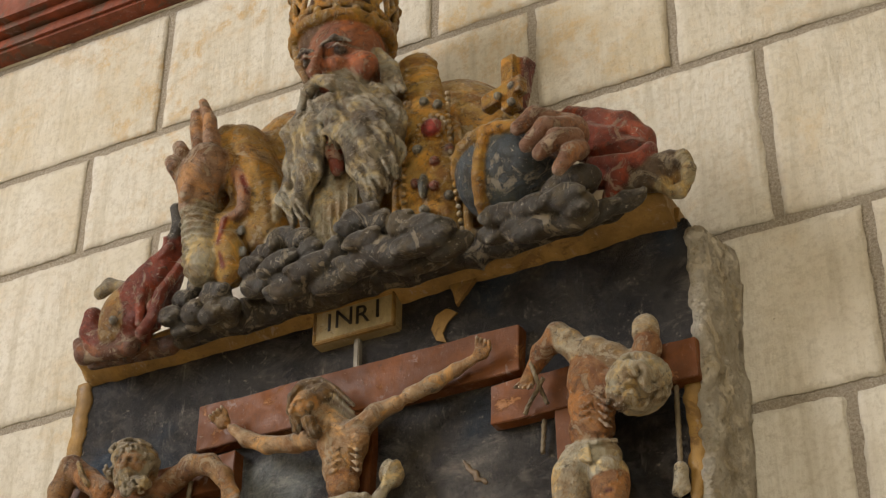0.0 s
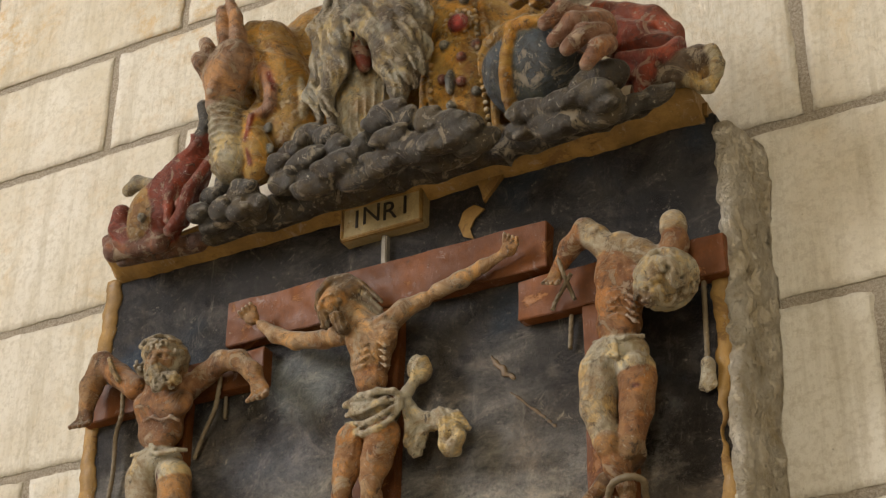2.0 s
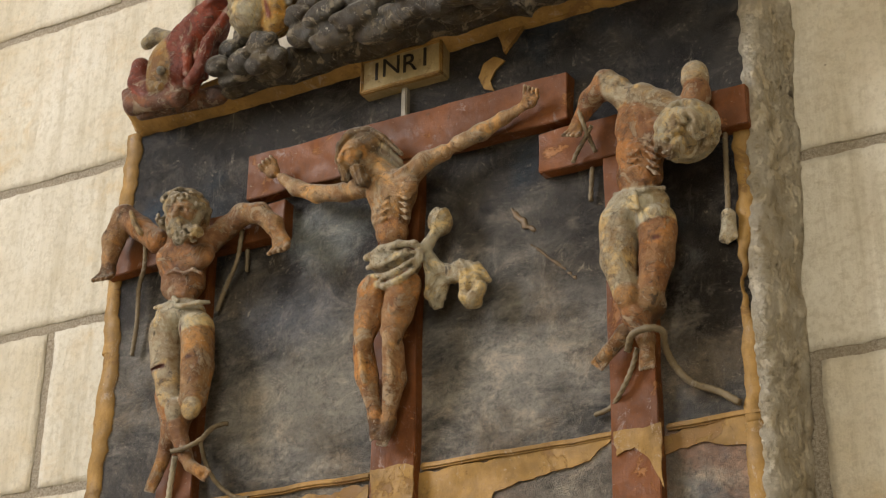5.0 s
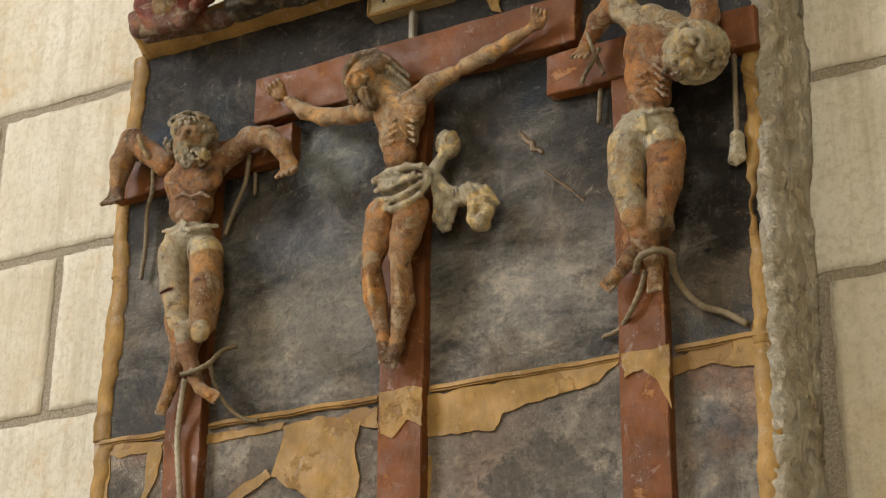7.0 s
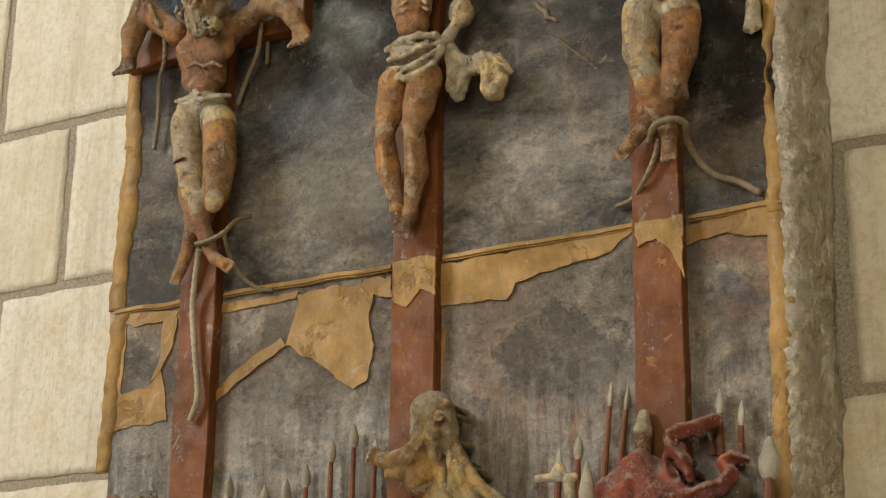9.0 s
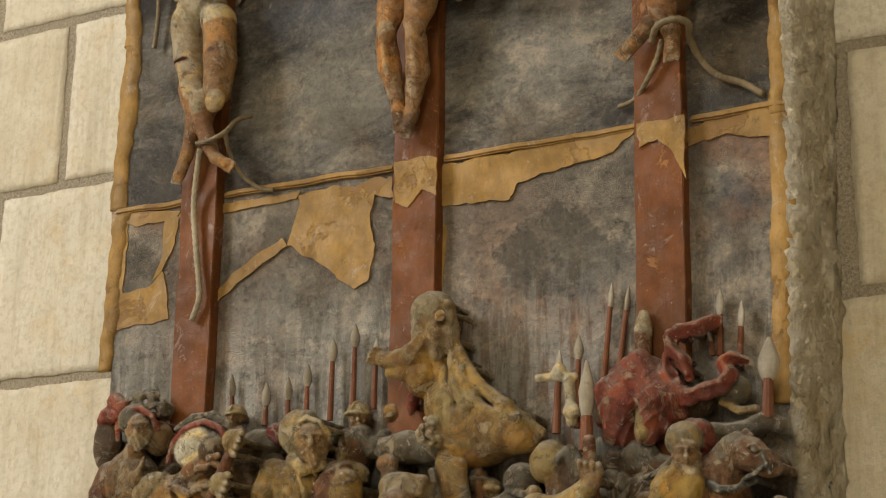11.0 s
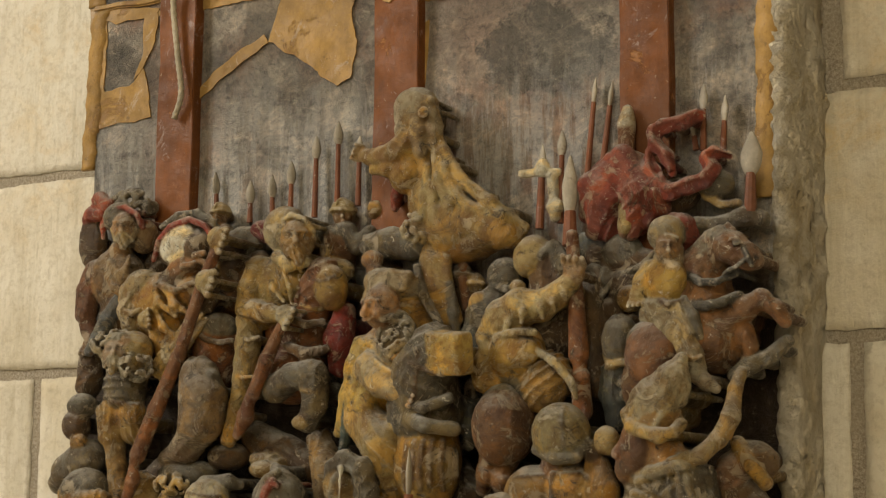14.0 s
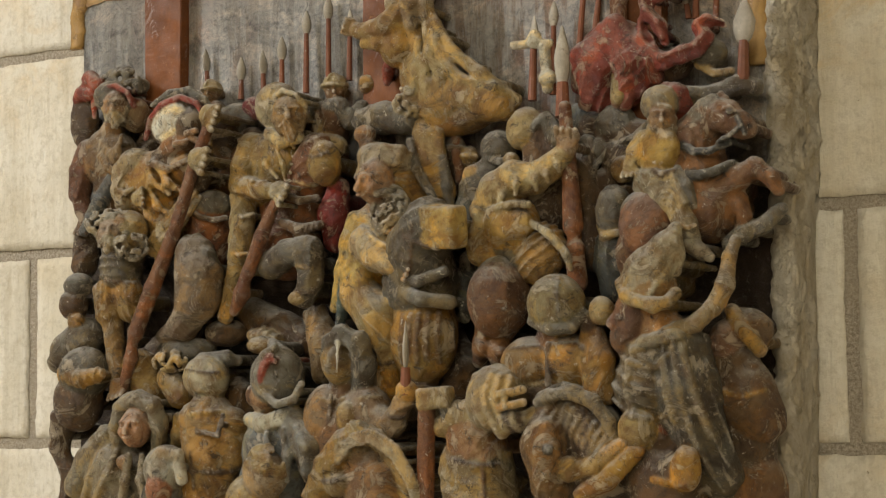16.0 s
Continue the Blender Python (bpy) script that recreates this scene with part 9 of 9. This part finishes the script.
seam(c, [(0.063, -0.285, 1.483), (0.084, -0.292, 1.479), (0.099, -0.290, 1.488)], UMBER, 0.004)
for u in range(26):
    a = ((0.097, -0.285, 1.524), (0.119, -0.290, 1.546), (0.152, -0.292, 1.553), (0.187, -0.288, 1.531), (0.207, -0.280, 1.496), (0.214, -0.270, 1.463))
    t = u / 25 * 5
    j = min(int(t), 4)
    p = Vector(a[j]).lerp(Vector(a[j + 1]), t - j)
    c.limb(p, p + Vector((-0.004, -0.004, -0.014)), 0.0052, 0.0036, (0.33, 0.26, 0.16), k=0.004)
horse_done(c, "carved horse with a bristly arched mane")
c = Clay(0.0028, 0.0042, 88)
c.limb((0.227, -0.270, 1.583), (0.217, -0.260, 1.430), 0.0125, 0.013, MAHOG).box((0.242, -0.272, 1.599), (0.026, 0.014, 0.015), SAND, (0, -5, 0), 0.005).chain([(0.258, -0.270, 1.591), (0.262, -0.265, 1.567)], [0.012, 0.012], PEWTER)
tagged(c.skin("carved_pole", 0.0002), "red-brown carved post with a pale squared head", "pole", CROWD)
c = carving(0.0024, 0.0042, 89)
c.ball((0.335, -0.265, 1.598), (0.044, 0.042, 0.048), (0.30, 0.24, 0.15), (0, 15, 0), fold=(0.0028, 0.014, (1, 0, -0.5)))
c.chain([(0.313, -0.280, 1.625), (0.329, -0.295, 1.587), (0.356, -0.290, 1.552)], [0.009, 0.010, 0.010], SAND, k=0.004).chain([(0.360, -0.305, 1.602), (0.389, -0.295, 1.609)], 0.006, SAND, k=0.002).chain([(0.361, -0.308, 1.585), (0.389, -0.295, 1.592)], 0.006, TAN, k=0.002)
c.ball((0.366, -0.285, 1.567), (0.022, 0.018, 0.016), UMBER, k=0.004)
c.chain([(0.306, -0.260, 1.579), (0.276, -0.262, 1.575), (0.247, -0.258, 1.559)], [0.020, 0.020, 0.016], SAND, k=0.006, fold=(0.002, 0.01, (1, 0, 0)))
c.limb((0.289, -0.245, 1.543), (0.290, -0.240, 1.524), 0.04, 0.046, FLESH)
drape(c, [(0.287, -0.235, 1.500), (0.291, -0.235, 1.461), (0.288, -0.230, 1.430)], [0.054, 0.052, 0.055], (0.24, 0.18, 0.09), 0.002, 0.03, (0.4, 0, 1))
c.chain([(0.380, -0.270, 1.567), (0.404, -0.275, 1.575)], [0.016, 0.014], SAND)
for a, b, d in (((0.324, -0.290, 1.626), (0.318, -0.295, 1.593), (0.337, -0.290, 1.550)), ((0.342, -0.300, 1.629), (0.335, -0.305, 1.590), (0.355, -0.295, 1.546)), ((0.354, -0.300, 1.629), (0.349, -0.305, 1.590), (0.369, -0.295, 1.549)), ((0.365, -0.295, 1.626), (0.366, -0.305, 1.592), (0.380, -0.290, 1.555)), ((0.376, -0.290, 1.620), (0.379, -0.295, 1.590), (0.388, -0.285, 1.564))):
    seam(c, [a, b, d], (0.34, 0.26, 0.15), 0.005)
seam(c, [(0.275, -0.285, 1.514), (0.318, -0.292, 1.504), (0.356, -0.283, 1.514)], UMBER, 0.0045)
seam(c, [(0.317, -0.290, 1.504), (0.320, -0.292, 1.465)], UMBER)
done(c, "carved man in ridged cream cap and pale breastplate")
c = carving(0.0024, 0.0042, 90)
c.chain([(0.414, -0.260, 1.582), (0.412, -0.275, 1.533), (0.419, -0.275, 1.481)], [0.026, 0.034, 0.026], (0.14, 0.075, 0.022))
c.chain([(0.422, -0.250, 1.586), (0.450, -0.240, 1.570), (0.472, -0.235, 1.525), (0.477, -0.230, 1.465)], [0.030, 0.044, 0.052, 0.055], (0.07, 0.042, 0.02))
c.chain([(0.404, -0.265, 1.597), (0.436, -0.262, 1.608), (0.470, -0.255, 1.597), (0.498, -0.245, 1.567)], [0.010, 0.012, 0.012, 0.010], IRON, k=0.005)
c.ball((0.435, -0.305, 1.531), (0.009, 0.008, 0.008), (0.02, 0.016, 0.012), k=0.002)
c.chain([(0.449, -0.285, 1.500), (0.486, -0.285, 1.508), (0.525, -0.272, 1.537)], [0.011, 0.012, 0.011], TAN, k=0.003).chain([(0.469, -0.285, 1.471), (0.506, -0.285, 1.490), (0.541, -0.272, 1.527)], [0.012, 0.014, 0.012], GOLD, k=0.003)
c.ball((0.452, -0.290, 1.504), (0.016, 0.012, 0.018), SAND, k=0.003)
c.limb((0.417, -0.270, 1.481), (0.416, -0.265, 1.435), 0.024, 0.02, (0.25, 0.155, 0.06))
seam(c, [(0.409, -0.298, 1.556), (0.433, -0.310, 1.551), (0.449, -0.295, 1.558)], UMBER, 0.004)
seam(c, [(0.411, -0.300, 1.504), (0.433, -0.304, 1.499), (0.451, -0.298, 1.505)], UMBER, 0.004)
for i in range(9):
    p = Vector((0.429, -0.275, 1.601)).lerp(Vector((0.502, -0.265, 1.548)), i / 8)
    seam(c, [p, p + Vector((-0.012, -0.012, -0.028))], (0.20, 0.15, 0.09), 0.005)
c.chain([(0.407, -0.285, 1.592), (0.428, -0.290, 1.601), (0.456, -0.288, 1.605), (0.485, -0.280, 1.592), (0.504, -0.272, 1.565), (0.509, -0.262, 1.533)], [0.007, 0.009, 0.010, 0.010, 0.009, 0.007], (0.19, 0.16, 0.12), k=0.005)
c.chain([(0.422, -0.300, 1.556), (0.427, -0.305, 1.527), (0.421, -0.300, 1.489)], [0.016, 0.018, 0.014], (0.22, 0.12, 0.04), k=0.008)
c.ball((0.438, -0.322, 1.530), (0.007, 0.005, 0.006), (0.02, 0.016, 0.012), k=0.001)
horse_done(c, "gold-brown carved horse head with bridle and reins")

# more heads and gear packed between the rows
c = carving(0.0024, 0.0042, 91)
for p, r, col in (((-0.371, -0.145, 2.056), 0.020, UMBER), ((-0.167, -0.135, 2.008), 0.022, BROWN), ((-0.056, -0.140, 2.030), 0.018, UMBER), ((0.061, -0.145, 2.019), 0.018, PEWTER), ((0.210, -0.150, 1.964), 0.018, UMBER), ((0.233, -0.150, 1.950), 0.016, OLIVE), ((0.492, -0.150, 1.883), 0.024, UMBER), ((0.424, -0.150, 1.947), 0.02, PEWTER)):
    c.ball(p, (r, r * 0.9, r * 1.1), col).chain([Vector(p) + Vector((-r, -r * 0.5, 0)), Vector(p) + Vector((0, -r * 0.98, r * 0.1)), Vector(p) + Vector((r, -r * 0.5, 0))], 0.0038, tuple(v * 1.6 for v in col), k=0.002)
    c.limb(Vector(p) + Vector((0, 0.01, -r)), Vector(p) + Vector((0, 0.01, -r * 3)), r * 0.9, r * 1.2, UMBER)
done(c, "rough carved heads packed in the back row")
c = carving(0.0024, 0.0042, 92)
c.chain([(0.227, -0.165, 1.915), (0.218, -0.160, 1.958), (0.214, -0.155, 1.980)], 0.0075, MAHOG, k=0.002).chain([(0.467, -0.165, 1.946), (0.441, -0.170, 1.916), (0.426, -0.165, 1.881)], 0.005, PEWTER, k=0.002)
c.chain([(0.433, -0.160, 1.958), (0.441, -0.165, 1.924), (0.430, -0.165, 1.889)], 0.006, UMBER, k=0.002).ball((0.491, -0.180, 1.911), (0.018, 0.012, 0.020), OLIVE)
c.chain([(0.478, -0.165, 1.949), (0.504, -0.165, 1.959), (0.526, -0.165, 1.977)], 0.005, PEWTER, k=0.002)
tagged(c.root().skin("carved_strap"), "carved straps and broken shafts between soldiers", "strap", CROWD)
c = carving(0.0024, 0.0042, 93)
c.chain([(-0.161, -0.135, 1.729), (-0.104, -0.140, 1.701), (-0.062, -0.140, 1.691)], [0.03, 0.035, 0.03], UMBER).ball((-0.108, -0.180, 1.692), (0.032, 0.025, 0.016), SAND, (0, 15, 0), fold=(0.002, 0.012, (1, 0, 0)))
c.chain([(-0.025, -0.165, 1.724), (-0.003, -0.175, 1.681), (-0.008, -0.175, 1.638)], [0.020, 0.026, 0.018], (0.24, 0.16, 0.08), fold=(0.003, 0.014, (1, 0, 0)))
c.chain([(0.187, -0.140, 1.685), (0.208, -0.145, 1.643), (0.201, -0.150, 1.602)], [0.03, 0.035, 0.03], UMBER).ball((0.236, -0.165, 1.635), (0.014, 0.014, 0.024), UMBER)
c.chain([(-0.176, -0.160, 1.606), (-0.161, -0.165, 1.553)], [0.03, 0.03], UMBER).chain([(-0.309, -0.160, 1.697), (-0.339, -0.165, 1.661)], [0.02, 0.026], UMBER)
tagged(c.root().skin("carved_rock"), "dark brown carved rock between the figures", "rock", CROWD)


# ---- stones of the wall ----
COURSES = (1.18, 1.524, 1.864, 2.224, 2.601, 2.941, 3.278, 3.668, 3.935, 4.29, 4.62)
JOINTS = ((-0.3,), (0.40, 0.755), (-1.05, 0.30), (-0.935, 0.64, 0.737), (-0.784, 0.9), (-0.98, 0.30, 0.97), (-1.12, -0.489, 0.822), (-0.692, -0.02, 0.38, 0.666), (-0.515, 0.163, 1.0), (-0.8, 0.2))
for i, (z0, z1) in enumerate(zip(COURSES[:-1], COURSES[1:])):
    xs = [-2.0, *JOINTS[i], 2.0]
    while xs[-2] < 1.5 and xs[-1] - xs[-2] > 0.9:
        xs.insert(-1, xs[-2] + 0.58)
    while xs[1] - xs[0] > 0.9:
        xs.insert(1, xs[1] - 0.57)
    for j, (a, b) in enumerate(zip(xs[:-1], xs[1:])):
        if not (a > 0.6 and b < 0.8):
            stone("stone_block", a, b, z0, z1, wall_north, i * 17 + j)

# plain courses farther out on the same wall
for i in range(16):
    z0, z1 = 0.16 + 0.345 * i, 0.16 + 0.345 * (i + 1)
    inside = 1.0 < z0 + 0.1 < 4.5
    if inside:
        z0, z1 = [(a, b) for a, b in zip(COURSES[:-1], COURSES[1:])][min(i - 3, 9)]
    for j in range(12):
        a = -3.6 + 0.6 * j + (0.3 if i % 2 else 0.0)
        b = a + 0.6
        if z0 >= 4.6 or z1 <= 1.2:
            stone("stone_block", a, b, z0, z1, wall_north, 400 + i * 13 + j)
        elif b <= -1.99 or a >= 1.99:
            stone("stone_block", a, b, z0, z1, wall_north, 400 + i * 13 + j)
        elif a < -2.0 < b or a < 2.0 < b:
            stone("stone_block", *((a, -2.0) if a < -2.0 else (2.0, b)), z0, z1, wall_north, 400 + i * 13 + j)
